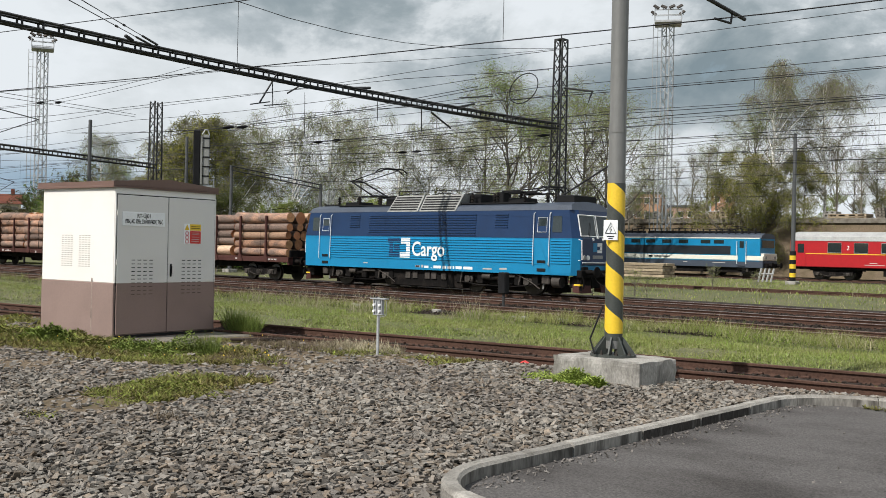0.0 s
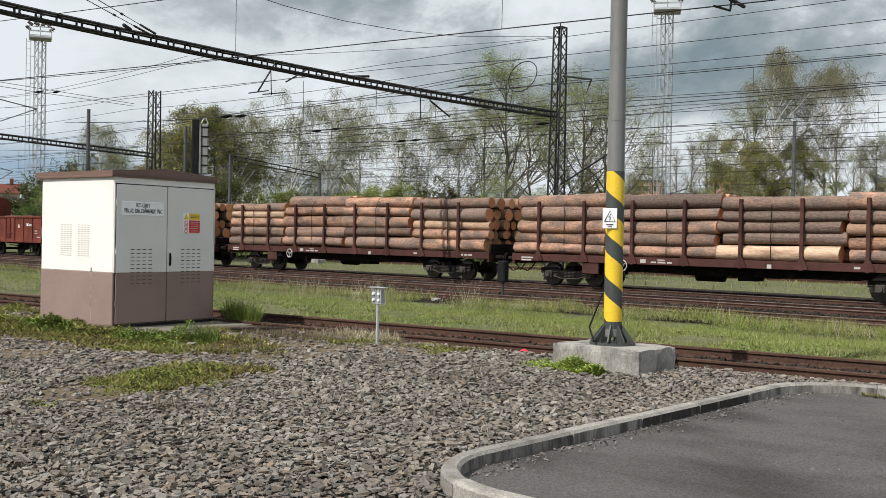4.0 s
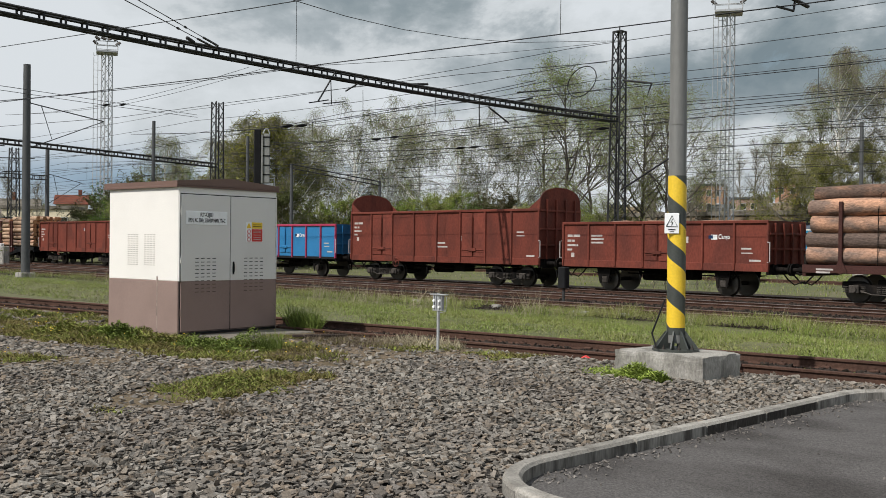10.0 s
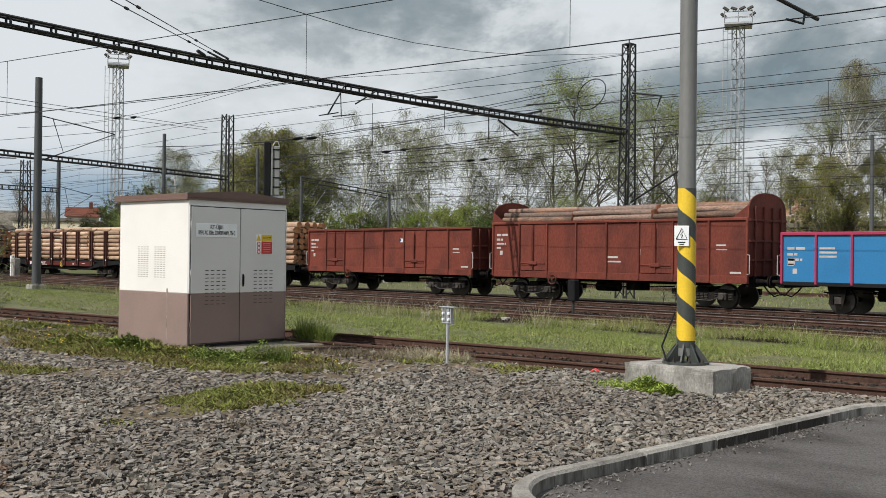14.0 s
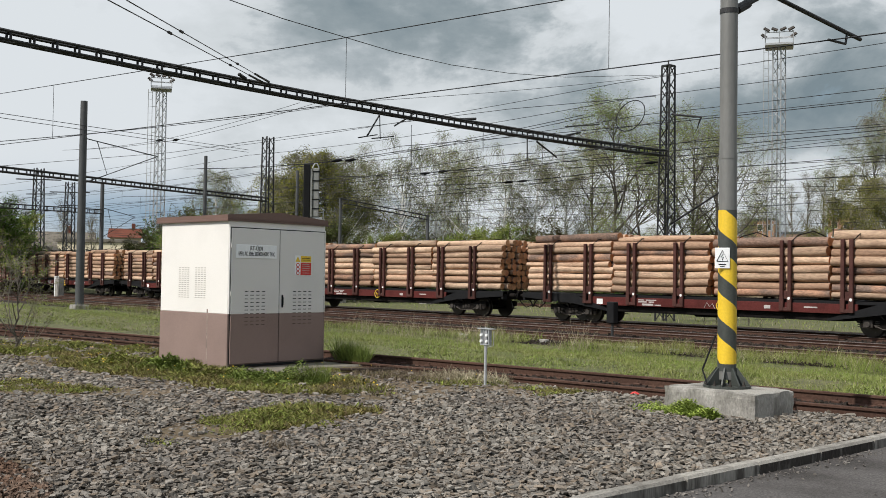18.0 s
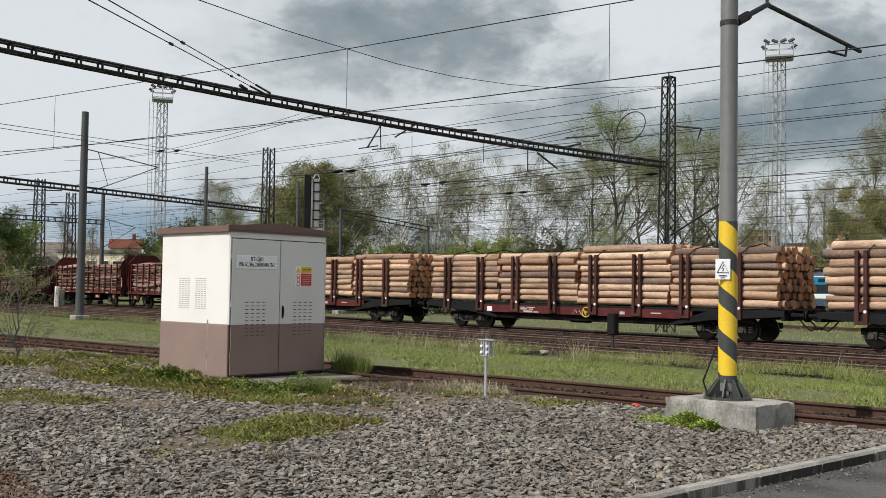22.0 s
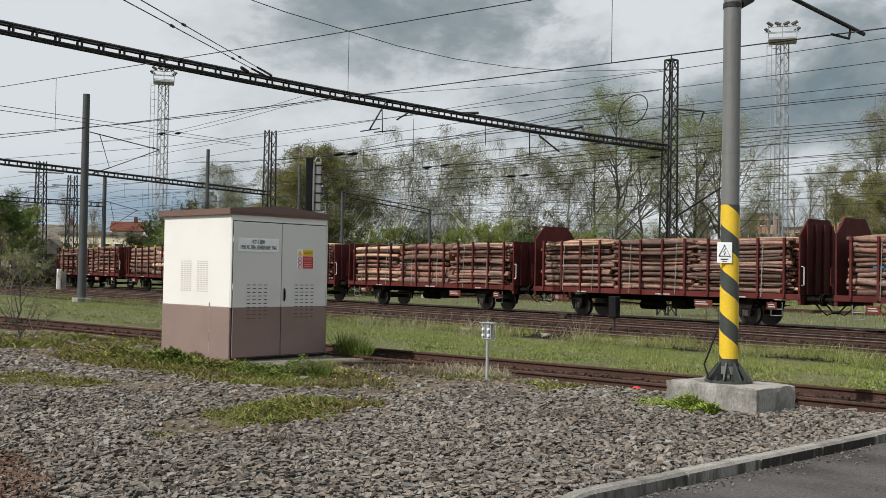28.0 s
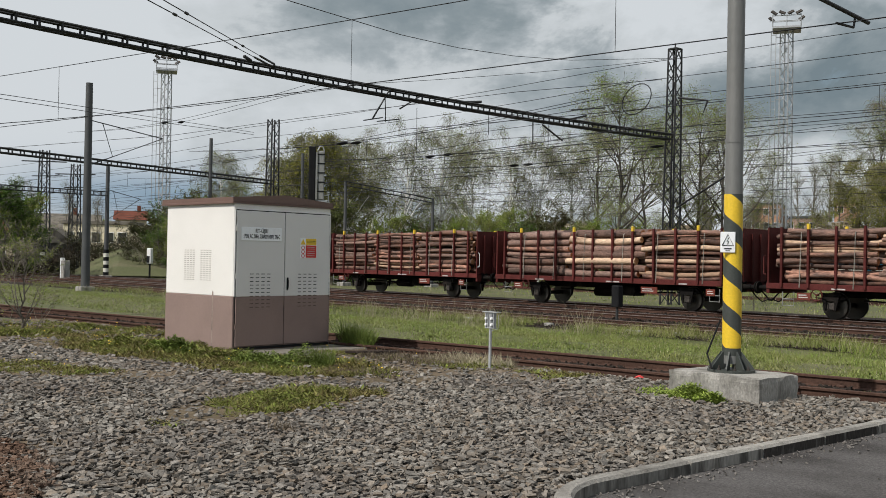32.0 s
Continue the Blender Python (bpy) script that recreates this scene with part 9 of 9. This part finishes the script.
for az, d, h in ((-71.3, 96, 6.6), (-72.4, 90, 6.2), (-70.4, 100, 6.0), (-74, 92, 7.0), (-63.2, 105, 4.6), (-64.3, 110, 3.4), (-62.4, 100, 5.6), (-66.2, 128, 2.2), (-67.6, 130, 2.0), (-61.6, 98, 6.0), (-68.8, 126, 2.2), (-70.9, 98, 5.4), (-71.8, 94, 6.6), (-70.2, 102, 4.6)):
    plant_tree("shrub", az, d, h)
for az, d, h in ((-64.6, 106, 4.4), (-63.6, 104, 5.4), (-62.6, 108, 6.4), (-61.8, 106, 7.0)):
    plant_tree("hedge", az, d, h, "dark half-bare tree at the edge of the yard")
for az, d, h in ((-27.2, 60, 1.1), (-24.9, 58, 0.9), (-33.6, 47, 1.0), (-33.0, 47.5, 0.9), (-31.3, 47.5, 1.0), (-30.7, 47, 0.8)):
    plant_tree("twiggy", az, d, h, "low brown shrub with few leaves beyond the main line")
plant_tree("twiggy", -70.6, 22.6, 1.9, "straggly bare shrub with few leaves beside the siding")
def thicket(name, n, az0, az1, d0, d1, low, high, size, material, label, seed):
    """A belt of undergrowth: leaves and twigs heaped in uneven mounds."""
    r = np.random.default_rng(seed)
    pos, sc_ = [], []
    while len(pos) < n:
        a, d = r.uniform(az0, az1), r.uniform(d0, d1)
        x, y = direction(a, d)
        top = low + (high - low) * max(0.0, 0.5 + 0.9 * noise.noise(Vector((x * 0.16, y * 0.16, seed))) + 0.35 * noise.noise(Vector((x * 0.6, y * 0.6, seed))))
        if top > 0.3:
            pos.append((x, y, -0.35 + top * r.random() ** 0.6))
            sc_.append(size * r.uniform(0.6, 1.3))
    scatter(name, LEAVES + FINE, np.array(pos), np.array(sc_), r, material, label, upright=True, lean=1.3)


bank_v, bank_f = [], []
for i in range(25):
    for d, z in ((96, -0.42), (104, 0.5), (112, 1.9), (120, 2.3), (146, 2.3)):
        a = -68.2 + 0.3 * i
        x, y = direction(a, d)
        fall = min(1.0, i / 8)
        bank_v.append((x, y, -0.42 + (z + 0.42) * fall + 0.25 * noise.noise(Vector((x * 0.2, y * 0.2, 1)))))
for i in range(24):
    for j in range(4):
        k = i * 5 + j
        bank_f.append((k, k + 1, k + 6, k + 5))
flat("grass_bank", bank_v, bank_f, M_GROUND, "low green grass bank in front of the houses")
thicket("undergrowth", 30000, -73, -68.0, 98, 118, 0.3, 2.2, 0.22, M_BRAMBLE, "dark brown bramble and scrub below the green trees", 4)
thicket("undergrowth", 40000, -68.5, -61.5, 113, 128, 2.2, 4.6, 0.22, M_BRAMBLE, "dark brown bramble and scrub in front of the houses", 3)
thicket("undergrowth", 42000, -61.0, -35.0, 78, 96, 0.8, 4.7, 0.24, M_LEAFG, "fresh green undergrowth at the foot of the trees", 5)
thicket("undergrowth", 46000, -61.0, -33.0, 82, 98, 1.0, 4.9, 0.24, M_SCRUB, "dark scrub between the trunks", 9)
thicket("undergrowth", 26000, -33.0, -16.0, 118, 140, 0.8, 4.0, 0.28, M_SCRUB, "olive scrub behind the storage yard", 12)
# far woods close the view
pos, sc_ = [], []
for _ in range(13000):
    a = sr_.uniform(-110, 40)
    d = sr_.uniform(250, 330)
    hmax = 9 + 4 * noise.noise(Vector((a * 0.25, 1, 1))) + 2 * noise.noise(Vector((a * 1.1, 3, 1)))
    x, y = direction(a, d)
    pos.append((x, y, sr_.uniform(-0.5, max(hmax, 3))))
    sc_.append(sr_.uniform(1.0, 2.2))
scatter("far_woods", STONES, np.array(pos), np.array(sc_), sr_, M_LEAFO, "far belt of spring woodland behind the yard")


# ---- what moves: the train rolls by, its wheels turn ----
def motions():
    steps = [i * 1.0 for i in range(33)]
    for ob, c in rolling:
        walk(ob, [(t, pose(run(t) - c, TRAIN_Y, TRACK_Z)) for t in steps])
    place = {ob: c for ob, c in rolling}
    for w, veh, x, r in rollers:
        # keyed while the wheel is anywhere near the view
        rows, spin = [], 0.0
        ts = [0.0] + [k / 15 for k in range(1, 480) if -95 < run(k / 15) - place[veh] + x < 12] + [32.0]
        last = ts[0]
        for t in ts:
            near = t - last < 0.1
            spin += math.degrees((run(t) - run(last)) / r) if near else 0.0
            last = t
            rows.append((t, pose(x, 0, r, 0, spin % 360, 0)))
        walk(w, rows)


motions()
